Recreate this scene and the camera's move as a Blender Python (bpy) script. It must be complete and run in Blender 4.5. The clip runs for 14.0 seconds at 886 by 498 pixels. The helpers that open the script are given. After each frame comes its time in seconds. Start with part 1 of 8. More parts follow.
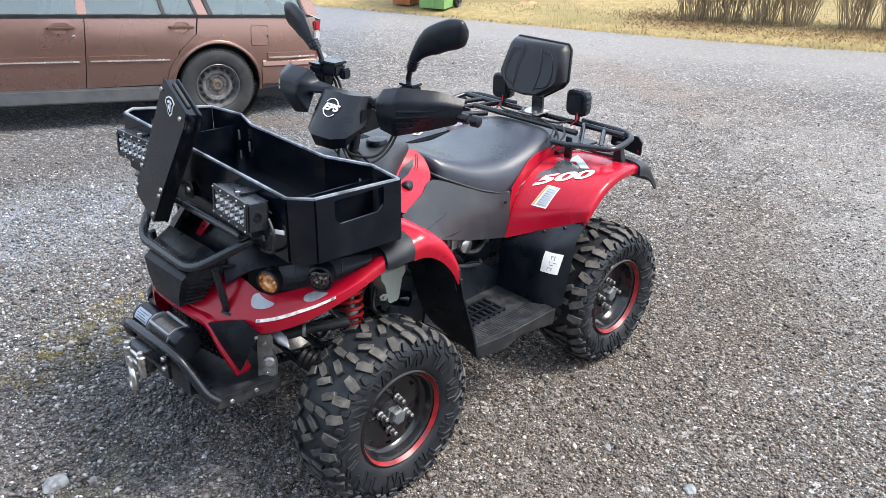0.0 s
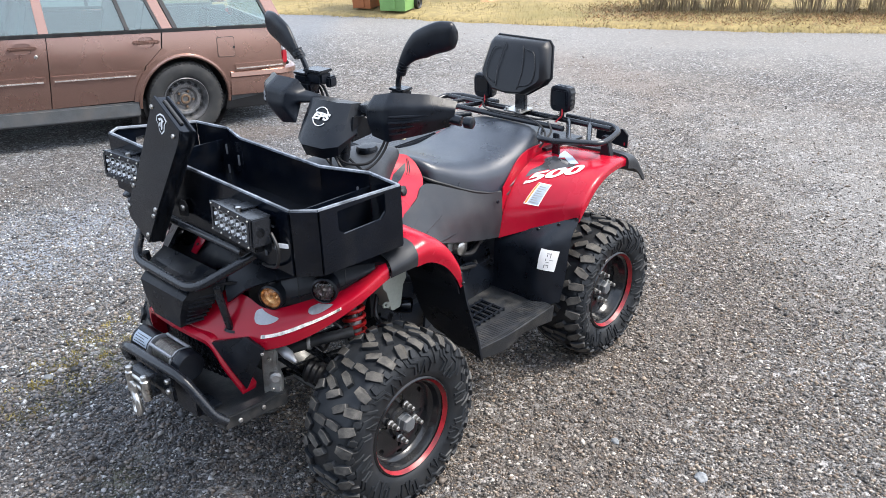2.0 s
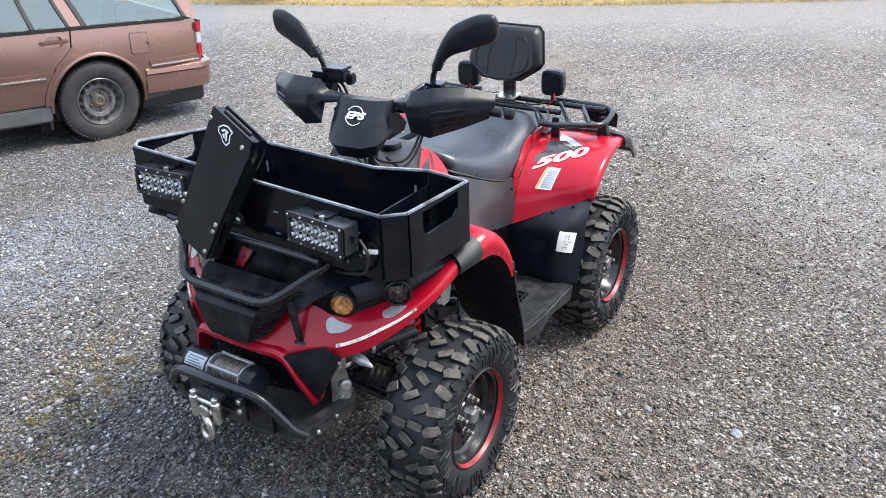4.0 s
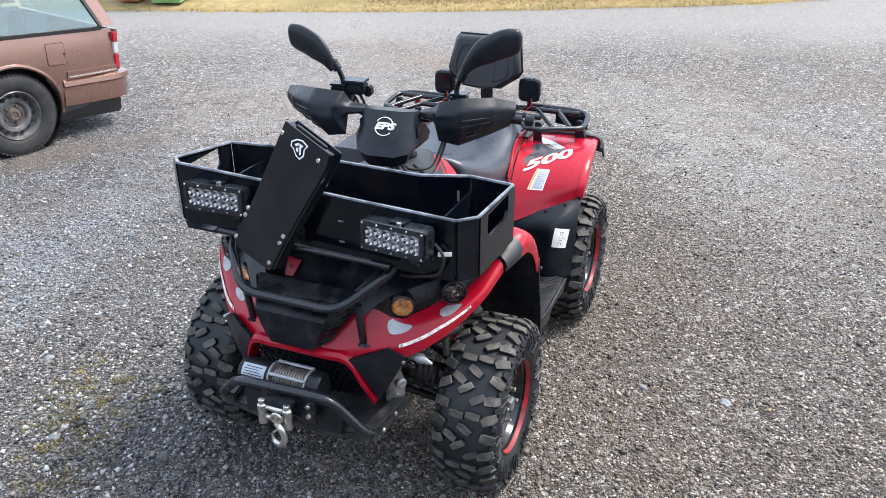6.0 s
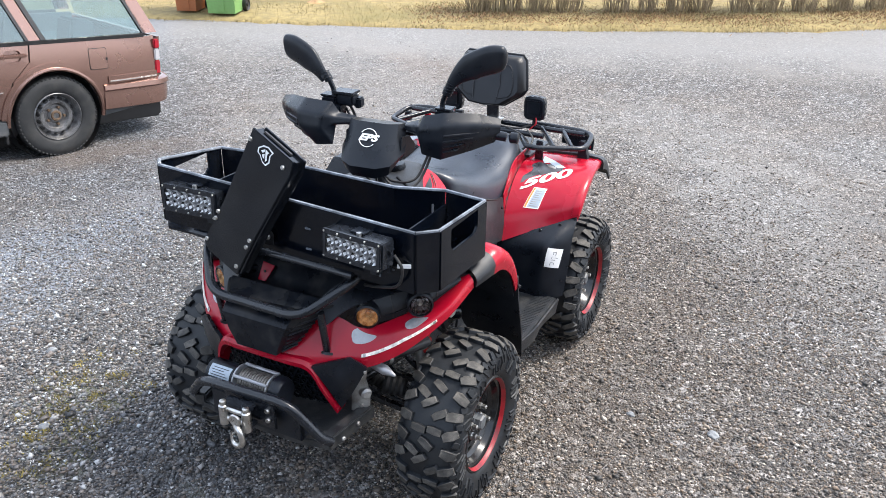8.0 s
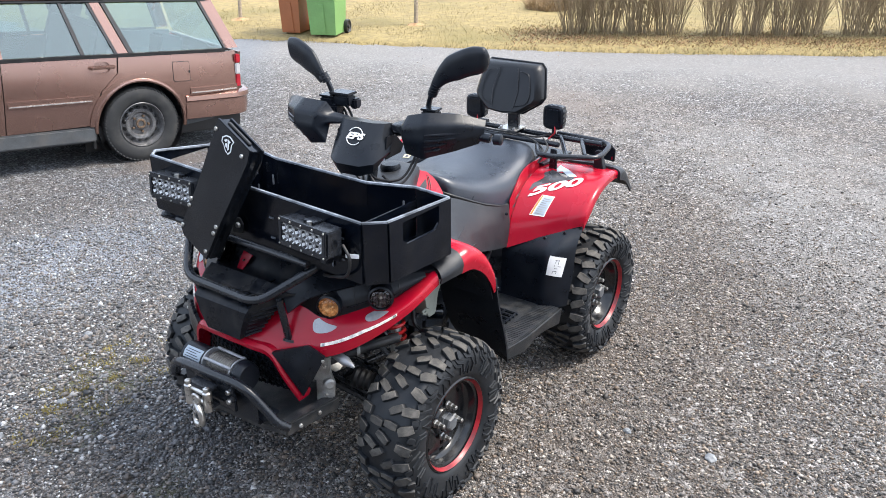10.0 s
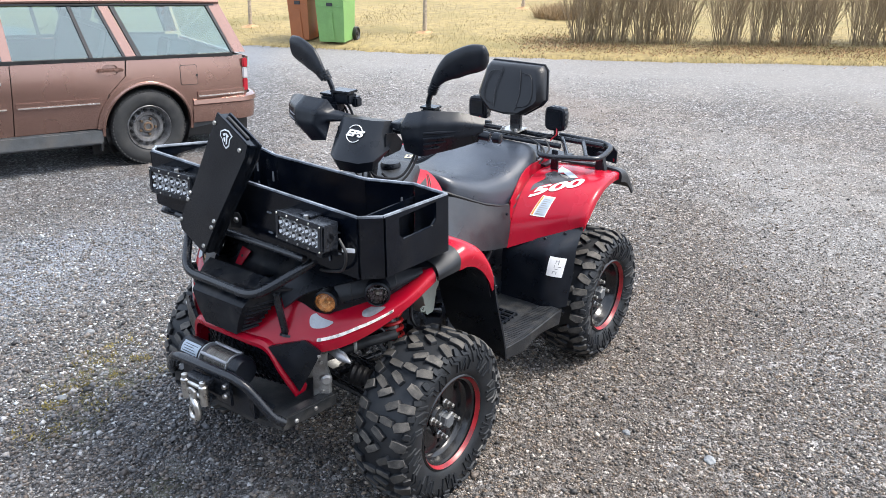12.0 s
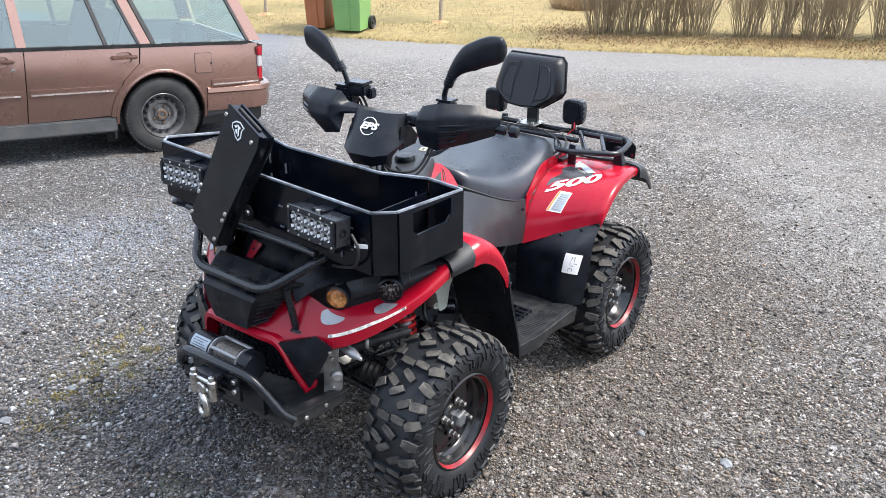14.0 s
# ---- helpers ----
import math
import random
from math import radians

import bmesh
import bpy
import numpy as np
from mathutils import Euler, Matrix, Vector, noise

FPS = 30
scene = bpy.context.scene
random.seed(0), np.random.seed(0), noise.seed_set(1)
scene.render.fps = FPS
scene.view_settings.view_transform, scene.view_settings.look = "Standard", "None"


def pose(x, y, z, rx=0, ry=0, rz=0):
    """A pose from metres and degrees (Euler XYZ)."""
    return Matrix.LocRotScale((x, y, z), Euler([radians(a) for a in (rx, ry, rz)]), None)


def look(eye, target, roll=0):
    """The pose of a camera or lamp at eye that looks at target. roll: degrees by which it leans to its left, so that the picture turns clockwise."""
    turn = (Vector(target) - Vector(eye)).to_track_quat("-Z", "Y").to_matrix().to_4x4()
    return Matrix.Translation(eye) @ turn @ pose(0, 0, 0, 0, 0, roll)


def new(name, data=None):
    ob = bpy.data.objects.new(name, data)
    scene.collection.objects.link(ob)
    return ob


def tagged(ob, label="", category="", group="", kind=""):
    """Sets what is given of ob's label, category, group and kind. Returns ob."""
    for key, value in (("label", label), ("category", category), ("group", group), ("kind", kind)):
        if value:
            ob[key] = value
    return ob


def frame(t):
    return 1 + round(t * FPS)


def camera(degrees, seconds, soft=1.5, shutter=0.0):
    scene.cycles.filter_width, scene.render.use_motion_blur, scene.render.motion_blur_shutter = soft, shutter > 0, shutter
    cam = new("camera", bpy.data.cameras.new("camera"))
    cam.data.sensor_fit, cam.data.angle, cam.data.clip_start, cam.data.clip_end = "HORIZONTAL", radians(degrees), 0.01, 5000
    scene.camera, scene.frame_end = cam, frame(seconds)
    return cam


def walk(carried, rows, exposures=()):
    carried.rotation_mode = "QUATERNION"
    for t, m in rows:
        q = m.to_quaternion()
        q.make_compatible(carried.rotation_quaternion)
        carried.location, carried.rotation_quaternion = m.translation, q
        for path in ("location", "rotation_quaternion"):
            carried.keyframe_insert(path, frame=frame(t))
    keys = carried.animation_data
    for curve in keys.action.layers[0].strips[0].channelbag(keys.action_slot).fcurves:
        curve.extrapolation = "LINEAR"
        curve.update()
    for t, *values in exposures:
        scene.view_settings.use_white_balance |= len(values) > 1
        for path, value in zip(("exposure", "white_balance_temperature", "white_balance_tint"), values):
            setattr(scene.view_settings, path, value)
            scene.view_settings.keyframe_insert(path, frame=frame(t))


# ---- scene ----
cam = camera(55.8, 14.0, soft=0.75)
PATH = [
    (0, (2.133, 2.403, 2.035), (0.884, 1.092, 1.186), 0.7),
    (0.5, (2.126, 2.403, 2.033), (0.876, 1.088, 1.192), 0.6),
    (1, (2.106, 2.401, 2.035), (0.853, 1.087, 1.196), 0.0),
    (1.5, (2.099, 2.392, 2.034), (0.829, 1.094, 1.195), -0.9),
    (2, (2.197, 2.307, 2.037), (0.892, 1.051, 1.189), -1.6),
    (2.2, (2.276, 2.256, 2.048), (0.952, 1.023, 1.195), -1.8),
    (4.3, (2.651, 1.714, 2.111), (1.135, 0.774, 1.207), -1.6),
    (4.5, (2.718, 1.644, 2.12), (1.181, 0.74, 1.214), -1.4),
    (5, (2.9, 1.451, 2.154), (1.314, 0.637, 1.246), -0.9),
    (5.5, (2.979, 1.359, 2.18), (1.358, 0.616, 1.274), -0.4),
    (6, (2.993, 1.349, 2.182), (1.35, 0.648, 1.283), 0.0),
    (6.5, (2.974, 1.37, 2.183), (1.322, 0.68, 1.292), 0.3),
    (7, (2.97, 1.406, 2.185), (1.322, 0.696, 1.302), 0.5),
    (7.5, (2.952, 1.463, 2.185), (1.321, 0.703, 1.311), 0.7),
    (7.7, (2.924, 1.519, 2.182), (1.304, 0.731, 1.312), 0.8),
    (9.8, (2.643, 2.074, 2.094), (1.172, 0.988, 1.283), -0.4),
    (10, (2.646, 2.086, 2.089), (1.179, 0.991, 1.284), -0.5),
    (10.5, (2.649, 2.115, 2.073), (1.185, 1.005, 1.282), -0.7),
    (11, (2.642, 2.134, 2.062), (1.178, 1.019, 1.278), -0.7),
    (11.5, (2.644, 2.138, 2.053), (1.179, 1.023, 1.272), -0.5),
    (12, (2.637, 2.129, 2.047), (1.175, 1.01, 1.264), -0.3),
    (12.5, (2.626, 2.119, 2.049), (1.172, 0.994, 1.262), -0.1),
    (13, (2.612, 2.107, 2.046), (1.166, 0.974, 1.254), 0.1),
    (13.5, (2.597, 2.091, 2.044), (1.158, 0.955, 1.245), 0.1),
    (14, (2.593, 2.089, 2.045), (1.158, 0.952, 1.24), 0.1),
]
walk(cam, [(t, look(eye, target, roll)) for t, eye, target, roll in PATH])


# ---- world and sun ----
world = bpy.data.worlds.new("overcast_sky")
scene.world = world
world.use_nodes = True
wn, wl = world.node_tree.nodes, world.node_tree.links
sky = wn.new("ShaderNodeTexSky")
sky.sky_type, sky.sun_disc = "NISHITA", False
SUN_UP, SUN_TURN = 57.0, -36.0
sky.sun_elevation, sky.sun_rotation = radians(SUN_UP), radians(SUN_TURN)
sky.dust_density, sky.air_density = 4.0, 1.0
# a thin, broken cloud layer over the clear sky
wtc, wno, wra, wmx = wn.new("ShaderNodeTexCoord"), wn.new("ShaderNodeTexNoise"), wn.new("ShaderNodeMapRange"), wn.new("ShaderNodeMix")
wno.inputs["Scale"].default_value, wno.inputs["Detail"].default_value = 2.2, 7.0
wl.new(wtc.outputs["Generated"], wno.inputs["Vector"])
for key, value in zip(("From Min", "From Max", "To Min", "To Max"), (0.35, 0.65, 0.35, 0.85)):
    wra.inputs[key].default_value = value
wl.new(wno.outputs["Fac"], wra.inputs["Value"])
wmx.data_type = "RGBA"
wl.new(wra.outputs["Result"], wmx.inputs["Factor"])
wl.new(sky.outputs["Color"], wmx.inputs[6])
wmx.inputs[7].default_value = (5.5, 6.3, 7.6, 1)
wl.new(wmx.outputs[2], wn["Background"].inputs["Color"])
wn["Background"].inputs["Strength"].default_value = 0.15
sun = bpy.data.lights.new("sun", "SUN")
sun.energy, sun.angle, sun.color = 2.5, radians(22), (1.0, 0.945, 0.87)
sun_ob = new("sun", sun)
sx, sy = math.sin(radians(SUN_TURN)), math.cos(radians(SUN_TURN))
c, s = math.cos(radians(SUN_UP)), math.sin(radians(SUN_UP))
sun_ob.matrix_world = look((sx * c * 30, sy * c * 30, s * 30), (0, 0, 0))
scene.view_settings.exposure = 1.25

# ---- materials ----
def mat(name, color, rough=0.5, metal=0.0, coat=0.0, var=0.12, scale=14.0, bump=0.0, bscale=300.0, tint=None, tmix=0.0, tscale=3.0, spec=0.5, island=0.0, each=0.0, rvar=0.08):
    """A procedural surface: a base colour with mottling at a coarse and a fine scale, patches of a second tint, uneven gloss and fine relief."""
    m = bpy.data.materials.new(name)
    m.use_nodes = True
    n, l = m.node_tree.nodes, m.node_tree.links
    p = n["Principled BSDF"]
    tc = n.new("ShaderNodeTexCoord")
    def noise_tex(sc, detail=6.0):
        t = n.new("ShaderNodeTexNoise")
        t.inputs["Scale"].default_value, t.inputs["Detail"].default_value = sc, detail
        l.new(tc.outputs["Object"], t.inputs["Vector"])
        return t
    def ramp(src, lo, hi, a, b):
        r = n.new("ShaderNodeMapRange")
        r.inputs["From Min"].default_value, r.inputs["From Max"].default_value = lo, hi
        r.inputs["To Min"].default_value, r.inputs["To Max"].default_value = a, b
        l.new(src, r.inputs["Value"])
        return r.outputs["Result"]
    big, fine = noise_tex(scale), noise_tex(scale * 9, 4.0)
    add = n.new("ShaderNodeMath")
    add.operation = "ADD"
    l.new(ramp(big.outputs["Fac"], 0.3, 0.7, 1 - var, 1 + var), add.inputs[0])
    l.new(ramp(fine.outputs["Fac"], 0.3, 0.7, -var * 0.5, var * 0.5), add.inputs[1])
    value = add.outputs[0]
    if island:
        geo = n.new("ShaderNodeNewGeometry")
        mul = n.new("ShaderNodeMath")
        mul.operation = "MULTIPLY"
        l.new(value, mul.inputs[0])
        l.new(ramp(geo.outputs["Random Per Island"], 0, 1, 1 - island, 1 + island), mul.inputs[1])
        value = mul.outputs[0]
    if each:
        info = n.new("ShaderNodeObjectInfo")
        mul = n.new("ShaderNodeMath")
        mul.operation = "MULTIPLY"
        l.new(value, mul.inputs[0])
        l.new(ramp(info.outputs["Random"], 0, 1, 1 - each, 1 + each), mul.inputs[1])
        value = mul.outputs[0]
    vec = n.new("ShaderNodeVectorMath")
    vec.operation = "SCALE"
    vec.inputs[0].default_value = color
    l.new(value, vec.inputs["Scale"])
    col = vec.outputs["Vector"]
    if tint:
        mix = n.new("ShaderNodeMix")
        mix.data_type = "RGBA"
        t = noise_tex(tscale, 8.0)
        l.new(ramp(t.outputs["Fac"], 0.48, 0.68, 0, tmix), mix.inputs["Factor"])
        l.new(col, mix.inputs[6])
        mix.inputs[7].default_value = (*tint, 1)
        col = mix.outputs[2]
    l.new(col, p.inputs["Base Color"])
    l.new(ramp(big.outputs["Fac"], 0.3, 0.7, max(rough - rvar, 0.03), min(rough + rvar, 1)), p.inputs["Roughness"])
    p.inputs["Metallic"].default_value, p.inputs["Coat Weight"].default_value = metal, coat
    p.inputs["Coat Roughness"].default_value = 0.08
    p.inputs["Specular IOR Level"].default_value = spec
    if bump:
        b = n.new("ShaderNodeBump")
        b.inputs["Strength"].default_value, b.inputs["Distance"].default_value = bump, 0.002
        l.new(noise_tex(bscale, 3.0).outputs["Fac"], b.inputs["Height"])
        l.new(b.outputs["Normal"], p.inputs["Normal"])
    return m


def glass(name, color, rough=0.02):
    m = bpy.data.materials.new(name)
    m.use_nodes = True
    n, l = m.node_tree.nodes, m.node_tree.links
    p = n["Principled BSDF"]
    p.inputs["Base Color"].default_value = (*color, 1)
    p.inputs["Roughness"].default_value, p.inputs["Transmission Weight"].default_value = rough, 1.0
    p.inputs["IOR"].default_value = 1.45
    return m


def pane_glass(name, color, head=0.05, edge=0.6, sheen=(1.0, 1.0, 1.0)):
    """A thin sheet: clear through, with a gloss that grows towards a glancing view."""
    m = bpy.data.materials.new(name)
    m.use_nodes = True
    n, l = m.node_tree.nodes, m.node_tree.links
    n.remove(n["Principled BSDF"])
    tr, gl, mx, lw = n.new("ShaderNodeBsdfTransparent"), n.new("ShaderNodeBsdfGlossy"), n.new("ShaderNodeMixShader"), n.new("ShaderNodeLayerWeight")
    pw, ma = n.new("ShaderNodeMath"), n.new("ShaderNodeMath")
    tr.inputs["Color"].default_value = (*color, 1)
    gl.inputs["Roughness"].default_value, gl.inputs["Color"].default_value = 0.03, (*sheen, 1)
    lw.inputs["Blend"].default_value = 0.5
    pw.operation, ma.operation = "POWER", "MULTIPLY_ADD"
    l.new(lw.outputs["Facing"], pw.inputs[0])
    pw.inputs[1].default_value = 4.0
    l.new(pw.outputs[0], ma.inputs[0])
    ma.inputs[1].default_value, ma.inputs[2].default_value = edge, head
    l.new(ma.outputs[0], mx.inputs[0])
    l.new(tr.outputs[0], mx.inputs[1])
    l.new(gl.outputs[0], mx.inputs[2])
    l.new(mx.outputs[0], n["Material Output"].inputs["Surface"])
    return m


M = dict(
    red=mat("red_plastic", (0.34, 0.003, 0.018), 0.26, coat=0.12, var=0.06, scale=5, tint=(0.34, 0.03, 0.03), tmix=0.2, tscale=9, spec=0.32),
    black=mat("black_textured_plastic", (0.0058, 0.0080, 0.0125), 0.31, var=0.25, bump=0.25, bscale=500, tint=(0.022, 0.024, 0.027), tmix=0.35, spec=0.32, tscale=7),
    hoodblack=mat("dusty_gloss_hood", (0.0055, 0.0070, 0.0105), 0.30, var=0.25, scale=8, bump=0.1, bscale=400, tint=(0.044, 0.042, 0.039), tmix=0.5, tscale=16, spec=0.2),
    gloss=mat("black_gloss_plate", (0.003, 0.0045, 0.0075), 0.14, var=0.2, scale=6, tint=(0.03, 0.03, 0.03), tmix=0.25, tscale=9),
    boxblack=mat("black_polyethylene_sheet", (0.0022, 0.0036, 0.0070), 0.19, spec=0.27, var=0.25, scale=8, bump=0.05, bscale=60, tint=(0.022, 0.022, 0.022), tmix=0.25, tscale=11),
    boxedge=mat("scuffed_sheet_edge", (0.16, 0.18, 0.21), 0.22, var=0.4, scale=30, tint=(0.02, 0.024, 0.03), tmix=0.85, tscale=9),
    grey=mat("dark_grey_plastic", (0.018, 0.020, 0.024), 0.42, var=0.12, bump=0.2, bscale=600, tint=(0.05, 0.05, 0.05), tmix=0.3, tscale=8, spec=0.38),
    vinyl=mat("black_vinyl", (0.023, 0.030, 0.043), 0.33, spec=0.7, var=0.15, scale=9, bump=0.35, bscale=420, tint=(0.028, 0.028, 0.03), tmix=0.2, tscale=10),
    padvinyl=mat("dark_pad_vinyl", (0.0055, 0.0065, 0.009), 0.36, var=0.15, scale=9, bump=0.3, bscale=420, spec=0.36),
    tube=mat("black_powder_coat", (0.009, 0.011, 0.015), 0.24, var=0.2, scale=30, bump=0.1, bscale=400),
    rubber=mat("tyre_rubber", (0.009, 0.0112, 0.0145), 0.52, var=0.25, scale=18, bump=0.2, bscale=250, tint=(0.022, 0.022, 0.022), tmix=0.5, tscale=12, spec=0.4),
    lug=mat("worn_dusty_tread", (0.072, 0.067, 0.060), 0.80, var=0.4, scale=38, bump=0.6, bscale=160, tint=(0.028, 0.028, 0.028), tmix=0.75, tscale=34, each=0.35),
    rim=mat("black_wheel_steel", (0.009, 0.010, 0.012), 0.17, var=0.2, tint=(0.028, 0.027, 0.025), tmix=0.4, tscale=15),
    redline=mat("red_rim_paint", (0.24, 0.008, 0.014), 0.36, var=0.25, scale=25, tint=(0.07, 0.018, 0.018), tmix=0.7, tscale=20),
    steel=mat("bright_steel", (0.55, 0.54, 0.52), 0.32, 1.0, var=0.2, scale=40, tint=(0.30, 0.27, 0.22), tmix=0.4, tscale=30),
    cast=mat("cast_aluminium", (0.40, 0.40, 0.39), 0.55, 0.85, var=0.2, scale=30, bump=0.4, bscale=250, tint=(0.16, 0.14, 0.12), tmix=0.6, tscale=18),
    hubgrey=mat("grey_hub_plastic", (0.085, 0.092, 0.10), 0.5, var=0.25, scale=40, bump=0.3),
    nutgrey=mat("dull_zinc_nut", (0.36, 0.36, 0.35), 0.42, 0.9, var=0.3, scale=60, tint=(0.14, 0.13, 0.12), tmix=0.6, tscale=40),
    silver=mat("silver_film", (0.34, 0.35, 0.37), 0.36, 0.5, var=0.1, scale=20, tint=(0.2, 0.18, 0.17), tmix=0.5, tscale=30),
    white=mat("white_print", (0.78, 0.78, 0.78), 0.45, var=0.05),
    paper=mat("white_sticker", (0.80, 0.80, 0.79), 0.6, var=0.04),
    ink=mat("dark_ink", (0.06, 0.06, 0.08), 0.6, var=0.1),
    lblue=mat("pale_label_print", (0.36, 0.42, 0.48), 0.5, var=0.1, scale=60),
    orange=mat("orange_print", (0.75, 0.25, 0.04), 0.5, var=0.1),
    smoke=mat("smoke_decal", (0.05, 0.05, 0.055), 0.3, var=0.2, coat=0.4),
    chrome=mat("lamp_reflector", (0.42, 0.40, 0.38), 0.22, 0.7, var=0.05),
    ledcup=mat("glint_white_led_cup", (0.90, 0.91, 0.93), 0.18, 0.1, var=0.1, scale=80),
    amber=mat("amber_reflector", (0.85, 0.50, 0.22), 0.18, 0.6, var=0.7, scale=45, tint=(0.22, 0.10, 0.04), tmix=0.6, tscale=60),
    smokechrome=mat("smoked_reflector", (0.20, 0.16, 0.165), 0.15, 0.9, var=0.6, scale=45, tint=(0.05, 0.03, 0.032), tmix=0.6, tscale=60),
    lens=glass("clear_lens", (0.95, 0.95, 0.95)),
    ledw=mat("led_strip_white", (0.74, 0.66, 0.60), 0.3, var=0.35, scale=45),
    wire=mat("black_cable", (0.012, 0.012, 0.013), 0.45, var=0.2),
    redwire=mat("red_cable", (0.6, 0.02, 0.03), 0.4, var=0.1),
    rope=mat("steel_rope", (0.22, 0.205, 0.185), 0.5, 0.8, var=0.3, scale=80),
    dust=mat("dusty_black_plastic", (0.014, 0.016, 0.019), 0.42, var=0.3, scale=25, bump=0.4, bscale=300, tint=(0.055, 0.053, 0.05), tmix=0.6, tscale=20),
    spring=mat("red_spring_paint", (0.55, 0.02, 0.02), 0.32, var=0.15, tint=(0.2, 0.05, 0.04), tmix=0.5, tscale=20),
    soil=mat("dry_soil", (0.035, 0.026, 0.019), 0.9, var=0.5, scale=40, bump=0.8, bscale=160),
    milk=mat("milky_plastic", (0.42, 0.44, 0.38), 0.45, var=0.1),
    carpaint=mat("copper_brown_metallic", (0.305, 0.184, 0.150), 0.27, 0.82, coat=0.45, var=0.01, rvar=0.01, scale=3, tint=(0.275, 0.168, 0.138), tmix=0.15, tscale=5),
    sill=mat("weathered_grey_plastic", (0.06, 0.065, 0.07), 0.6, var=0.25, scale=10, tint=(0.11, 0.10, 0.09), tmix=0.5, tscale=6),
    carblack=mat("black_trim", (0.015, 0.015, 0.016), 0.4, var=0.2),
    cartyre=mat("car_tyre_rubber", (0.019, 0.020, 0.021), 0.7, var=0.3, scale=20, bump=0.3, bscale=200, tint=(0.055, 0.052, 0.048), tmix=0.5, tscale=9),
    carsteel=mat("sooty_steel_wheel", (0.235, 0.235, 0.24), 0.34, 0.7, var=0.4, scale=12, tint=(0.07, 0.065, 0.06), tmix=0.6, tscale=14),
    rust=mat("rusty_iron", (0.105, 0.068, 0.042), 0.8, var=0.4, scale=40, bump=0.5),
    carglass=pane_glass("car_window_glass", (0.70, 0.79, 0.78), 0.13, 0.65, (0.93, 0.98, 0.94)),
    lampred=mat("red_lamp_lens", (0.36, 0.008, 0.02), 0.1, coat=1.0, var=0.1),
    lampwhite=mat("white_lamp_lens", (0.50, 0.49, 0.50), 0.12, coat=1.0, var=0.1),
    upholstery=mat("grey_blue_upholstery", (0.085, 0.105, 0.13), 0.85, var=0.2, scale=30, bump=0.3),
    chrometrim=mat("trim_bright", (0.80, 0.76, 0.72), 0.22, 0.8, var=0.1),
    bingreen=mat("green_bin_plastic", (0.16, 0.31, 0.10), 0.5, var=0.1, scale=4, bump=0.1),
    binbrown=mat("brown_bin_plastic", (0.30, 0.10, 0.035), 0.5, var=0.1, scale=4, bump=0.1),
    bark=mat("pale_bark", (0.33, 0.27, 0.20), 0.9, var=0.3, scale=25, bump=0.8, bscale=60),
    twig=mat("bare_twigs", (0.265, 0.20, 0.125), 0.9, var=0.3, scale=6, tint=(0.21, 0.175, 0.09), tmix=0.5, tscale=3, island=0.35),
    straw=mat("dry_grass", (0.25, 0.195, 0.09), 0.9, var=0.25, scale=3, tint=(0.21, 0.18, 0.075), tmix=0.5, tscale=1.2, island=0.3),
    deadleaf=mat("dead_leaves", (0.23, 0.14, 0.07), 0.9, var=0.4, scale=10, island=0.5),
)


def stone_material(name, gain=(1.0, 1.0, 1.0), rough=0.6, lift=0.0):
    """Pebbles of many kinds: each one takes its own tone and gloss."""
    m = bpy.data.materials.new(name)
    m.use_nodes = True
    n, l = m.node_tree.nodes, m.node_tree.links
    geo, r, tc, no, mx = n.new("ShaderNodeNewGeometry"), n.new("ShaderNodeValToRGB"), n.new("ShaderNodeTexCoord"), n.new("ShaderNodeTexNoise"), n.new("ShaderNodeMix")
    e = r.color_ramp.elements
    def tone(c_):
        return (*(min(v * g + lift, 0.8) for v, g in zip(c_, gain)), 1)
    e[0].position, e[0].color = 0.0, tone((0.026, 0.026, 0.027))
    e[1].position, e[1].color = 1.0, tone((0.60, 0.59, 0.57))
    for pos, col in ((0.22, (0.060, 0.061, 0.063)), (0.36, (0.145, 0.112, 0.086)), (0.50, (0.115, 0.118, 0.125)), (0.64, (0.200, 0.156, 0.122)), (0.76, (0.18, 0.182, 0.188)), (0.86, (0.29, 0.245, 0.20)), (0.94, (0.40, 0.39, 0.375))):
        e.new(pos).color = tone(col)
    l.new(geo.outputs["Random Per Island"], r.inputs["Fac"])
    no.inputs["Scale"].default_value = 350
    l.new(tc.outputs["Object"], no.inputs["Vector"])
    mx.data_type, mx.blend_type = "RGBA", "OVERLAY"
    mx.inputs["Factor"].default_value = 0.6
    l.new(r.outputs["Color"], mx.inputs[6])
    l.new(no.outputs["Fac"], mx.inputs[7])
    l.new(mx.outputs[2], n["Principled BSDF"].inputs["Base Color"])
    gl = n.new("ShaderNodeMapRange")
    gl.inputs["To Min"].default_value, gl.inputs["To Max"].default_value = rough - 0.2, rough + 0.15
    l.new(no.outputs["Fac"], gl.inputs["Value"])
    l.new(gl.outputs["Result"], n["Principled BSDF"].inputs["Roughness"])
    return m


M["stone"] = stone_material("gravel_stones", (0.95, 0.875, 0.785))
M["slate"] = stone_material("slate_stones", (0.80, 0.815, 0.845), 0.5)
M["bluestone"] = stone_material("blue_grey_stones", (0.93, 1.01, 1.08), 0.45, 0.02)

# ---- building helpers ----
def mesh_of(name, bm, *mats, smooth=38):
    me = bpy.data.meshes.new(name)
    bmesh.ops.recalc_face_normals(bm, faces=bm.faces)
    bm.to_mesh(me)
    bm.free()
    for m in mats:
        me.materials.append(m)
    if smooth:
        me.shade_smooth()
        me.set_sharp_from_angle(angle=radians(smooth))
    return me


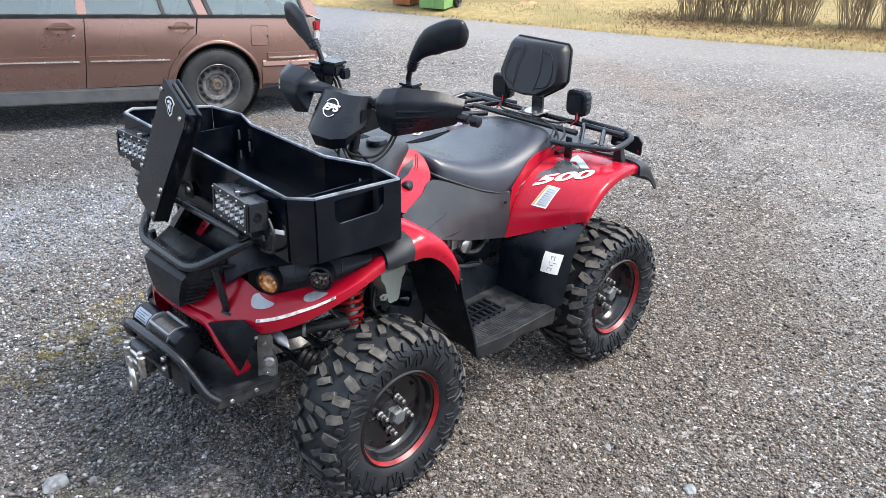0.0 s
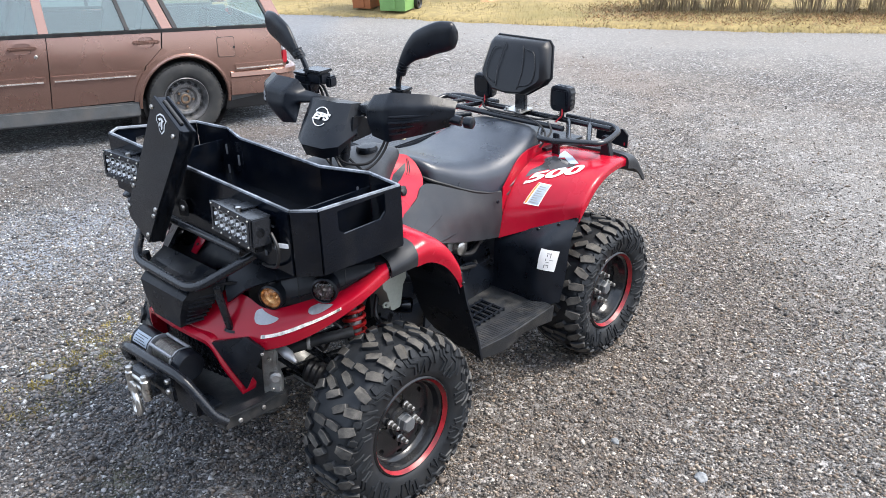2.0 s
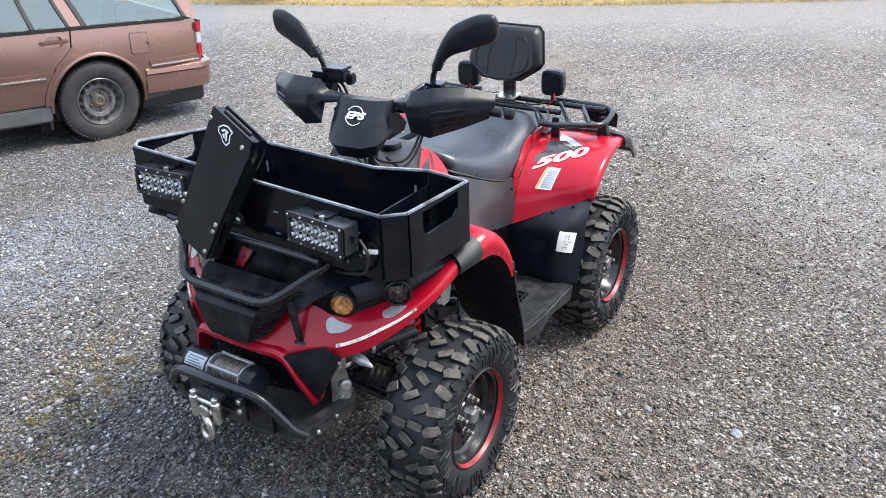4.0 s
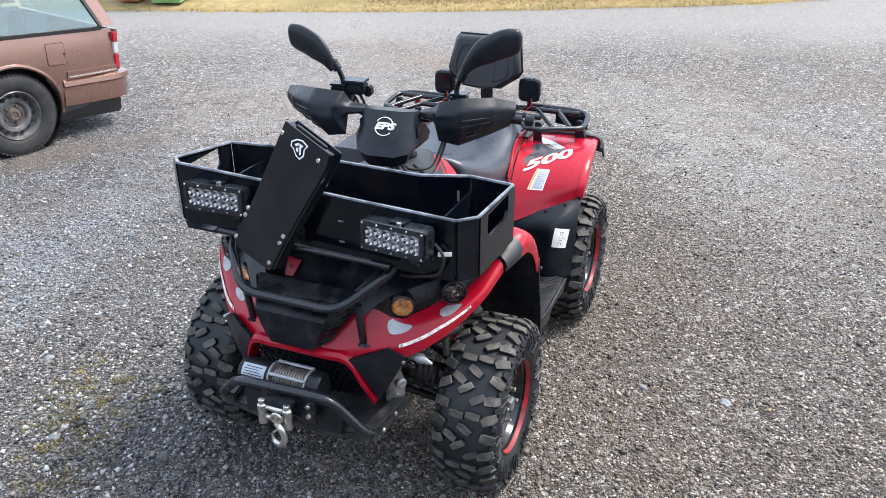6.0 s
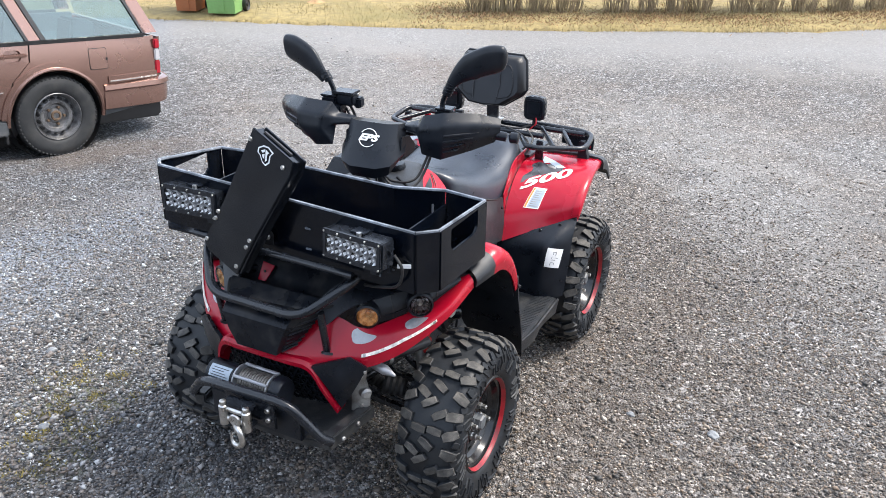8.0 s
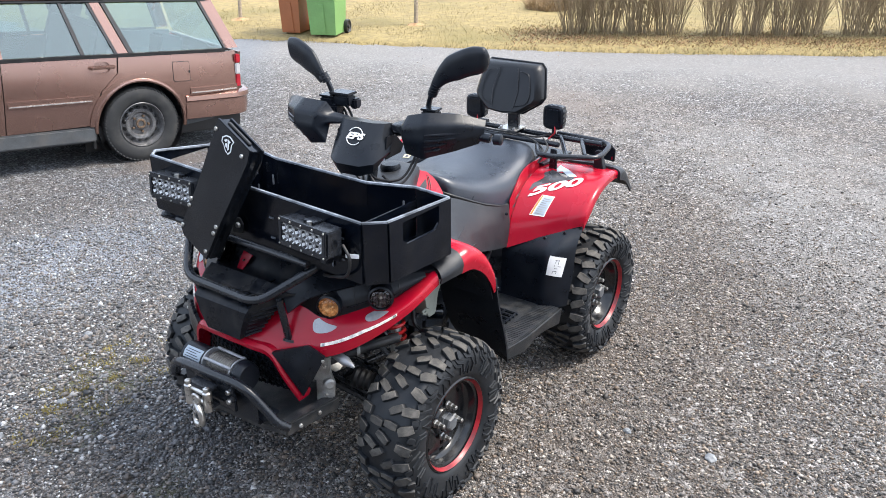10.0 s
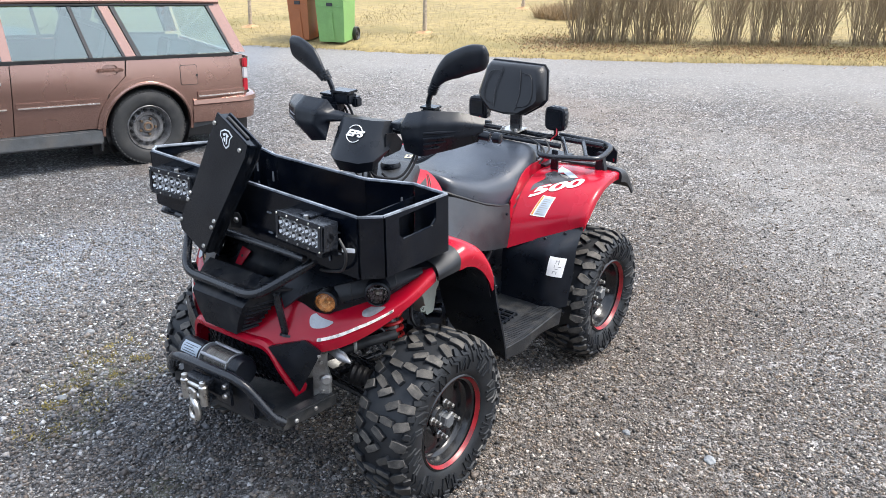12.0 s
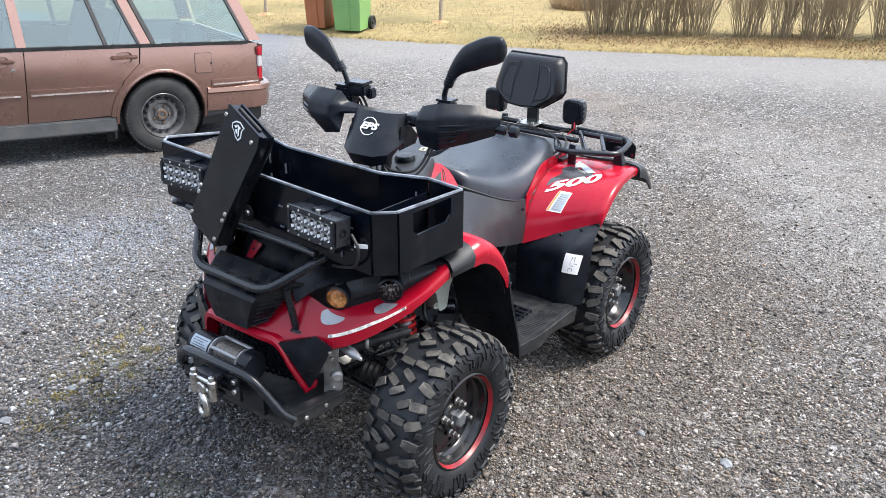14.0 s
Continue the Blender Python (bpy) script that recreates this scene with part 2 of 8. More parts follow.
def part(name, bm, material, parent, label="", smooth=38, m=None):
    """Links a bmesh (or a mesh) as one object under a thing or a part."""
    mats = material if isinstance(material, tuple) else (material,)
    me = bm if isinstance(bm, bpy.types.Mesh) else mesh_of(name, bm, *mats, smooth=smooth)
    ob = new(name, me)
    ob.parent = parent
    if m is not None:
        ob.matrix_basis = m
    return tagged(ob, label)


def thing(name, label, category, m=None, group="", kind=""):
    ob = new(name)
    if m is not None:
        ob.matrix_basis = m
    return tagged(ob, label, category, group, kind)


def join(*bms):
    out = bmesh.new()
    for b in bms:
        me = bpy.data.meshes.new("tmp")
        b.to_mesh(me)
        out.from_mesh(me)
        b.free()
        bpy.data.meshes.remove(me)
    return out


def bev(bm, w, seg=2, angle=25):
    if w:
        edges = [e for e in bm.edges if len(e.link_faces) == 2 and e.calc_face_angle(0) > radians(angle)]
        bmesh.ops.bevel(bm, geom=edges, offset=w, segments=seg, affect="EDGES", clamp_overlap=True)
    return bm


def block(c, size, w=0.0, rot=(0, 0, 0), seg=2):
    bm = bmesh.new()
    bmesh.ops.create_cube(bm, size=1.0)
    bmesh.ops.scale(bm, vec=size, verts=bm.verts)
    bev(bm, w, seg)
    bmesh.ops.transform(bm, matrix=pose(*c, *rot), verts=bm.verts)
    return bm


def taper(bottom, top, z0, z1, w=0.0):
    """A frustum between two rectangles (x0, x1, y0, y1)."""
    bm = bmesh.new()
    q = []
    for (x0, x1, y0, y1), z in ((bottom, z0), (top, z1)):
        q.append([bm.verts.new(v) for v in ((x0, y0, z), (x1, y0, z), (x1, y1, z), (x0, y1, z))])
    bm.faces.new(q[0][::-1])
    bm.faces.new(q[1])
    for i in range(4):
        bm.faces.new((q[0][i], q[0][(i + 1) % 4], q[1][(i + 1) % 4], q[1][i]))
    return bev(bm, w)


def spline(pts, n=6, closed=False):
    """Catmull-Rom points through the given ones."""
    p = np.array(pts, float)
    k = len(p)
    out = []
    for i in range(k if closed else k - 1):
        a, b, c_, d = (p[(i - 1) % k], p[i], p[(i + 1) % k], p[(i + 2) % k]) if closed else (p[max(i - 1, 0)], p[i], p[i + 1], p[min(i + 2, k - 1)])
        for t in np.linspace(0, 1, n, endpoint=False):
            out.append(0.5 * (2 * b + (c_ - a) * t + (2 * a - 5 * b + 4 * c_ - d) * t * t + (3 * b - a - 3 * c_ + d) * t ** 3))
    if not closed:
        out.append(p[-1])
    return np.array(out)


def rounded(pts, r, n=5):
    """A polyline with its corners rounded by the radius r."""
    p = [np.array(q, float) for q in pts]
    out = [p[0]]
    for a, b, c_ in zip(p, p[1:], p[2:]):
        u, v = (a - b), (c_ - b)
        lu, lv = np.linalg.norm(u), np.linalg.norm(v)
        d = min(r, lu * 0.45, lv * 0.45)
        s0, s1 = b + u / lu * d, b + v / lv * d
        for t in np.linspace(0, 1, n):
            out.append((1 - t) ** 2 * s0 + 2 * t * (1 - t) * b + t * t * s1)
    out.append(p[-1])
    return np.array(out)


def tube(pts, r, seg=10, closed=False, caps=True):
    """A round bar along points; r may be a list, one radius a point."""
    bm = bmesh.new()
    p = [Vector(q) for q in pts]
    k = len(p)
    rad = r if isinstance(r, (list, tuple, np.ndarray)) else [r] * k
    rings, up = [], None
    for i in range(k):
        a, b = (p[(i - 1) % k], p[(i + 1) % k]) if closed else (p[max(i - 1, 0)], p[min(i + 1, k - 1)])
        d = (b - a).normalized()
        if up is None:
            up = d.orthogonal().normalized()
        up = (up - d * up.dot(d)).normalized()
        side = d.cross(up)
        rings.append([bm.verts.new(p[i] + (up * math.cos(t) + side * math.sin(t)) * rad[i]) for t in (j * math.tau / seg for j in range(seg))])
    for i in range(k if closed else k - 1):
        a, b = rings[i], rings[(i + 1) % k]
        for j in range(seg):
            bm.faces.new((a[j], a[(j + 1) % seg], b[(j + 1) % seg], b[j]))
    if caps and not closed:
        bm.faces.new(rings[0][::-1])
        bm.faces.new(rings[-1])
    return bm


def lathe(profile, seg=48, m=None, ends=True):
    """Turns (radius, height) points round the z axis, then poses it by m."""
    bm = bmesh.new()
    rings = []
    for r, h in profile:
        rings.append([bm.verts.new((r * math.cos(t), r * math.sin(t), h)) for t in (j * math.tau / seg for j in range(seg))])
    for a, b in zip(rings, rings[1:]):
        for j in range(seg):
            bm.faces.new((a[j], a[(j + 1) % seg], b[(j + 1) % seg], b[j]))
    if ends:
        bm.faces.new(rings[0][::-1])
        bm.faces.new(rings[-1])
    if m is not None:
        bmesh.ops.transform(bm, matrix=m, verts=bm.verts)
    return bm


def surface(rows, straight=False):
    """f(u, v): a smooth sheet through a small grid of corners; u along the rows, v across them, both 0 to 1."""
    g = np.array(rows, float)
    def cr(p, t):
        k = len(p) - 1
        x = min(max(t, 0.0), 1.0) * k
        i = min(int(x), k - 1)
        t = x - i
        b, c_ = p[i], p[i + 1]
        if straight:
            return b + (c_ - b) * t
        a = p[i - 1] if i > 0 else 2 * b - c_
        d = p[i + 2] if i + 2 <= k else 2 * c_ - b
        return 0.5 * (2 * b + (c_ - a) * t + (2 * a - 5 * b + 4 * c_ - d) * t * t + (3 * b - a - 3 * c_ + d) * t ** 3)
    def f(u, v):
        return cr([cr(row, v) for row in g], u)
    return f


def sheet(f, nu=12, nv=12, thick=0.004, side=1.0, flip=1.0):
    """A sheet with thickness over f; side=-1 mirrors it to the other side of the vehicle."""
    bm = bmesh.new()
    pts = np.array([[f(i / nu, j / nv) for j in range(nv + 1)] for i in range(nu + 1)])
    du = np.gradient(pts, axis=0)
    dv = np.gradient(pts, axis=1)
    nrm = np.cross(du, dv)
    nrm /= np.linalg.norm(nrm, axis=2, keepdims=True) + 1e-9
    low = pts - nrm * thick * flip
    def vert(p):
        return bm.verts.new((p[0], p[1] * side, p[2]))
    A = [[vert(p) for p in r] for r in pts]
    B = [[vert(p) for p in r] for r in low]
    for i in range(nu):
        for j in range(nv):
            bm.faces.new((A[i][j], A[i + 1][j], A[i + 1][j + 1], A[i][j + 1]))
            bm.faces.new((B[i][j], B[i][j + 1], B[i + 1][j + 1], B[i + 1][j]))
    for i in range(nu):
        for j in (0, nv):
            bm.faces.new((A[i][j], A[i + 1][j], B[i + 1][j], B[i][j]))
    for j in range(nv):
        for i in (0, nu):
            bm.faces.new((A[i][j], A[i][j + 1], B[i][j + 1], B[i][j]))
    return bm


def plate(outer, holes=(), thick=0.01, to=None, w=0.0):
    """A flat plate cut from the outline with holes, in its own (a, b) plane, thick along the third axis; to: the matrix that sets it up."""
    bm = bmesh.new()
    edges = []
    for loop in (outer, *holes):
        vs = [bm.verts.new((a, b, 0)) for a, b in loop]
        edges += [bm.edges.new((vs[i], vs[(i + 1) % len(vs)])) for i in range(len(vs))]
    if holes:
        bmesh.ops.triangle_fill(bm, edges=edges, use_beauty=True, use_dissolve=False)
    else:
        bm.faces.new([v for v in bm.verts])
    ext = bmesh.ops.extrude_face_region(bm, geom=bm.faces[:])
    bmesh.ops.translate(bm, vec=(0, 0, thick), verts=[g for g in ext["geom"] if isinstance(g, bmesh.types.BMVert)])
    bmesh.ops.recalc_face_normals(bm, faces=bm.faces)
    bev(bm, w, 2, 40)
    if to is not None:
        bmesh.ops.transform(bm, matrix=to, verts=bm.verts)
    return bm


def frame3(o, a, b):
    """The matrix with its origin at o, its first axis along a and its second near b."""
    a = Vector(a).normalized()
    n = a.cross(Vector(b)).normalized()
    b = n.cross(a)
    m = Matrix((a, b, n)).transposed().to_4x4()
    m.translation = Vector(o)
    return m


def patch(f, outline, lift, s_=1, rings=4):
    """A film on a sheet f: a closed outline in the sheet's own (u, v), rounded and laid lift metres above it."""
    o = np.array(outline, float)
    mid = o.mean(0)
    bm = bmesh.new()
    def at(u, v):
        e = 0.004
        u, v = min(max(u, e), 1 - e), min(max(v, e), 1 - e)
        a, b = np.array(f(u + e, v)) - np.array(f(u - e, v)), np.array(f(u, v + e)) - np.array(f(u, v - e))
        n_ = np.cross(a, b)
        n_ /= np.linalg.norm(n_) + 1e-12
        if n_ @ np.array((0.5, 0.4, 0.75)) < 0:
            n_ = -n_
        q = np.array(f(u, v)) + n_ * lift
        return bm.verts.new((q[0], q[1] * s_, q[2]))
    loops = [[at(*(mid + (p_ - mid) * k / rings)) for p_ in o] for k in range(1, rings + 1)]
    c_ = at(*mid)
    k = len(o)
    for i in range(k):
        bm.faces.new((c_, loops[0][i], loops[0][(i + 1) % k]))
        for a, b in zip(loops, loops[1:]):
            bm.faces.new((a[i], b[i], b[(i + 1) % k], a[(i + 1) % k]))
    return bm


def corners4(c):
    """(s, t) from 0 to 1 to a point between four (u, v) corners: low left, low right, top right, top left."""
    c = np.array(c, float)
    return lambda s_, t: (c[0] * (1 - s_) + c[1] * s_) * (1 - t) + (c[3] * (1 - s_) + c[2] * s_) * t


def film(f, c, lift, s_=1, box_=(0, 1, 0, 1), k=6):
    """A rectangle of a four-cornered film, box_ being its share of the whole."""
    g = corners4(c)
    a0, a1, b0, b1 = box_
    edge = [(a0 + (a1 - a0) * i / k, b0) for i in range(k)] + [(a1, b0 + (b1 - b0) * i / k) for i in range(k)] + [(a1 - (a1 - a0) * i / k, b1) for i in range(k)] + [(a0, b1 - (b1 - b0) * i / k) for i in range(k)]
    return patch(f, [g(*q) for q in edge], lift, s_)


def text_mesh(body, size, depth=0.0006, shear=0.0, bold=0.02):
    cu = bpy.data.curves.new("txt", "FONT")
    cu.body, cu.size, cu.extrude, cu.align_x, cu.align_y, cu.shear = body, size, depth, "CENTER", "CENTER", shear
    cu.offset = size * bold
    ob = bpy.data.objects.new("txt", cu)
    scene.collection.objects.link(ob)
    me = bpy.data.meshes.new_from_object(ob.evaluated_get(bpy.context.evaluated_depsgraph_get()))
    bpy.data.objects.remove(ob)
    bm = bmesh.new()
    bm.from_mesh(me)
    return bm


def bolt(p, n, r=0.008, h=0.005):
    z = Vector(n).normalized()
    m = z.to_track_quat("Z", "Y").to_matrix().to_4x4()
    m.translation = Vector(p)
    return lathe([(r * 0.95, -0.002), (r, h * 0.4), (r * 0.75, h), (r * 0.35, h), (r * 0.3, h * 0.6)], 12, m)


def loft(sections, closed=True, caps=True):
    """Skins closed outlines of equal point count, one after the other."""
    bm = bmesh.new()
    rings = [[bm.verts.new(p) for p in s_] for s_ in sections]
    k = len(rings[0])
    for a, b in zip(rings, rings[1:]):
        for j in range(k if closed else k - 1):
            bm.faces.new((a[j], a[(j + 1) % k], b[(j + 1) % k], b[j]))
    if caps:
        bm.faces.new(rings[0][::-1])
        bm.faces.new(rings[-1])
    return bm

# ---- ground ----
def gravel_material():
    m = bpy.data.materials.new("gravel_yard")
    m.use_nodes = True
    n, l = m.node_tree.nodes, m.node_tree.links
    p = n["Principled BSDF"]
    tc = n.new("ShaderNodeTexCoord")
    def tex(kind, sc, **kw):
        t = n.new(kind)
        t.inputs["Scale"].default_value = sc
        for k, v in kw.items():
            t.inputs[k].default_value = v
        l.new(tc.outputs["Object"], t.inputs["Vector"])
        return t
    v1, v2 = tex("ShaderNodeTexVoronoi", 75.0), tex("ShaderNodeTexVoronoi", 170.0)
    patch, broad = tex("ShaderNodeTexNoise", 0.9, Detail=8.0, Roughness=0.65), tex("ShaderNodeTexNoise", 0.22, Detail=5.0)
    def ramp(src, stops):
        r = n.new("ShaderNodeValToRGB")
        e = r.color_ramp.elements
        e[0].position, e[0].color = stops[0][0], (*stops[0][1], 1)
        e[1].position, e[1].color = stops[-1][0], (*stops[-1][1], 1)
        for pos, col in stops[1:-1]:
            x = e.new(pos)
            x.color = (*col, 1)
        l.new(src, r.inputs["Fac"])
        return r.outputs["Color"]
    sep = n.new("ShaderNodeSeparateColor")
    l.new(v1.outputs["Color"], sep.inputs[0])
    sep2 = n.new("ShaderNodeSeparateColor")
    l.new(v2.outputs["Color"], sep2.inputs[0])
    stones = [(0.0, (0.012, 0.012, 0.013)), (0.22, (0.050, 0.050, 0.052)), (0.45, (0.140, 0.118, 0.098)), (0.62, (0.12, 0.124, 0.132)), (0.80, (0.25, 0.246, 0.242)), (0.92, (0.42, 0.41, 0.40)), (1.0, (0.66, 0.65, 0.64))]
    c1, c2 = ramp(sep.outputs[0], stones), ramp(sep2.outputs[1], stones)
    def mix(kind, f, a, b):
        x = n.new("ShaderNodeMix")
        x.data_type, x.blend_type = "RGBA", kind
        if isinstance(f, float):
            x.inputs["Factor"].default_value = f
        else:
            l.new(f, x.inputs["Factor"])
        for src, i in ((a, 6), (b, 7)):
            if isinstance(src, tuple):
                x.inputs[i].default_value = (*src, 1)
            else:
                l.new(src, x.inputs[i])
        return x.outputs[2]
    def rng(src, lo, hi, a=0.0, b=1.0):
        r = n.new("ShaderNodeMapRange")
        for k, v in zip(("From Min", "From Max", "To Min", "To Max"), (lo, hi, a, b)):
            r.inputs[k].default_value = v
        l.new(src, r.inputs["Value"])
        return r.outputs["Result"]
    col = mix("MIX", 0.28, c1, c2)
    v3 = tex("ShaderNodeTexVoronoi", 34.0)
    sep3 = n.new("ShaderNodeSeparateColor")
    l.new(v3.outputs["Color"], sep3.inputs[0])
    col = mix("MIX", rng(sep3.outputs[0], 0.78, 0.84, 0.0, 0.45), col, ramp(sep3.outputs[2], stones))
    # browner fines in patches, paler worn stretches, dark damp specks
    col = mix("MULTIPLY", rng(patch.outputs["Fac"], 0.42, 0.70, 0.0, 0.9), col, (0.86, 0.74, 0.63))
    col = mix("MIX", rng(broad.outputs["Fac"], 0.5, 0.7, 0.0, 0.22), col, (0.27, 0.262, 0.252))
    speck = tex("ShaderNodeTexNoise", 9.0, Detail=6.0, Roughness=0.75)
    col = mix("MULTIPLY", rng(speck.outputs["Fac"], 0.50, 0.68, 0.0, 0.55), col, (0.55, 0.53, 0.51))
    col = mix("SCREEN", rng(speck.outputs["Fac"], 0.46, 0.30, 0.0, 0.10), col, (0.60, 0.60, 0.60))
    def stain_or_glint(cx, cy, rx, ry, turn, colour, amount, col):
        mp = n.new("ShaderNodeMapping")
        mp.vector_type = "TEXTURE"
        mp.inputs["Location"].default_value, mp.inputs["Rotation"].default_value, mp.inputs["Scale"].default_value = (cx, cy, 0), (0, 0, radians(turn)), (rx, ry, 1)
        l.new(tc.outputs["Object"], mp.inputs["Vector"])
        ln = n.new("ShaderNodeVectorMath")
        ln.operation = "LENGTH"
        l.new(mp.outputs[0], ln.inputs[0])
        ad = n.new("ShaderNodeMath")
        ad.operation = "ADD"
        l.new(ln.outputs["Value"], ad.inputs[0])
        l.new(rng(blot.outputs["Fac"], 0.3, 0.7, -0.75, 0.75), ad.inputs[1])
        return mix("MIX", rng(ad.outputs[0], 0.35, 1.15, amount, 0.0), col, colour)
    blot = tex("ShaderNodeTexNoise", 3.2, Detail=9.0, Roughness=0.7)
    # pale patches, most painting in sky glint on the gravel, moss and packed earth
    for st in ((0.0, -2.5, 1.4, 0.65, -8, (0.36, 0.38, 0.41), 0.65), (0.9, -2.2, 0.8, 0.4, 20, (0.34, 0.36, 0.39), 0.5), (-2.6, 1.2, 1.5, 0.8, 30, (0.278, 0.27, 0.257), 0.35), (-3.4, -2.4, 2.4, 1.5, 20, (0.27, 0.262, 0.255), 0.45),
               (1.02, -1.12, 0.36, 0.24, 35, (0.16, 0.15, 0.045), 0.6), (1.35, -0.15, 0.30, 0.14, 60, (0.15, 0.14, 0.05), 0.4), (0.6, -3.4, 1.6, 0.35, -14, (0.13, 0.105, 0.085), 0.6),
               (-1.5, -3.55, 0.75, 0.30, -35, (0.17, 0.125, 0.095), 0.6), (-0.6, -2.75, 1.1, 0.22, -20, (0.19, 0.155, 0.125), 0.45), (-5.2, -2.6, 2.2, 0.5, 66, (0.21, 0.165, 0.135), 0.4), (-4.2, 0.2, 1.6, 0.9, 60, (0.335, 0.325, 0.308), 0.3),
               (-6.6, 1.0, 2.4, 0.16, 60, (0.12, 0.11, 0.10), 0.35), (-1.9, 2.6, 1.5, 0.5, 40, (0.10, 0.10, 0.105), 0.45), (-0.2, 0.9, 1.3, 0.5, 10, (0.135, 0.108, 0.085), 0.35)):
        col = stain_or_glint(*st, col)
    # the road strip along the lawn is finer and greyer
    dot = n.new("ShaderNodeVectorMath")
    dot.operation = "DOT_PRODUCT"
    dot.inputs[1].default_value = (-0.914, -0.406, 0)
    l.new(tc.outputs["Object"], dot.inputs[0])
    wob = n.new("ShaderNodeMath")
    wob.operation = "ADD"
    l.new(dot.outputs["Value"], wob.inputs[0])
    l.new(rng(patch.outputs["Fac"], 0.3, 0.7, -0.8, 0.8), wob.inputs[1])
    road = rng(wob.outputs[0], 5.4, 7.2, 0.0, 0.72)
    col = mix("MIX", road, col, (0.235, 0.232, 0.228))
    col = mix("MULTIPLY", 1.0, col, (0.93, 0.92, 0.91))
    # bluer, darker front and far side: slate gravel plus shade put into the colour
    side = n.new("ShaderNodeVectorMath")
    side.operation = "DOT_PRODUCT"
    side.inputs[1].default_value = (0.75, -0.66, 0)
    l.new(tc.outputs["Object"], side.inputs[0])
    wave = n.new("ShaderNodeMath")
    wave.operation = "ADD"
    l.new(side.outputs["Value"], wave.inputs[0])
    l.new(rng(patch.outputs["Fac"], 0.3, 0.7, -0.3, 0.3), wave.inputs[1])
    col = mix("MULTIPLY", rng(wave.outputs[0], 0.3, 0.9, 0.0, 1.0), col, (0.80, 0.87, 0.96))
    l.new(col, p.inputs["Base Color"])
    p.inputs["Roughness"].default_value = 0.78
    p.inputs["Specular IOR Level"].default_value = 0.35
    h = n.new("ShaderNodeMath")
    h.operation = "MULTIPLY_ADD"
    l.new(v1.outputs["Distance"], h.inputs[0])
    h.inputs[1].default_value = -1.0
    l.new(v2.outputs["Distance"], h.inputs[2])
    b = n.new("ShaderNodeBump")
    b.inputs["Distance"].default_value = 0.008
    l.new(rng(road, 0, 1, 0.9, 0.35), b.inputs["Strength"])
    l.new(h.outputs[0], b.inputs["Height"])
    l.new(b.outputs["Normal"], p.inputs["Normal"])
    return m


def relief(x, y):
    """Gentle unevenness of the yard, which climbs a little towards the front of the car."""
    along = min(max((x + 1.425) * 0.968 - (y + 4.605) * 0.25, 0.0), 4.0)
    side = min(max((-1.9 - y) / 1.9, 0.0), 1.0)
    rise = 0.0717 * along * along / (along + 0.12) * side * side * (3 - 2 * side)
    return rise + 0.010 * noise.noise(Vector((x * 0.5, y * 0.5, 3.1))) + 0.006 * noise.noise(Vector((x * 1.7, y * 1.7, 7.7)))


def ground_sheet():
    bm = bmesh.new()
    def axis(a, b, step):
        inner = list(np.arange(a, b + 1e-6, step))
        return [-600, -150, -60] + inner + [60, 150, 600]
    xs, ys = axis(-14, 6, 0.25), axis(-14, 6, 0.25)
    vs = [[bm.verts.new((x, y, relief(x, y) - 0.006 if abs(x) < 15 and abs(y) < 15 else 0.0)) for y in ys] for x in xs]
    for i in range(len(xs) - 1):
        for j in range(len(ys) - 1):
            bm.faces.new((vs[i][j], vs[i + 1][j], vs[i + 1][j + 1], vs[i][j + 1]))
    ob = new("ground", mesh_of("ground", bm, gravel_material()))
    tagged(ob, "loose grey-brown gravel yard with a worn road strip", "ground", kind="structure")


ground_sheet()
EDGE = spline([(30, -120), (-1.0, -24.0), (-4.4, -11.0), (-5.55, -7.6), (-6.08, -6.33), (-6.68, -4.77), (-7.31, -3.36), (-7.98, -2.06), (-8.70, -0.84), (-9.25, 0.13), (-10.3, 1.5), (-12.2, 3.6), (-22, 13), (-120, 90)], 8)


def edge_point(y):
    i = np.argmin(abs(EDGE[:, 1] - y))
    return EDGE[i]


def lawn_height(d):
    """Height of the grass sheet at d metres behind its edge."""
    return 0.012 + 0.05 * min(d, 1.0)


def lawn():
    bm = bmesh.new()
    back = np.array((-0.914, -0.406))
    steps = [0.0, 0.12, 0.3, 0.7, 1.5, 3, 6, 12, 25, 80, 400]
    grid = []
    for k, e in enumerate(EDGE):
        wob = 0.10 * noise.noise(Vector((k * 0.9, 0, 0)))
        grid.append([bm.verts.new((*(e + back * (d + wob * (d < 2))), (-0.03 if d == 0 else lawn_height(d) + 0.02 * noise.noise(Vector((*(e + back * d), 5)))))) for d in steps])
    for a, b in zip(grid, grid[1:]):
        for j in range(len(steps) - 1):
            bm.faces.new((a[j], a[j + 1], b[j + 1], b[j]))
    m = mat("winter_lawn", (0.245, 0.188, 0.080), 0.95, var=0.25, scale=9, bump=0.7, bscale=60, tint=(0.165, 0.135, 0.048), tmix=0.8, tscale=0.7)
    tagged(new("lawn", mesh_of("lawn", bm, m)), "yellowed winter lawn beyond the road", "lawn", kind="structure")


lawn()


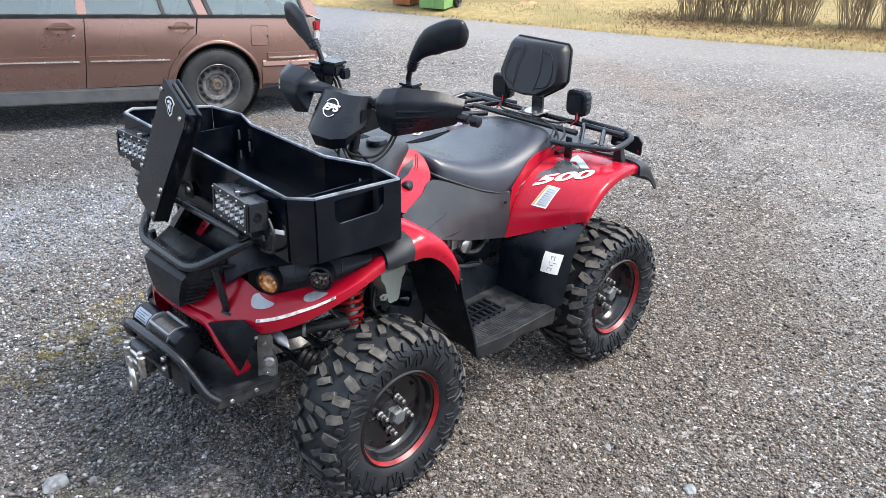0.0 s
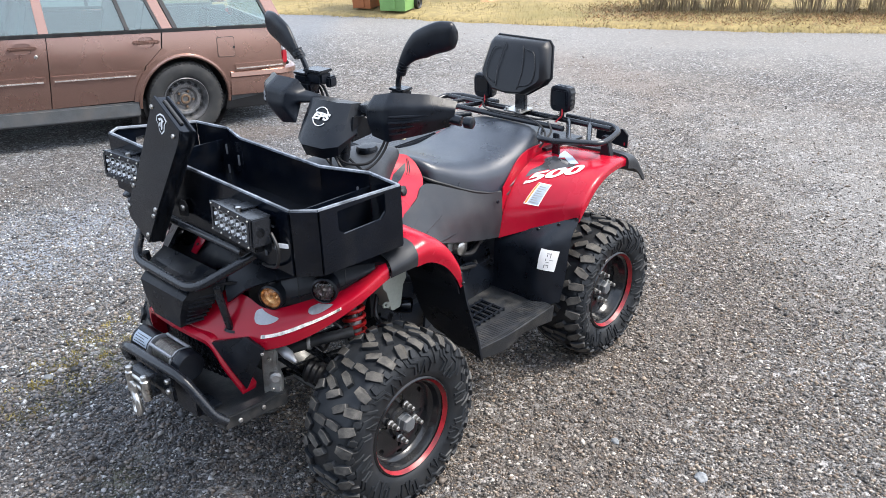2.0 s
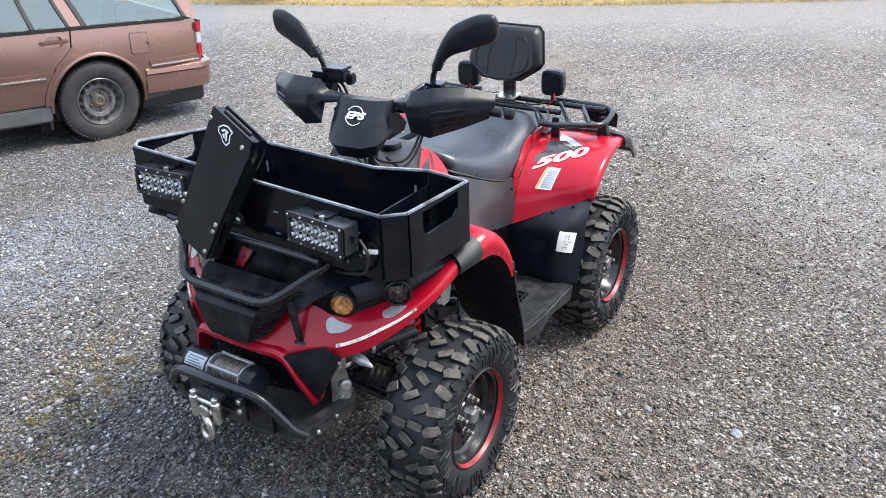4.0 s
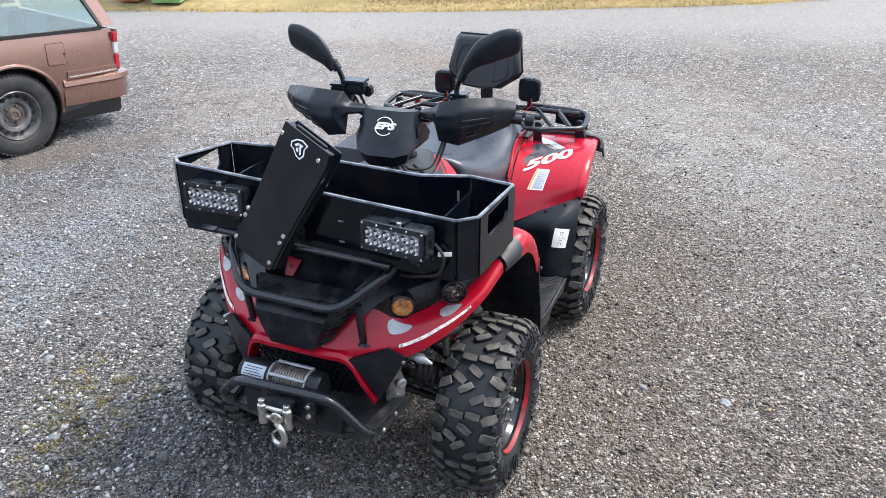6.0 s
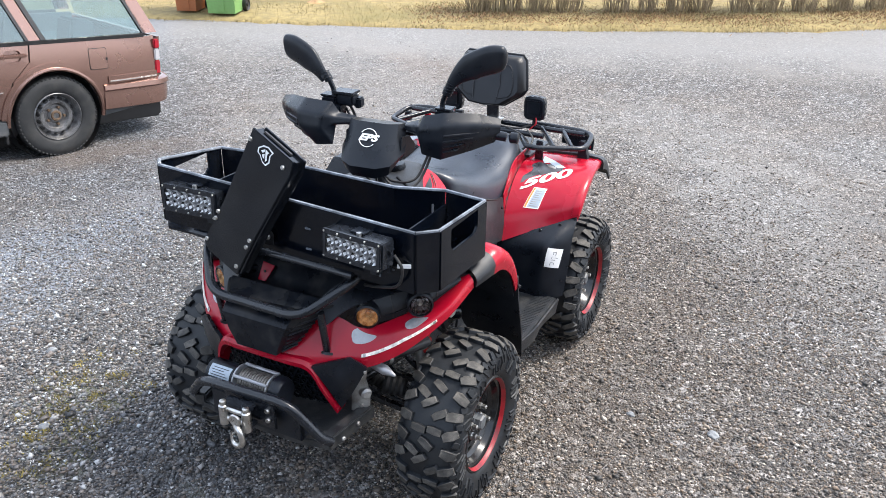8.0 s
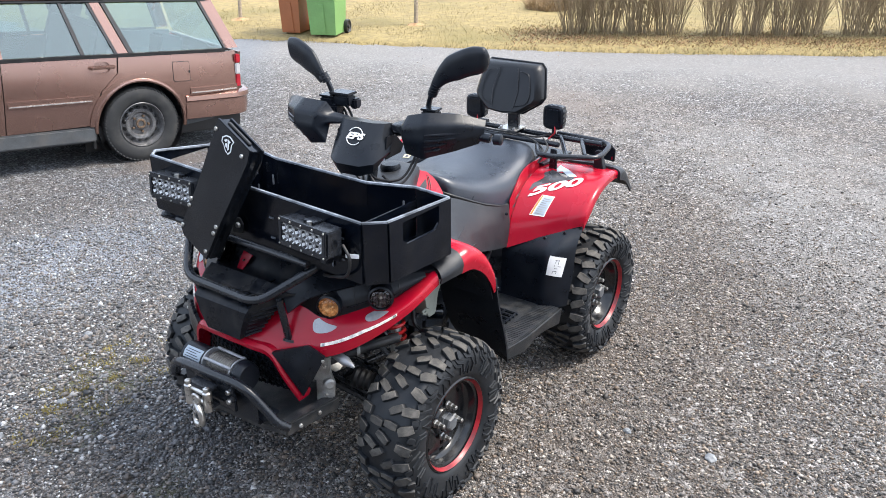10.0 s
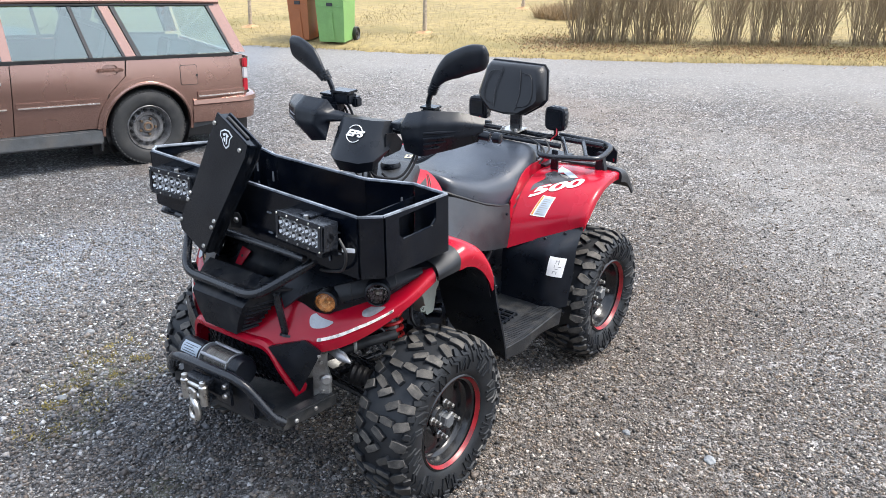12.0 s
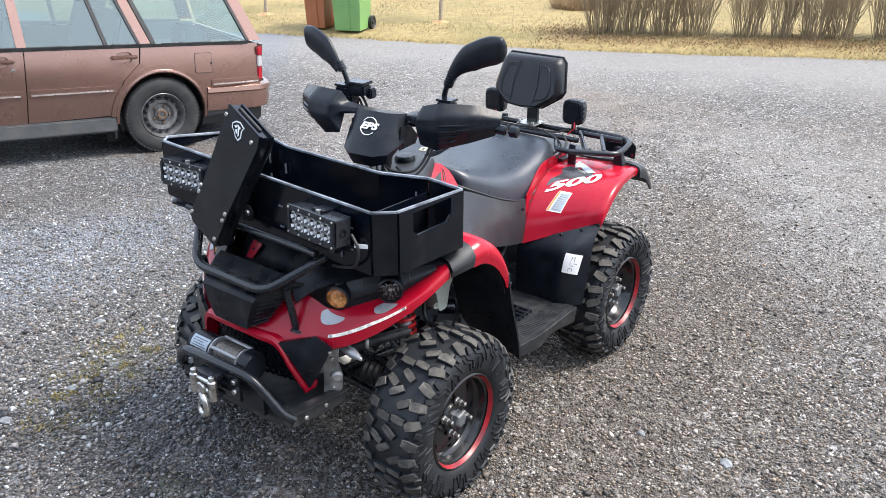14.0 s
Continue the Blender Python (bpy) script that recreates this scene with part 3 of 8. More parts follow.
def strands(name, spots, h, w, material, lean=0.6, seed=1):
    """Many thin upright blades as one sheet of triangles."""
    rng_ = np.random.default_rng(seed)
    k = len(spots)
    ang, tilt = rng_.uniform(0, math.tau, k), rng_.uniform(0, lean, k)
    hh, d2 = rng_.uniform(*h, k), rng_.uniform(0, math.tau, k)
    dx, dy = np.cos(ang) * w, np.sin(ang) * w
    v = np.zeros((k, 3, 3))
    v[:, 0] = spots - np.stack([dx, dy, 0 * dx], 1)
    v[:, 1] = spots + np.stack([dx, dy, 0 * dx], 1)
    v[:, 2] = spots + np.stack([np.cos(d2) * tilt * hh, np.sin(d2) * tilt * hh, hh], 1)
    me = bpy.data.meshes.new(name)
    me.from_pydata(v.reshape(-1, 3).tolist(), [], np.arange(3 * k).reshape(-1, 3).tolist())
    me.materials.append(material)
    return new(name, me)


def scatter_lawn():
    r = np.random.default_rng(5)
    k = 42000
    t = r.uniform(10, len(EDGE) - 24, k)
    i = t.astype(int)
    base = EDGE[i] + (EDGE[i + 1] - EDGE[i]) * (t - i)[:, None]
    d = r.exponential(2.2, k) - 0.04
    p = base + d[:, None] * np.array((-0.914, -0.406))
    z = 0.012 + 0.05 * np.clip(d, 0, 1) - 0.012
    ob = strands("grass_tufts", np.column_stack([p, z]), (0.015, 0.05), 0.004, M["straw"], 1.3, 6)
    tagged(ob, "short dry yellow grass blades along the lawn", "grass", kind="stuff")
    k = 15000
    y = r.uniform(-4.0, 4.0, k)
    e = np.array([edge_point(v) for v in y])
    d = 0.25 + r.normal(0.75, 0.4, k)
    p = e + d[:, None] * np.array((-0.914, -0.406)) + r.normal(0, 0.1, (k, 2))
    ob = strands("leaf_litter", np.column_stack([p, np.full(k, 0.05)]), (0.010, 0.035), 0.009, M["deadleaf"], 3.0, 8)
    tagged(ob, "brown fallen leaves and dead grass under the hedge", "leaf litter", kind="stuff")


scatter_lawn()


def slate_share(x, y):
    """0 on the brown gravel beside the quad bike, 1 on the blue-grey gravel in front of it and behind it."""
    d = 0.75 * x - 0.66 * y + 0.25 * noise.noise(Vector((x * 1.6, y * 1.6, 9.0)))
    return min(max((d - 0.30) / 0.55, 0.0), 1.0)


def stones(name, label, area, count, size, seed, material="stone"):
    """Loose pebbles lying on the yard: squashed, uneven eight-sided lumps in one mesh."""
    r = np.random.default_rng(seed)
    if len(area) == 4:
        # an even disc with a ragged, fading rim
        cx, cy, size_, fade = area
        ang, rad = r.uniform(0, math.tau, count), size_ * np.sqrt(r.random(count)) * (1 + np.abs(r.normal(0, fade, count)))
        x, y = cx + np.cos(ang) * rad, cy + np.sin(ang) * rad
    else:
        # thinning out with the distance from the middle
        cx, cy, near, far, _ = area
        ang, rad = r.uniform(0, math.tau, count), near + r.gamma(2.0, far, count)
        x, y = cx + np.cos(ang) * rad, cy + np.sin(ang) * rad
    z = np.array([relief(a, b) for a, b in zip(x, y)]) - 0.006
    s_ = r.lognormal(math.log(size), 0.38, count).clip(size * 0.45, size * 3)
    base = np.array([(1, 0, 0), (0, 1, 0), (-1, 0, 0), (0, -1, 0), (0.1, 0, 0.75), (0, 0, -0.5)])
    v = base[None] * r.uniform(0.65, 1.25, (count, 6, 1)) + r.normal(0, 0.13, (count, 6, 3))
    v[:, :, 2] *= r.uniform(0.55, 1.0, (count, 1))
    a = r.uniform(0, math.tau, count)
    ca, sa = np.cos(a), np.sin(a)
    st = r.uniform(0.65, 1.0, (count, 1))
    vx, vy = v[:, :, 0], v[:, :, 1] * st
    w = np.stack([vx * ca[:, None] - vy * sa[:, None], vx * sa[:, None] + vy * ca[:, None], v[:, :, 2]], 2) * s_[:, None, None] * 0.5
    w += np.stack([x, y, z + s_ * 0.16], 1)[:, None]
    f = np.array([(0, 1, 4), (1, 2, 4), (2, 3, 4), (3, 0, 4), (1, 0, 5), (2, 1, 5), (3, 2, 5), (0, 3, 5)])
    faces = (f[None] + (np.arange(count) * 6)[:, None, None]).reshape(-1, 3)
    me = bpy.data.meshes.new(name)
    me.from_pydata(w.reshape(-1, 3).tolist(), [], faces.tolist())
    me.materials.append(M[material])
    if material == "stone":
        me.materials.append(M["slate"])
        kind_ = np.array([slate_share(a_, b_) for a_, b_ in zip(x, y)]) > r.random(count)
        me.polygons.foreach_set("material_index", np.repeat(kind_.astype(np.int32), 8))
    me.shade_smooth()
    tagged(new(name, me), label, "gravel", kind="stuff")


stones("gravel_stones", "loose angular gravel in mixed greys and browns", (0.1, 0.0, 2.0, 0.35), 185000, 0.0098, 11)
stones("coarse_stones", "scattered larger pebbles on the gravel", (0.3, 0.3, 0.0, 0.7, 0), 700, 0.021, 12)
stones("pebbles", "coarser blue-grey pebbles in front of the quad bike", (1.25, -0.9, 0.85, 0.4), 6500, 0.0175, 14)
stones("blue_grey_gravel", "coarse blue-grey gravel on the far side of the quad bike", (0.35, -2.0, 1.15, 0.35), 42000, 0.0120, 15, "bluestone")
stones("gravel_chips", "loose gravel thinning out towards the road", (-0.7, -0.2, 1.6, 0.9, 0), 60000, 0.0100, 13)


def single_stone(x, y, size, flat, seed, label):
    bm = bmesh.new()
    bmesh.ops.create_icosphere(bm, subdivisions=3, radius=size / 2)
    for v in bm.verts:
        k = 1 + 0.35 * noise.noise(v.co * (3.2 / size) + Vector((seed, 0, 0)))
        v.co = Vector((v.co.x * k, v.co.y * k * 0.75, v.co.z * k * flat))
    ob = new("stone", mesh_of("stone", bm, mat("pale_stone", (0.165, 0.178, 0.19), 0.75, var=0.45, scale=40, bump=0.9, bscale=180, tint=(0.28, 0.28, 0.28), tmix=0.6, tscale=60)))
    ob.matrix_basis = pose(x, y, size * flat * 0.22 + relief(x, y) - 0.006, 0, 0, seed * 40)
    tagged(ob, label, "stone", "loose stones on the yard")


single_stone(-0.13, 1.32, 0.055, 0.3, 1, "flat pale grey stone lying on the gravel")
single_stone(-0.10, 0.98, 0.035, 0.5, 2, "small white stone lying on the gravel")
single_stone(1.165, -1.12, 0.05, 0.5, 3, "rounded grey stone in the gravel")
single_stone(0.749, -1.578, 0.05, 0.5, 4, "grey pebble in the gravel")
single_stone(1.515, -0.229, 0.095, 0.45, 5, "large pale bluish stone on the gravel")
single_stone(1.408, -0.159, 0.035, 0.6, 6, "small grey pebble beside a larger stone")
single_stone(1.459, -1.113, 0.06, 0.4, 7, "flat pale stone on the gravel")


def moss():
    """Low yellow-green moss growing between the stones."""
    r = np.random.default_rng(41)
    spots = []
    for cx, cy, rx, ry, k in ((1.00, -1.12, 0.20, 0.11, 950), (1.25, -0.95, 0.10, 0.07, 300), (0.78, -1.35, 0.12, 0.06, 250), (1.55, 0.45, 0.10, 0.05, 250)):
        # small cushions inside each patch
        mid = np.column_stack([r.normal(cx, rx, 26), r.normal(cy, ry, 26)])
        q = mid[r.integers(0, 26, k)] + r.normal(0, 0.018, (k, 2))
        spots.append(np.column_stack([q, np.full(k, 0.0)]))
    q = np.concatenate(spots)
    q[:, 2] = [relief(a, b) - 0.002 for a, b in q[:, :2]]
    tagged(strands("moss", q, (0.005, 0.013), 0.004, mat("yellow_moss", (0.20, 0.165, 0.055), 0.9, var=0.4, scale=20, island=0.4), 1.5, 42), "yellow-green moss cushions between the gravel stones", "moss", kind="stuff")


moss()

# plain added wall closes the yard unseen, blocking sky light behind the viewer
wall = new("wall_house", mesh_of("wall_house", block((0, 0, 1.9), (13.0, 0.25, 3.8)), mat("blocking_wall_brown", (0.13, 0.115, 0.10), 0.85, var=0.2, scale=4, bump=0.4, bscale=40, tint=(0.09, 0.075, 0.065), tmix=0.5, tscale=1.5)))
wall.matrix_basis = pose(6.2, 5.4, -0.05, 0, 0, -45)
tagged(wall, "plain unseen wall added behind the viewer to block sky light", "wall", kind="structure")

# ---- quad bike ----
# local axes: x forward, y to the bike's own left, z up
QUAD = pose(0, 0, 0, 0, 0, 1.26)
quad = thing("quad_bike", "red and black quad bike with a black front cargo box", "quad bike", QUAD)


def both(name, make, material, label="", parent=None, smooth=38):
    """One part on each flank; make(side) returns its bmesh for side +1 or -1."""
    return [part(name, make(s_), material, parent or quad, label, smooth) for s_ in (1, -1)]


# wheels
def tyre_section(half, r_out, r_rim):
    """Cross-section of the carcass from the outer bead over the tread to the inner one: (radius, offset)."""
    return spline([(r_rim, half * 0.80), (r_rim + 0.022, half * 0.97), (r_rim + 0.07, half * 1.05), (r_out - 0.045, half * 0.99), (r_out - 0.017, half * 0.80),
                   (r_out - 0.012, half * 0.4), (r_out - 0.011, 0), (r_out - 0.012, -half * 0.4), (r_out - 0.017, -half * 0.80), (r_out - 0.045, -half * 0.99),
                   (r_rim + 0.07, -half * 1.05), (r_rim + 0.022, -half * 0.97), (r_rim, -half * 0.80)], 4)


def tyre_mesh(half, r_out, r_rim, pitches):
    prof = tyre_section(half, r_out, r_rim)
    seg = 96
    verts, faces, mats = [], [], []
    k = len(prof)
    for i in range(seg):
        a = i * math.tau / seg
        for r, h in prof:
            verts.append((r * math.cos(a), h, r * math.sin(a)))
    for i in range(seg):
        for j in range(k - 1):
            a, b = i * k + j, ((i + 1) % seg) * k + j
            faces.append((a, a + 1, b + 1, b))
            mats.append(0)
    cum = np.concatenate([[0], np.cumsum(np.linalg.norm(np.diff(prof, axis=0), axis=1))])
    mid = cum[-1] / 2
    def at(s_, up):
        """A point s_ metres along the section from its middle, lifted by up."""
        q = np.array([np.interp(mid + s_, cum, prof[:, c_]) for c_ in (0, 1)])
        q2 = np.array([np.interp(mid + s_ + 0.004, cum, prof[:, c_]) for c_ in (0, 1)])
        t = (q2 - q) / (np.linalg.norm(q2 - q) + 1e-9)
        return q + np.array((-t[1], t[0])) * -up
    def sign():
        return 1.0 if at(0, 0.01)[0] > at(0, 0)[0] else -1.0
    sg = sign()
    def lug(theta, s_, length, width, turn, up, skew=0.0, top=1):
        """One tread block with a rounded-off crown: length across, width round, turned by turn."""
        c_, n_ = math.cos(turn), math.sin(turn)
        ring = []
        for lift, shrink in ((-0.004, 1.08), (up * 0.75 - 0.004, 1.01), (up * 0.75 - 0.001, 0.95), (up * 0.75, 0.87)):
            for la, wa in ((-1, -0.80), (-0.25, -1.10), (0.9, -1), (1, 0.6), (0.3, 1.05), (-0.92, 0.95)):
                a, b = la * length / 2 * shrink, (wa + skew * la) * width / 2 * shrink
                ss, tt = s_ + a * c_ - b * n_, (a * n_ + b * c_) / r_out
                r, h = at(ss, lift * sg)
                ring.append((r * math.cos(theta + tt), h, r * math.sin(theta + tt)))
        o = len(verts)
        verts.extend(ring)
        for lev in (0, 6, 12):
            for j in range(6):
                faces.append((o + lev + j, o + lev + (j + 1) % 6, o + lev + 6 + (j + 1) % 6, o + lev + 6 + j))
                mats.append(top if lev == 12 else 0)
        faces.append(tuple(o + 18 + j for j in range(6)))
        mats.append(top)
    def rib(path, width, up):
        """A raised moulded line on the sidewall through (share of the width, metres round) points."""
        p_ = np.array(path, float) * (half * 2, 1.0)
        o, k_ = len(verts), len(p_)
        for i in range(k_):
            d = p_[min(i + 1, k_ - 1)] - p_[max(i - 1, 0)]
            d /= np.linalg.norm(d)
            for lift, off in ((-0.003, -0.75), (up, -0.38), (up, 0.38), (-0.003, 0.75)):
                q = p_[i] + np.array((-d[1], d[0])) * off * width
                r, h = at(q[0], lift * sg)
                verts.append((r * math.cos(q[1] / r_out), h, r * math.sin(q[1] / r_out)))
        for i in range(k_ - 1):
            for j in range(3):
                faces.append((o + 4 * i + j, o + 4 * i + j + 1, o + 4 * i + j + 5, o + 4 * i + j + 4))
                mats.append(0)
        for e in (o, o + 4 * k_ - 4):
            faces.append((e, e + 1, e + 2, e + 3))
            mats.append(0)
    w = half * 2
    dt = math.tau / pitches
    carcass = finish_rubber("tyre", verts, faces, mats)
    blocks = []
    def piece(name, make, *args):
        nonlocal verts, faces, mats
        verts, faces, mats = [], [], []
        make(*args)
        blocks.append((name, finish_rubber(name, verts, faces, mats)))
    centre = ((0.00, -0.140, 0.262, 0.025, 0.12, 0.019, 0.0, 1), (-0.02, 0.128, 0.262, 0.025, 0.12, 0.019, 0.0, 1), (0.28, -0.165, 0.270, 0.026, -0.62, 0.019, 0.1, 1), (0.44, 0.055, 0.270, 0.026, -0.62, 0.019, 0.1, 1),
              (0.59, 0.185, 0.260, 0.026, 0.60, 0.019, -0.1, 1), (0.75, -0.035, 0.270, 0.026, 0.60, 0.019, -0.1, 1))
    shoulder = ((0.14, 0.385, 0.250, 0.032, 0.10, 0.020, 0.15, 1), (0.47, 0.400, 0.235, 0.033, -0.32, 0.020, -0.2, 1), (0.82, 0.390, 0.240, 0.032, 0.38, 0.020, 0.2, 1),
                (0.31, 0.500, 0.130, 0.022, 0.25, 0.013, 0.2, 0), (0.65, 0.505, 0.130, 0.022, -0.25, 0.013, -0.2, 0), (0.99, 0.500, 0.120, 0.022, 0.10, 0.013, 0.0, 0))
    for du, sv, ln, wd, tn, up, sk, tp in centre + shoulder + tuple((du + 0.17, -sv, ln, wd, -tn, up, -sk, tp) for du, sv, ln, wd, tn, up, sk, tp in shoulder):
        piece("tread_block", lug, dt * du, w * sv, w * ln, wd, tn, up, sk, tp)
    # double zigzag lines and chevrons moulded on the sidewalls
    m_ = dt * r_out
    for sd in (1, -1):
        for path in (((0.46, 0.08), (0.63, 0.13), (0.69, 0.32), (0.86, 0.37)), ((0.46, 0.18), (0.60, 0.23), (0.655, 0.41), (0.82, 0.47)), ((0.90, 0.56), (0.69, 0.62), (0.89, 0.75)),
                     ((0.46, 0.47), (0.58, 0.53), (0.60, 0.72), (0.72, 0.86), (0.88, 0.88)), ((0.46, 0.84), (0.62, 0.92), (0.74, 1.02))):
            piece("sidewall_rib", rib, [(sd * a, (b + (0 if sd > 0 else 0.5)) * m_) for a, b in path], 0.0115, 0.0055)
    return carcass, blocks


def finish_rubber(name, verts, faces, mats):
    me = bpy.data.meshes.new(name)
    me.from_pydata(verts, [], faces)
    me.materials.append(M["rubber"])
    me.materials.append(M["lug"])
    me.polygons.foreach_set("material_index", mats)
    me.shade_smooth()
    me.set_sharp_from_angle(angle=radians(40))
    return me


TO_Y = pose(0, 0, 0, -90, 0, 0)  # turned parts: axis along +y, the outside


def wheel_parts(half, offset):
    """Meshes of one wheel; y is outwards, the middle of the tyre at y = 0."""
    rr = 0.172 - (0.006 if half > 0.11 else 0.0)
    face = offset
    barrel = lathe([(rr + 0.012, half * 0.86), (rr + 0.007, half * 0.92), (rr + 0.002, half * 0.935), (rr - 0.001, half * 0.90), (rr - 0.004, half * 0.76), (rr - 0.016, half * 0.70), (rr - 0.024, half * 0.50),
                    (rr - 0.028, face + 0.012), (rr - 0.036, face), (rr - 0.030, face - 0.02), (rr - 0.02, -half * 0.8), (rr + 0.01, -half * 0.84), (rr + 0.012, -half * 0.80)], 64, TO_Y, ends=False)
    hole = [[(math.cos(a) * r - math.sin(a) * d_, math.sin(a) * r + math.cos(a) * d_) for r, d_ in ((0.064, -0.007), (0.100, -0.009), (0.104, 0.0), (0.100, 0.009), (0.064, 0.007))] for a in (k * math.tau / 4 + 0.5 + math.tau / 8 for k in range(4))]
    hole += [[(math.cos(a + da) * r, math.sin(a + da) * r) for da, r in ((-0.10, 0.116), (0.10, 0.116), (0.10, 0.130), (-0.10, 0.130))] for a in (k * math.tau / 8 + 0.5 for k in range(8))]
    disc = plate([(math.cos(a) * 0.141, math.sin(a) * 0.141) for a in (k * math.tau / 48 for k in range(48))], hole, 0.006, TO_Y @ pose(0, 0, face - 0.006))
    dome = lathe([(0.060, face - 0.004), (0.052, face + 0.010), (0.040, face + 0.014), (0.036, face + 0.010), (0.030, face + 0.010)], 40, TO_Y)
    rim = mesh_of("wheel", join(barrel, disc, dome), M["rim"])
    ring = mesh_of("rim_band", lathe([(rr + 0.0005, half * 0.935), (rr - 0.003, half * 0.90), (rr - 0.0065, half * 0.815), (rr - 0.0085, half * 0.80)], 72, TO_Y, ends=False), M["redline"])
    cap = mesh_of("hub_cap", lathe([(0.036, face + 0.006), (0.035, face + 0.020), (0.031, face + 0.022), (0.030, face + 0.040), (0.025, face + 0.047), (0.012, face + 0.048)], 6, TO_Y), M["hubgrey"], smooth=20)
    nut = mesh_of("lug_nut", lathe([(0.0155, 0), (0.0155, 0.006), (0.012, 0.009), (0.012, 0.022), (0.0085, 0.024), (0.0085, 0.040), (0.006, 0.043)], 8, TO_Y), M["nutgrey"], smooth=20)
    return rim, ring, cap, nut, face


TYRES = {}
PITCHES = 10


def wheel(x, y, z, r_out, side, half, offset, key, spin):
    if key not in TYRES:
        TYRES[key] = (tyre_mesh(half, r_out, 0.172, PITCHES), wheel_parts(half, offset))
    (tyre, blocks), (rim, ring, cap, nut, face) = TYRES[key]
    w = part("wheel", rim, None, quad, "black pressed steel wheel with a red rim band", m=pose(x, y * side, z, 0, spin, 0 if side > 0 else 180))
    part("tyre", tyre, None, w, "chunky off-road tyre with dusty tread blocks")
    for k in range(PITCHES):
        for label_, b in blocks:
            part(label_, b, None, w, m=pose(0, 0, 0, 0, k * 360 / PITCHES, 0))
    part("rim_band", ring, None, w, "red painted rim edge")
    part("hub_cap", cap, None, w)
    for k in range(4):
        a = k * math.tau / 4 + 0.5
        part("lug_nut", nut, None, w, m=pose(math.cos(a) * 0.060, face + 0.006, math.sin(a) * 0.060))
    return w


FRONT, REAR = 0.635, -0.640
for s_, sp in ((1, 10), (-1, 47)):
    wheel(FRONT, 0.514, 0.301, 0.318, s_, 0.108, 0.040, "front", sp)
for s_, sp in ((1, 23), (-1, 71)):
    wheel(REAR, 0.492, 0.294, 0.305, s_, 0.120, 0.040, "rear", sp)

# cargo box on the front rack
def rim_z(x, y=0.0):
    return 1.138 + (x - 0.55) * (0.105 - 0.11 * y)


BOXY = 0.012
BOX_TOP = [(0.957, 0.490), (0.905, 0.543), (0.585, 0.550), (0.552, 0.392), (0.612, 0.225)]
BOX_RING = [(0.955, 0.495), (0.897, 0.542), (0.585, 0.552), (0.562, 0.398), (0.630, 0.240)] + [(x, -y + BOXY) for x, y in BOX_TOP[::-1]]


def box_wall(i, holes=(), deep=0.198, material="boxblack"):
    (x0, y0), (x1, y1) = BOX_RING[i], BOX_RING[(i + 1) % len(BOX_RING)]
    o = Vector((x0, y0, 0))
    d = Vector((x1 - x0, y1 - y0, 0))
    ln = d.length
    z0, z1 = rim_z(x0, y0), rim_z(x1, y1)
    outline = [(0, z0 - deep), (ln, z1 - deep), (ln, z1), (0, z0)]
    return plate(outline, holes, 0.009, frame3(o, d, (0, 0, 1)), 0.0015), o, d, ln


cargo = part("cargo_box", plate([(x, y) for x, y in BOX_RING], (), 0.008, Matrix.Shear("XY", 4, (0, 0)) @ pose(0, 0, rim_z(0.75) - 0.19)), M["boxblack"], quad, "black plastic cargo box with a folded rim")
for i in range(len(BOX_RING)):
    holes = ()
    if i in (1, 7):
        za = 1.069 if i == 1 else 1.082
        ln = 0.32
        a0, a1 = (0.065, 0.245) if i == 1 else (ln - 0.245, ln - 0.065)
        holes = ([(a0, za + 0.008), (a0 + 0.02, za - 0.010), (a1 - 0.02, za - 0.010), (a1, za + 0.008), (a1, za + 0.066), (a0, za + 0.066)],)
    bm, o, d, ln = box_wall(i, holes)
    part("wall", bm, M["boxblack"], cargo, "box side with a cut-out grip" if holes else "")
    (x0, y0), (x1, y1) = BOX_RING[i], BOX_RING[(i + 1) % len(BOX_RING)]
    lip = tube([(x0, y0, rim_z(x0, y0) + 0.001), (x1, y1, rim_z(x1, y1) + 0.001)], 0.0058, 6)
    part("rim_lip", lip, M["boxedge"], cargo, "scuffed rounded top edge")
for s_ in (1, -1):
    d0 = 0.40 * s_ + BOXY
    part("divider", plate([(0, 0), (0.36, 0), (0.36, 0.12), (0, 0.14)], (), 0.004, frame3((0.585, d0, 0.962), (1, 0, 0.08), (0, 0, 1))), M["boxblack"], cargo)
bm = bmesh.new()
bmesh.ops.create_grid(bm, x_segments=28, y_segments=30, size=0.5)
for v in bm.verts:
    x, y = v.co.x * 0.29 + 0.775, v.co.y * 0.66
    v.co = Vector((x, y, 0.962 + (x - 0.75) * 0.1 + 0.035 * max(0, noise.noise(Vector((x * 7, y * 7, 1)))) + 0.012 * noise.noise(Vector((x * 40, y * 40, 2)))))
part("soil", bm, M["soil"], cargo, "dry soil left on the box floor")
# slots in the front and back walls
for y, z in ((0.12, 1.10), (0.12, 1.03), (0.20, 1.10), (0.20, 1.03), (0.42, 1.10), (0.42, 1.03)):
    part("slot", block((0.9665, y, z), (0.004, 0.022, 0.008), 0.002), M["boxedge"], cargo)
for y, z in ((0.36, 1.07), (0.36, 0.99), (0.25, 1.06), (-0.24, 1.06), (-0.36, 1.07), (-0.36, 0.99)):
    x = 0.607 if abs(y) < 0.3 else 0.575
    part("slot", block((x + 0.006, y, z), (0.006, 0.008, 0.04), 0.002), M["silver"], cargo)
for y in (0.488, 0.38):
    for z in (1.09, 1.01):
        part("slot", block((0.925 if y > 0.45 else 0.968, y + 0.035 * (y > 0.45), z), (0.006, 0.006, 0.03), 0.002), M["boxedge"], cargo)

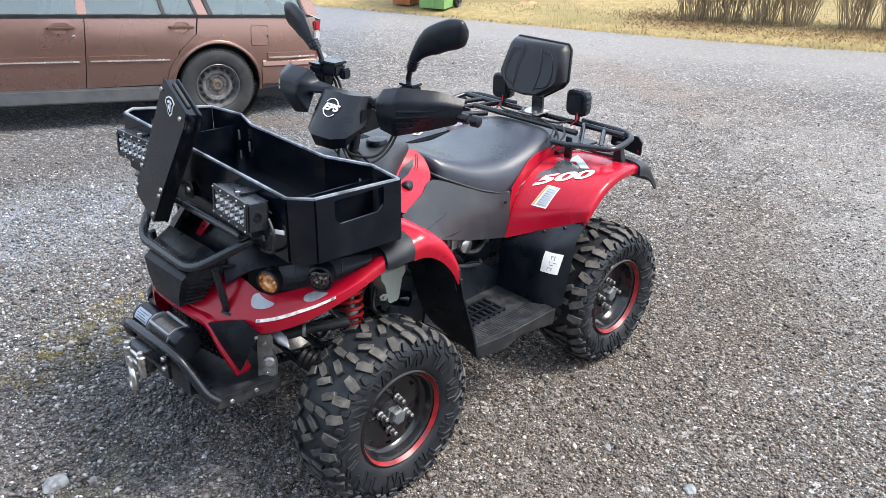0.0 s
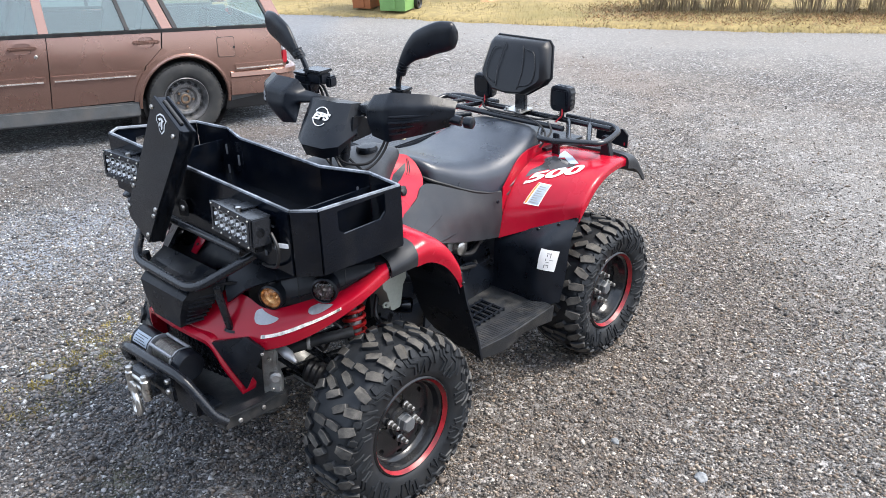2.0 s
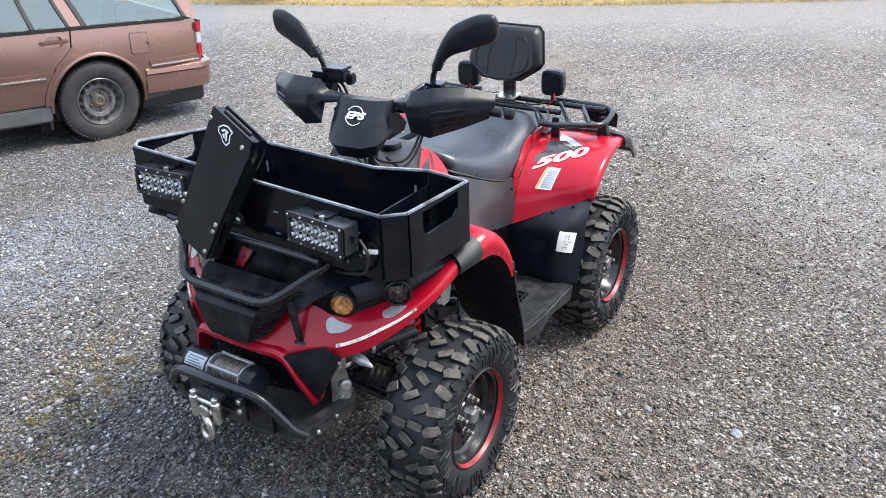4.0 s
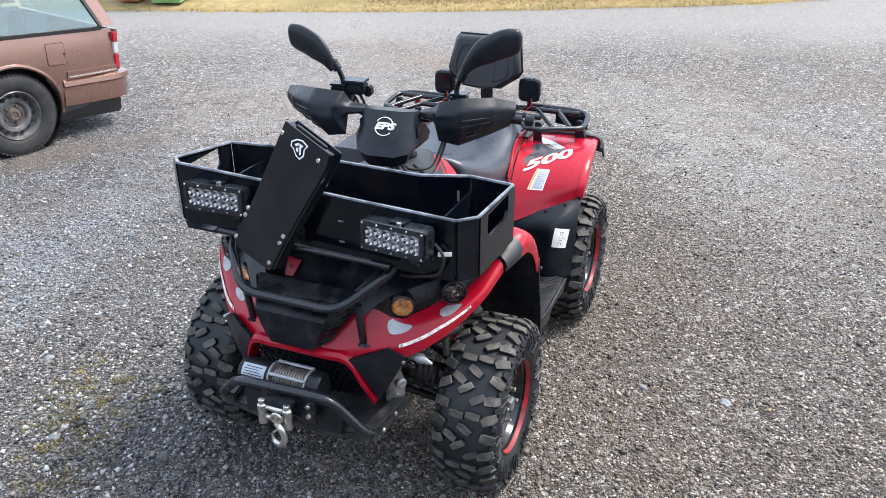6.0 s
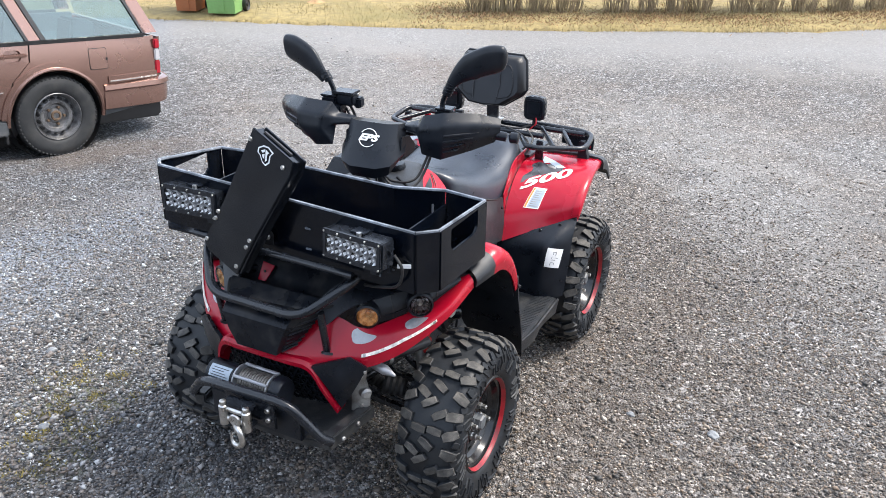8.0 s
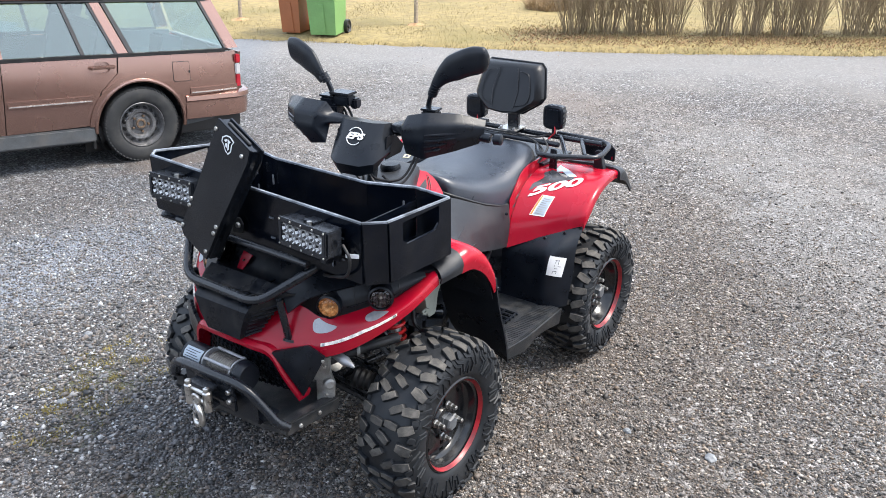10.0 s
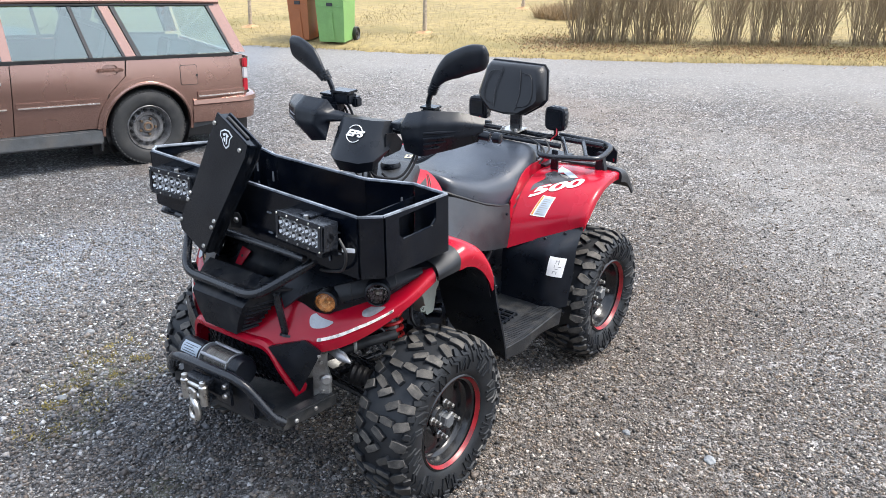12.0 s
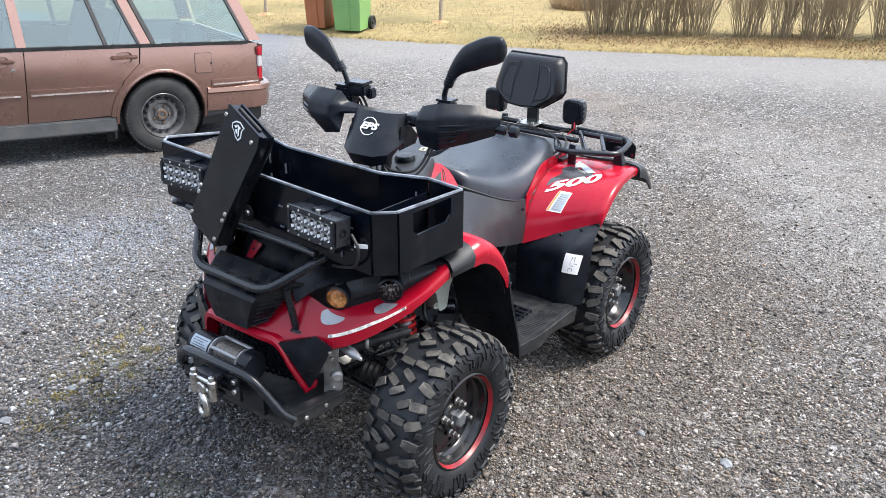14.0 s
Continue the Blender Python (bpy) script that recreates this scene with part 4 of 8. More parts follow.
part("latch_knob", lathe([(0.012, -0.02), (0.012, 0.0), (0.021, 0.006), (0.022, 0.030), (0.014, 0.040)], 18, frame3((0.215, 0.190, 0.925), (0, 0, 1), (0.5, -0.86, 0))), M["rubber"], quad, "black rubber latch knob")
# upright box-section arm in front of the cargo box
ARM = [(0, 0), (0.152, -0.078), (0.142, -0.118), (0.020, -0.330), (-0.058, -0.478), (-0.178, -0.422), (-0.194, -0.392), (-0.112, -0.245)]
arm_m = frame3((1.018, -0.009, 1.422), (0.044, 1, 0), (-0.148, 0.006, 0.989))
arm = part("folding_arm", plate(ARM, (), 0.010, arm_m, 0.002), M["gloss"], quad, "upright glossy black two-plate arm with bolts")
part("back_plate", plate([(a + 0.004, b - 0.004) for a, b in ARM], (), 0.010, arm_m @ pose(0.012, 0.004, -0.034), 0.002), M["gloss"], arm)
part("spacer", plate([(a * 0.97 + 0.004, b * 0.985 - 0.004) for a, b in ARM], (), 0.030, arm_m @ pose(0.004, 0.0, -0.028), 0.001), M["gloss"], arm)
part("top_slot", block((0, 0, -0.012), (0.115, 0.006, 0.012), 0.002), M["wire"], arm, m=arm_m @ pose(0.078, -0.0375, 0, 0, 0, -27.2))
for a, b in ((-0.008, -0.035), (0.115, -0.100), (-0.134, -0.285), (-0.144, -0.309), (-0.180, -0.384), (-0.006, -0.353), (-0.019, -0.377), (-0.059, -0.449)):
    part("bolt", bolt(arm_m @ Vector((a, b, 0.010)), arm_m.to_3x3() @ Vector((0, 0, 1)), 0.0075), M["steel"], arm)
emb = arm_m @ pose(0.050, -0.076, 0.0105, 0, 0, -6) @ Matrix.Diagonal((0.86, 0.86, 1, 1))
part("emblem", plate([(-0.034, 0.022), (-0.012, 0.034), (0.010, 0.034), (0.034, 0.018), (0.022, 0.004), (0.020, -0.022), (0.004, -0.036), (-0.012, -0.026), (-0.024, -0.004), (-0.036, 0.004)], (), 0.001, emb), M["white"], arm, "white shield-shaped emblem")
part("emblem", plate([(-0.029, 0.019), (-0.011, 0.029), (0.009, 0.029), (0.027, 0.016), (0.017, 0.003), (0.015, -0.019), (0.003, -0.030), (-0.009, -0.022), (-0.020, -0.002), (-0.030, 0.005)], (), 0.001, emb @ pose(0, 0, 0.0008)), M["gloss"], arm)
for p_ in ([(-0.020, 0.014), (-0.004, 0.022), (-0.002, 0.014), (-0.012, 0.008)], [(0.0, 0.022), (0.016, 0.014), (0.008, 0.006), (0.009, -0.016), (0.002, -0.020), (0.001, 0.008)], [(-0.013, 0.002), (-0.003, 0.006), (-0.003, -0.012), (-0.010, -0.008)]):
    part("emblem", plate(p_, (), 0.001, emb @ pose(0, 0, 0.0016)), M["white"], arm)

bracket = part("arm_bracket", plate([(-0.030, -0.030), (0.020, -0.022), (0.024, 0.012), (0.010, 0.030), (-0.012, 0.028), (-0.028, 0.004)], (), 0.006, frame3((0.974, -0.030, 1.042), (0, 1, 0), (0, 0, 1)), 0.001), M["dust"], quad, "dusty steel lug beside the arm")
part("bolt", bolt((0.980, -0.028, 1.046), (1, 0, 0), 0.011, 0.008), M["nutgrey"], bracket)

# light bars
def light_bar(x, y, z, yaw):
    m = pose(x, y, z, 0, -4, yaw)
    body = part("light_bar", bev(block((-0.035, 0, 0), (0.055, 0.200, 0.078)), 0.004), M["tube"], quad, "black finned LED light bar", m=m)
    for k in range(6):
        part("fin", block((-0.040, 0, 0.039 - 0.0155 * k), (0.062, 0.198, 0.005), 0.001), M["tube"], body)
    part("bezel", plate([(-0.106, -0.046), (0.106, -0.046), (0.106, 0.046), (-0.106, 0.046)], ([(-0.092, -0.030), (0.092, -0.030), (0.092, 0.030), (-0.092, 0.030)],), 0.010, frame3((-0.006, 0, 0), (0, 1, 0), (0, 0, 1)), 0.002), M["tube"], body, "square bezel frame")
    part("reflector_tray", block((-0.008, 0, 0), (0.006, 0.186, 0.062)), M["silver"], body)
    for i in range(6):
        for j in range(2):
            c_ = (-0.004, -0.0765 + i * 0.0306, -0.015 + j * 0.030)
            cup = part("reflector", lathe([(0.0150, 0.006), (0.0115, 0.001), (0.007, -0.004), (0.003, -0.0065)], 8, frame3(c_, (0, 1, 0), (0, 0, 1)), ends=False), M["ledcup"], body, smooth=0)
            cup.data.materials.append(M["gloss"])
            for f_ in cup.data.polygons:
                # every other facet goes black; with the white ones it paints in reflections
                d_ = f_.center - Vector(c_)
                f_.material_index = int((math.atan2(d_.z, d_.y) / math.tau * 8) % 8) % 2
            part("led", lathe([(0.0062, -0.005), (0.0058, -0.002), (0.002, -0.0005)], 8, frame3(c_, (0, 1, 0), (0, 0, 1))), M["white"], body)
    part("lens", block((0.001, 0, 0), (0.002, 0.184, 0.060)), M["clear"], body)
    for a in (-0.1, -0.05, 0, 0.05, 0.1):
        for b in (-0.039, 0.039):
            part("screw", bolt((0.004, a, b), (1, 0, 0), 0.0035, 0.003), M["steel"], body)
    for e in (1, -1):
        part("end_cap", bev(block((-0.032, e * 0.104, 0), (0.062, 0.012, 0.084)), 0.004), M["tube"], body)
        part("knob", lathe([(0.016, 0), (0.016, 0.008), (0.012, 0.012)], 6, frame3((-0.03, e * 0.110, 0), (1, 0, 0), (0, 0, e))), M["black"], body, smooth=20)
    part("mount", tube([(-0.02, 0.012, 0.039), (-0.02, 0.012, 0.052)], 0.008, 8), M["steel"], body)
    part("mount", block((-0.05, 0, 0.046), (0.05, 0.05, 0.005), 0.001), M["black"], body)
    part("bracket", block((-0.045, 0.06, -0.05), (0.03, 0.03, 0.05), 0.003), M["black"], body)
    part("bracket", block((-0.066, 0, -0.02), (0.012, 0.20, 0.10), 0.003), M["black"], body)
    return body


M["clear"] = pane_glass("clear_cover", (0.97, 0.97, 0.97), 0.03, 0.4)
light_bar(1.040, 0.327, 1.104, -5)
light_bar(1.022, -0.306, 1.128, 3)
part("cable", tube(spline([(0.985, 0.44, 1.09), (0.99, 0.47, 1.05), (0.985, 0.45, 0.99), (0.96, 0.37, 0.955), (0.93, 0.30, 0.93)], 8), 0.005, 8), M["wire"], quad)
part("cable_tag", block((0.975, 0.468, 1.055), (0.004, 0.042, 0.014), 0.001, (0, 0, 25)), M["white"], quad, "small white cable tag")

# bumper, winch and guard
part("skid_tray", bev(plate([(0.86, -0.26), (0.95, -0.30), (1.13, -0.26), (1.15, -0.14), (1.15, 0.14), (1.13, 0.26), (0.95, 0.30), (0.86, 0.26)], (), 0.03, pose(0, 0, 0.405)), 0.006), M["dust"], quad, "dusty black front tray")
bump = [(1.122, 0.276, 0.440), (1.152, 0.258, 0.468), (1.190, 0.166, 0.594), (1.203, 0.0, 0.599), (1.203, -0.164, 0.592), (1.150, -0.268, 0.480), (1.120, -0.288, 0.450)]
part("bumper_tube", tube(rounded(bump, 0.05), 0.0165, 12), M["tube"], quad, "bent black bumper tube")
for s_ in (1, -1):
    part("bumper_end", bev(block((1.02, 0.275 * s_, 0.435), (0.23, 0.045, 0.05), 0, (0, 0, -8 * s_)), 0.006), M["dust"], quad)
    for x in (1.09, 1.0):
        part("bolt", bolt((x, 0.302 * s_, 0.44), (0, s_, 0), 0.008), M["cast"], quad)
ax = frame3((1.122, -0.025, 0.572), (1, 0, 0), (0, 0, -1))  # third axis along +y
winch = part("winch", lathe([(0.038, -0.168), (0.046, -0.162), (0.046, -0.058), (0.040, -0.052)], 28, ax), M["black"], quad, "black electric winch with steel rope")
part("gearbox", lathe([(0.046, 0.092), (0.053, 0.096), (0.053, 0.118), (0.049, 0.130), (0.046, 0.134), (0.03, 0.136)], 28, ax), M["black"], winch)
part("drum_flange", lathe([(0.030, -0.052), (0.053, -0.050), (0.053, -0.045), (0.03, -0.043)], 28, ax), M["silver"], winch)
part("drum_flange", lathe([(0.030, 0.082), (0.053, 0.084), (0.053, 0.089), (0.03, 0.091)], 28, ax), M["silver"], winch)
coil = []
for k in range(20 * 12):
    a, h = k / 20 * math.tau, -0.040 + (k / (20 * 12)) * 0.119
    coil.append(ax @ Vector((math.cos(a) * 0.040, math.sin(a) * 0.040, h)))
part("rope", tube(coil, 0.0052, 6), M["rope"], winch, "wound steel rope")
for h in (-0.045, 0.062):
    part("tie_bar", tube([ax @ Vector((0.036, -0.036, -0.046)), ax @ Vector((0.036, -0.036, 0.088))] if h < 0 else [ax @ Vector((-0.03, -0.043, -0.046)), ax @ Vector((-0.03, -0.043, 0.088))], 0.006, 8), M["silver"], winch)
part("label_plate", sheet(surface([[ax @ Vector((math.cos(a) * 0.0469, math.sin(a) * 0.0469, h)) for h in (-0.148, -0.105, -0.064)] for a in (-0.3, -0.75, -1.2)]), 8, 4, 0.001), M["lblue"], winch, "pale printed label")
for k in range(4):
    part("print_bar", sheet(surface([[ax @ Vector((math.cos(a) * 0.0475, math.sin(a) * 0.0475, h)) for h in (-0.141 + 0.006 * (k % 2), -0.105, -0.073 - 0.008 * (k % 3))] for a in (-0.42 - 0.18 * k, -0.45 - 0.18 * k, -0.47 - 0.18 * k)]), 3, 4, 0.0005), M["grey"], winch)
part("winch_cradle", join(block((1.165, 0.02, 0.50), (0.02, 0.36, 0.09), 0.003), block((1.13, 0.02, 0.455), (0.09, 0.36, 0.012), 0.003)), M["black"], quad, "black winch mounting plate")
fair = part("fairlead", block((1.236, 0.009, 0.572), (0.045, 0.105, 0.014), 0.003), M["tube"], quad, "black roller fairlead with steel rollers")
part("fairlead_base", block((1.236, 0.009, 0.507), (0.045, 0.105, 0.014), 0.003), M["tube"], fair)
part("fairlead_plate", block((1.200, 0.024, 0.535), (0.012, 0.20, 0.095), 0.003), M["tube"], fair, "black mounting plate")
for y in (-0.037, 0.054):
    part("roller", lathe([(0.009, -0.046), (0.0155, -0.042), (0.0155, 0.026), (0.011, 0.030), (0.011, 0.043), (0.006, 0.045)], 16, pose(1.258, y, 0.541)), M["steel"], fair, "vertical steel roller")
for z in (0.557, 0.521):
    part("roller", lathe([(0.010, -0.035), (0.010, 0.035)], 14, frame3((1.254, 0.009, z), (1, 0, 0), (0, 0, -1))), M["steel"], fair)
    part("bolt", bolt((1.207, 0.098, z), (1, 0, 0), 0.010, 0.008), M["steel"], fair)
hook_pts = [(1.262, 0.030, 0.535), (1.266, 0.034, 0.505), (1.270, 0.052, 0.485), (1.270, 0.058, 0.455), (1.268, 0.045, 0.432), (1.266, 0.022, 0.432), (1.266, 0.012, 0.452), (1.266, 0.016, 0.475)]
hook_pts = [(x + 0.022, y, z + 0.026) for x, y, z in hook_pts]
hook = part("hook", tube(spline(hook_pts, 6), [0.009, 0.009, 0.009, 0.009, 0.009, 0.009] + [0.0105] * 24 + [0.010, 0.009, 0.008, 0.007, 0.006, 0.005, 0.0045, 0.004, 0.004, 0.0035, 0.003, 0.003, 0.003][:len(spline(hook_pts, 6)) - 30], 10), M["steel"], quad, "galvanised winch hook")
part("hook_eye", tube([(1.288, 0.033 + 0.016 * math.cos(a), 0.551 + 0.016 * math.sin(a)) for a in (k * math.tau / 16 for k in range(16))], 0.006, 8, closed=True), M["steel"], hook)
part("hook_latch", tube([(1.290, 0.044, 0.521), (1.290, 0.020, 0.496)], 0.004, 6), M["cast"], hook)

guard = [(0.90, 0.300, 0.985), (0.985, 0.285, 0.955), (1.104, 0.165, 0.862), (1.096, -0.185, 0.862), (0.985, -0.285, 0.955), (0.90, -0.300, 0.985)]
part("guard_tube", tube(rounded(guard, 0.06, 7), 0.0155, 12), M["tube"], quad, "bent black tubular guard over the nose")
part("guard_tube", tube([(1.016, -0.30, 1.018), (0.998, 0.30, 0.992)], 0.0125, 12), M["tube"], quad)
for s_ in (1, -1):
    part("guard_post", tube([(1.045, 0.207 * s_, 0.862), (1.040, 0.207 * s_, 0.82), (1.018, 0.206 * s_, 0.700)], 0.0125, 10), M["tube"], quad, "short black guard strut")
    part("guard_socket", lathe([(0.024, -0.004), (0.022, 0.004), (0.014, 0.003)], 16, frame3((1.015, 0.206 * s_, 0.700), (1, 0, 0.4), (0, s_, 0))), M["black"], quad)

# front body
def nose_red(s_):
    f = surface([
        [(1.096, 0.000, 0.697), (1.090, 0.000, 0.715), (1.060, 0.000, 0.745), (1.020, 0.000, 0.790)],
        [(1.060, 0.178, 0.658), (1.048, 0.175, 0.690), (1.020, 0.190, 0.725), (0.962, 0.196, 0.806)],
        [(0.985, 0.318, 0.655), (0.985, 0.312, 0.690), (0.962, 0.303, 0.725), (0.925, 0.285, 0.766)],
        [(0.890, 0.420, 0.695), (0.893, 0.415, 0.730), (0.874, 0.398, 0.764), (0.838, 0.376, 0.790)],
        [(0.765, 0.508, 0.775), (0.765, 0.505, 0.805), (0.752, 0.483, 0.818), (0.728, 0.462, 0.830)],
        [(0.640, 0.548, 0.846), (0.640, 0.545, 0.872), (0.632, 0.525, 0.888), (0.615, 0.500, 0.895)],
    ])
    return sheet(f, 40, 10, 0.006, s_), f


NOSE = nose_red(1)[1]
for s_ in (1, -1):
    part("front_cowl", nose_red(s_)[0], M["red"], quad, "glossy red front cowl")
    # grille surround
    path = [(1.104, 0.0, 0.690), (1.092, 0.10 * s_, 0.680), (1.080, 0.176 * s_, 0.667), (1.062, 0.216 * s_, 0.585), (1.028, 0.246 * s_, 0.492)]
    part("grille_surround", loft([[(x - 0.006, y, z + 0.014), (x + 0.006, y, z + 0.004), (x + 0.004, y - 0.004 * s_, z - 0.012), (x - 0.05, y - 0.010 * s_, z - 0.016), (x - 0.05, y, z + 0.01)] for x, y, z in spline(path, 6)]), M["red"], quad, "red grille surround")
    part("nose_side_panel", sheet(surface([[(1.080, 0.184, 0.674), (1.052, 0.242, 0.694), (1.020, 0.294, 0.709)], [(1.056, 0.226, 0.590), (1.046, 0.270, 0.628), (1.012, 0.322, 0.690)], [(1.022, 0.254, 0.499), (1.014, 0.300, 0.580), (0.998, 0.342, 0.667)]]), 12, 12, 0.012, s_), M["black"], quad, "matt black lower nose panel", smooth=20)
    part("bolt", bolt((1.000, 0.335 * s_, 0.655), (0.7, 0.6 * s_, 0), 0.006), M["steel"], quad)
    # headlamps
    for (x, y, z), r, yaw, lampm, lab in (((0.918, 0.298, 0.806), 0.035, 24, "amber", "amber round turn lamp"), ((0.817, 0.439, 0.837), 0.036, 36, "smokechrome", "round smoked headlamp")):
        m = frame3((x, y * s_, z), (-math.sin(radians(yaw)) * s_, math.cos(radians(yaw)), 0) if s_ > 0 else (math.sin(radians(yaw)), math.cos(radians(yaw)), 0), (0, 0, 1))
        if (m.to_3x3() @ Vector((0, 0, 1))).x < 0:
            m = m @ pose(0, 0, 0, 0, 180, 0)
        lamp = part("lamp_housing", lathe([(r * 0.95, -0.17), (r * 1.10, -0.10), (r * 1.14, -0.096), (r * 1.14, -0.09), (r * 1.18, -0.02), (r * 1.20, 0.002), (r * 1.04, 0.006), (r * 1.0, -0.006)], 28, m, ends=False), M["black"], quad, "tapered black lamp housing")
        part("reflector", lathe([(r, 0.0), (r * 0.85, -0.016), (r * 0.5, -0.030), (0.004, -0.036)], 12, m, ends=False), M[lampm], lamp, lab, smooth=0)
        part("bulb", lathe([(0.008, -0.034), (0.009, -0.012), (0.005, -0.006)], 12, m), M["amber" if lampm == "amber" else "steel"], lamp)
        part("lens", lathe([(r, 0.001), (r * 0.8, 0.009), (r * 0.4, 0.013), (0.002, 0.014)], 28, m, ends=False), M["clear"], lamp)
    # bulged dark fairings beside the lamps
    for low, high, seam in (([(0.880, 0.312, 0.768), (0.850, 0.352, 0.780), (0.800, 0.398, 0.800)], [(0.872, 0.298, 0.856), (0.840, 0.335, 0.868), (0.785, 0.382, 0.878)], 0.52),
                            ([(0.785, 0.432, 0.804), (0.740, 0.462, 0.826), (0.660, 0.505, 0.872)], [(0.770, 0.420, 0.878), (0.730, 0.452, 0.886), (0.655, 0.498, 0.894)], 0.45)):
        fair_f = surface([[q, ((q[0] + r_[0]) / 2 + 0.010, (q[1] + r_[1]) / 2 + 0.012, (q[2] + r_[2]) / 2 - 0.004), r_] for q, r_ in zip(low, high)])
        part("lamp_fairing", sheet(fair_f, 14, 10, 0.006, s_), M["grey"], quad, "dark grey ribbed lamp fairing")
        part("fairing_seam", tube([np.array(fair_f(seam, v)) * (1, s_, 1) for v in np.linspace(0.05, 0.95, 9)], 0.0022, 6), M["wire"], quad)
        part("fairing_rib", tube([np.array(fair_f(u, 0.30)) * (1, s_, 1) for u in np.linspace(0.25, 0.92, 7)], 0.003, 6), M["black"], quad)
    # silver pads under the lamps
    for o in ([(0.366, 0.979), (0.430, 0.87), (0.476, 0.767), (0.448, 0.70), (0.403, 0.693), (0.356, 0.731), (0.334, 0.831), (0.336, 0.92)], [(0.662, 0.80), (0.70, 0.68), (0.726, 0.556), (0.69, 0.514), (0.66, 0.52), (0.631, 0.596), (0.621, 0.696), (0.629, 0.78)]):
        part("lamp_pad", patch(NOSE, spline(o + o[:1], 3)[:-1], 0.002, s_), M["silver"], quad, "silver half-round panel under the lamp")
    # daytime light strip
    def strip(u, v):
        return np.array(NOSE(0.400 + 0.352 * u, np.interp(u, [0, 0.6, 1], [0.37, 0.35, 0.25]) + 0.09 * v)) + np.array((0.002, 0.0025, 0.001))
    part("light_strip", sheet(strip, 30, 3, 0.002, s_), M["ledw"], quad, "white LED daytime light strip")
    for e in (0.02, 0.95):
        part("strip_end", sheet(lambda u, v, e=e: np.array(strip(e + 0.035 * u, v)) + np.array((0.001, 0.001, 0)), 2, 2, 0.002, s_), M["cast"], quad)
    # black rail over the lamps, running to the fender
    part("hood_rail", sheet(surface([[(1.015, 0.205, 0.800), (0.99, 0.16, 0.870)], [(0.945, 0.262, 0.848), (0.90, 0.215, 0.915)], [(0.80, 0.39, 0.880), (0.77, 0.33, 0.925)], [(0.67, 0.495, 0.893), (0.65, 0.41, 0.925)], [(0.60, 0.548, 0.885), (0.60, 0.44, 0.92)], [(0.555, 0.572, 0.895), (0.555, 0.44, 0.93)]]), 30, 6, 0.012, s_), M["black"], quad, "scuffed black hood edge")
    part("fender_bridge", sheet(surface([[(0.640, 0.555, 0.848), (0.640, 0.558, 0.875), (0.630, 0.52, 0.905), (0.630, 0.42, 0.920)], [(0.590, 0.572, 0.858), (0.590, 0.574, 0.892), (0.585, 0.53, 0.925), (0.585, 0.42, 0.935)], [(0.545, 0.580, 0.862), (0.545, 0.582, 0.905), (0.54, 0.54, 0.938), (0.54, 0.42, 0.945)]]), 8, 10, 0.006, s_), M["grey"], quad, "dark grey fender joint")
    # red front fender
    part("front_fender", sheet(surface([
        [(0.547, 0.578, 0.858), (0.547, 0.580, 0.902), (0.540, 0.540, 0.934), (0.540, 0.42, 0.940)],
        [(0.490, 0.585, 0.855), (0.490, 0.588, 0.905), (0.485, 0.550, 0.938), (0.485, 0.42, 0.945)],
        [(0.425, 0.588, 0.815), (0.420, 0.592, 0.860), (0.410, 0.560, 0.890), (0.410, 0.42, 0.905)],
        [(0.375, 0.588, 0.755), (0.362, 0.592, 0.790), (0.355, 0.560, 0.812), (0.35, 0.42, 0.83)],
        [(0.350, 0.588, 0.705), (0.336, 0.592, 0.722), (0.332, 0.560, 0.730), (0.33, 0.42, 0.74)]]), 20, 14, 0.006, s_), M["red"], quad, "red front fender")
    part("mud_flap", sheet(surface([[(0.345, 0.594, 0.765), (0.352, 0.50, 0.80), (0.37, 0.36, 0.84)], [(0.318, 0.594, 0.64), (0.322, 0.50, 0.66), (0.34, 0.34, 0.68)], [(0.262, 0.592, 0.47), (0.262, 0.50, 0.48), (0.28, 0.34, 0.50)], [(0.232, 0.588, 0.355), (0.228, 0.54, 0.37), (0.24, 0.36, 0.42)]]), 16, 10, 0.008, s_), M["black"], quad, "black mudguard behind the front wheel")
    part("fender_liner", sheet(surface([[(0.56, 0.565, 0.868), (0.56, 0.36, 0.88)], [(0.44, 0.575, 0.838), (0.44, 0.34, 0.85)], [(0.37, 0.578, 0.76), (0.37, 0.34, 0.78)], [(0.345, 0.58, 0.68), (0.35, 0.34, 0.68)]]), 12, 6, 0.006, s_), M["black"], quad)
    part("bolt", bolt((0.352, 0.602 * s_, 0.728), (0.3, s_, 0), 0.007), M["tube"], quad)

prow = loft([
    [(1.118, -0.078, 0.706), (1.118, 0.078, 0.706), (1.06, 0.10, 0.72), (1.06, -0.10, 0.72)],
    [(1.124, -0.100, 0.760), (1.124, 0.100, 0.760), (1.05, 0.15, 0.775), (1.05, -0.15, 0.775)],
    [(1.120, -0.125, 0.818), (1.120, 0.125, 0.818), (1.01, 0.182, 0.83), (1.01, -0.182, 0.83)],
    [(1.080, -0.130, 0.850), (1.080, 0.130, 0.850), (0.99, 0.182, 0.875), (0.99, -0.182, 0.875)]])
part("prow", bev(prow, 0.005, 2, 15), M["hoodblack"], quad, "black beak-shaped nose piece")
for s_ in (1, -1):
    for k in range(7):
        t = k / 6
        part("louvre", tube([(1.108 - 0.012 * t, (0.094 + 0.036 * t) * s_, 0.722 + 0.095 * t), (1.055 - 0.035 * t, (0.118 + 0.062 * t) * s_, 0.728 + 0.095 * t)], 0.0048, 6), M["black"], quad)
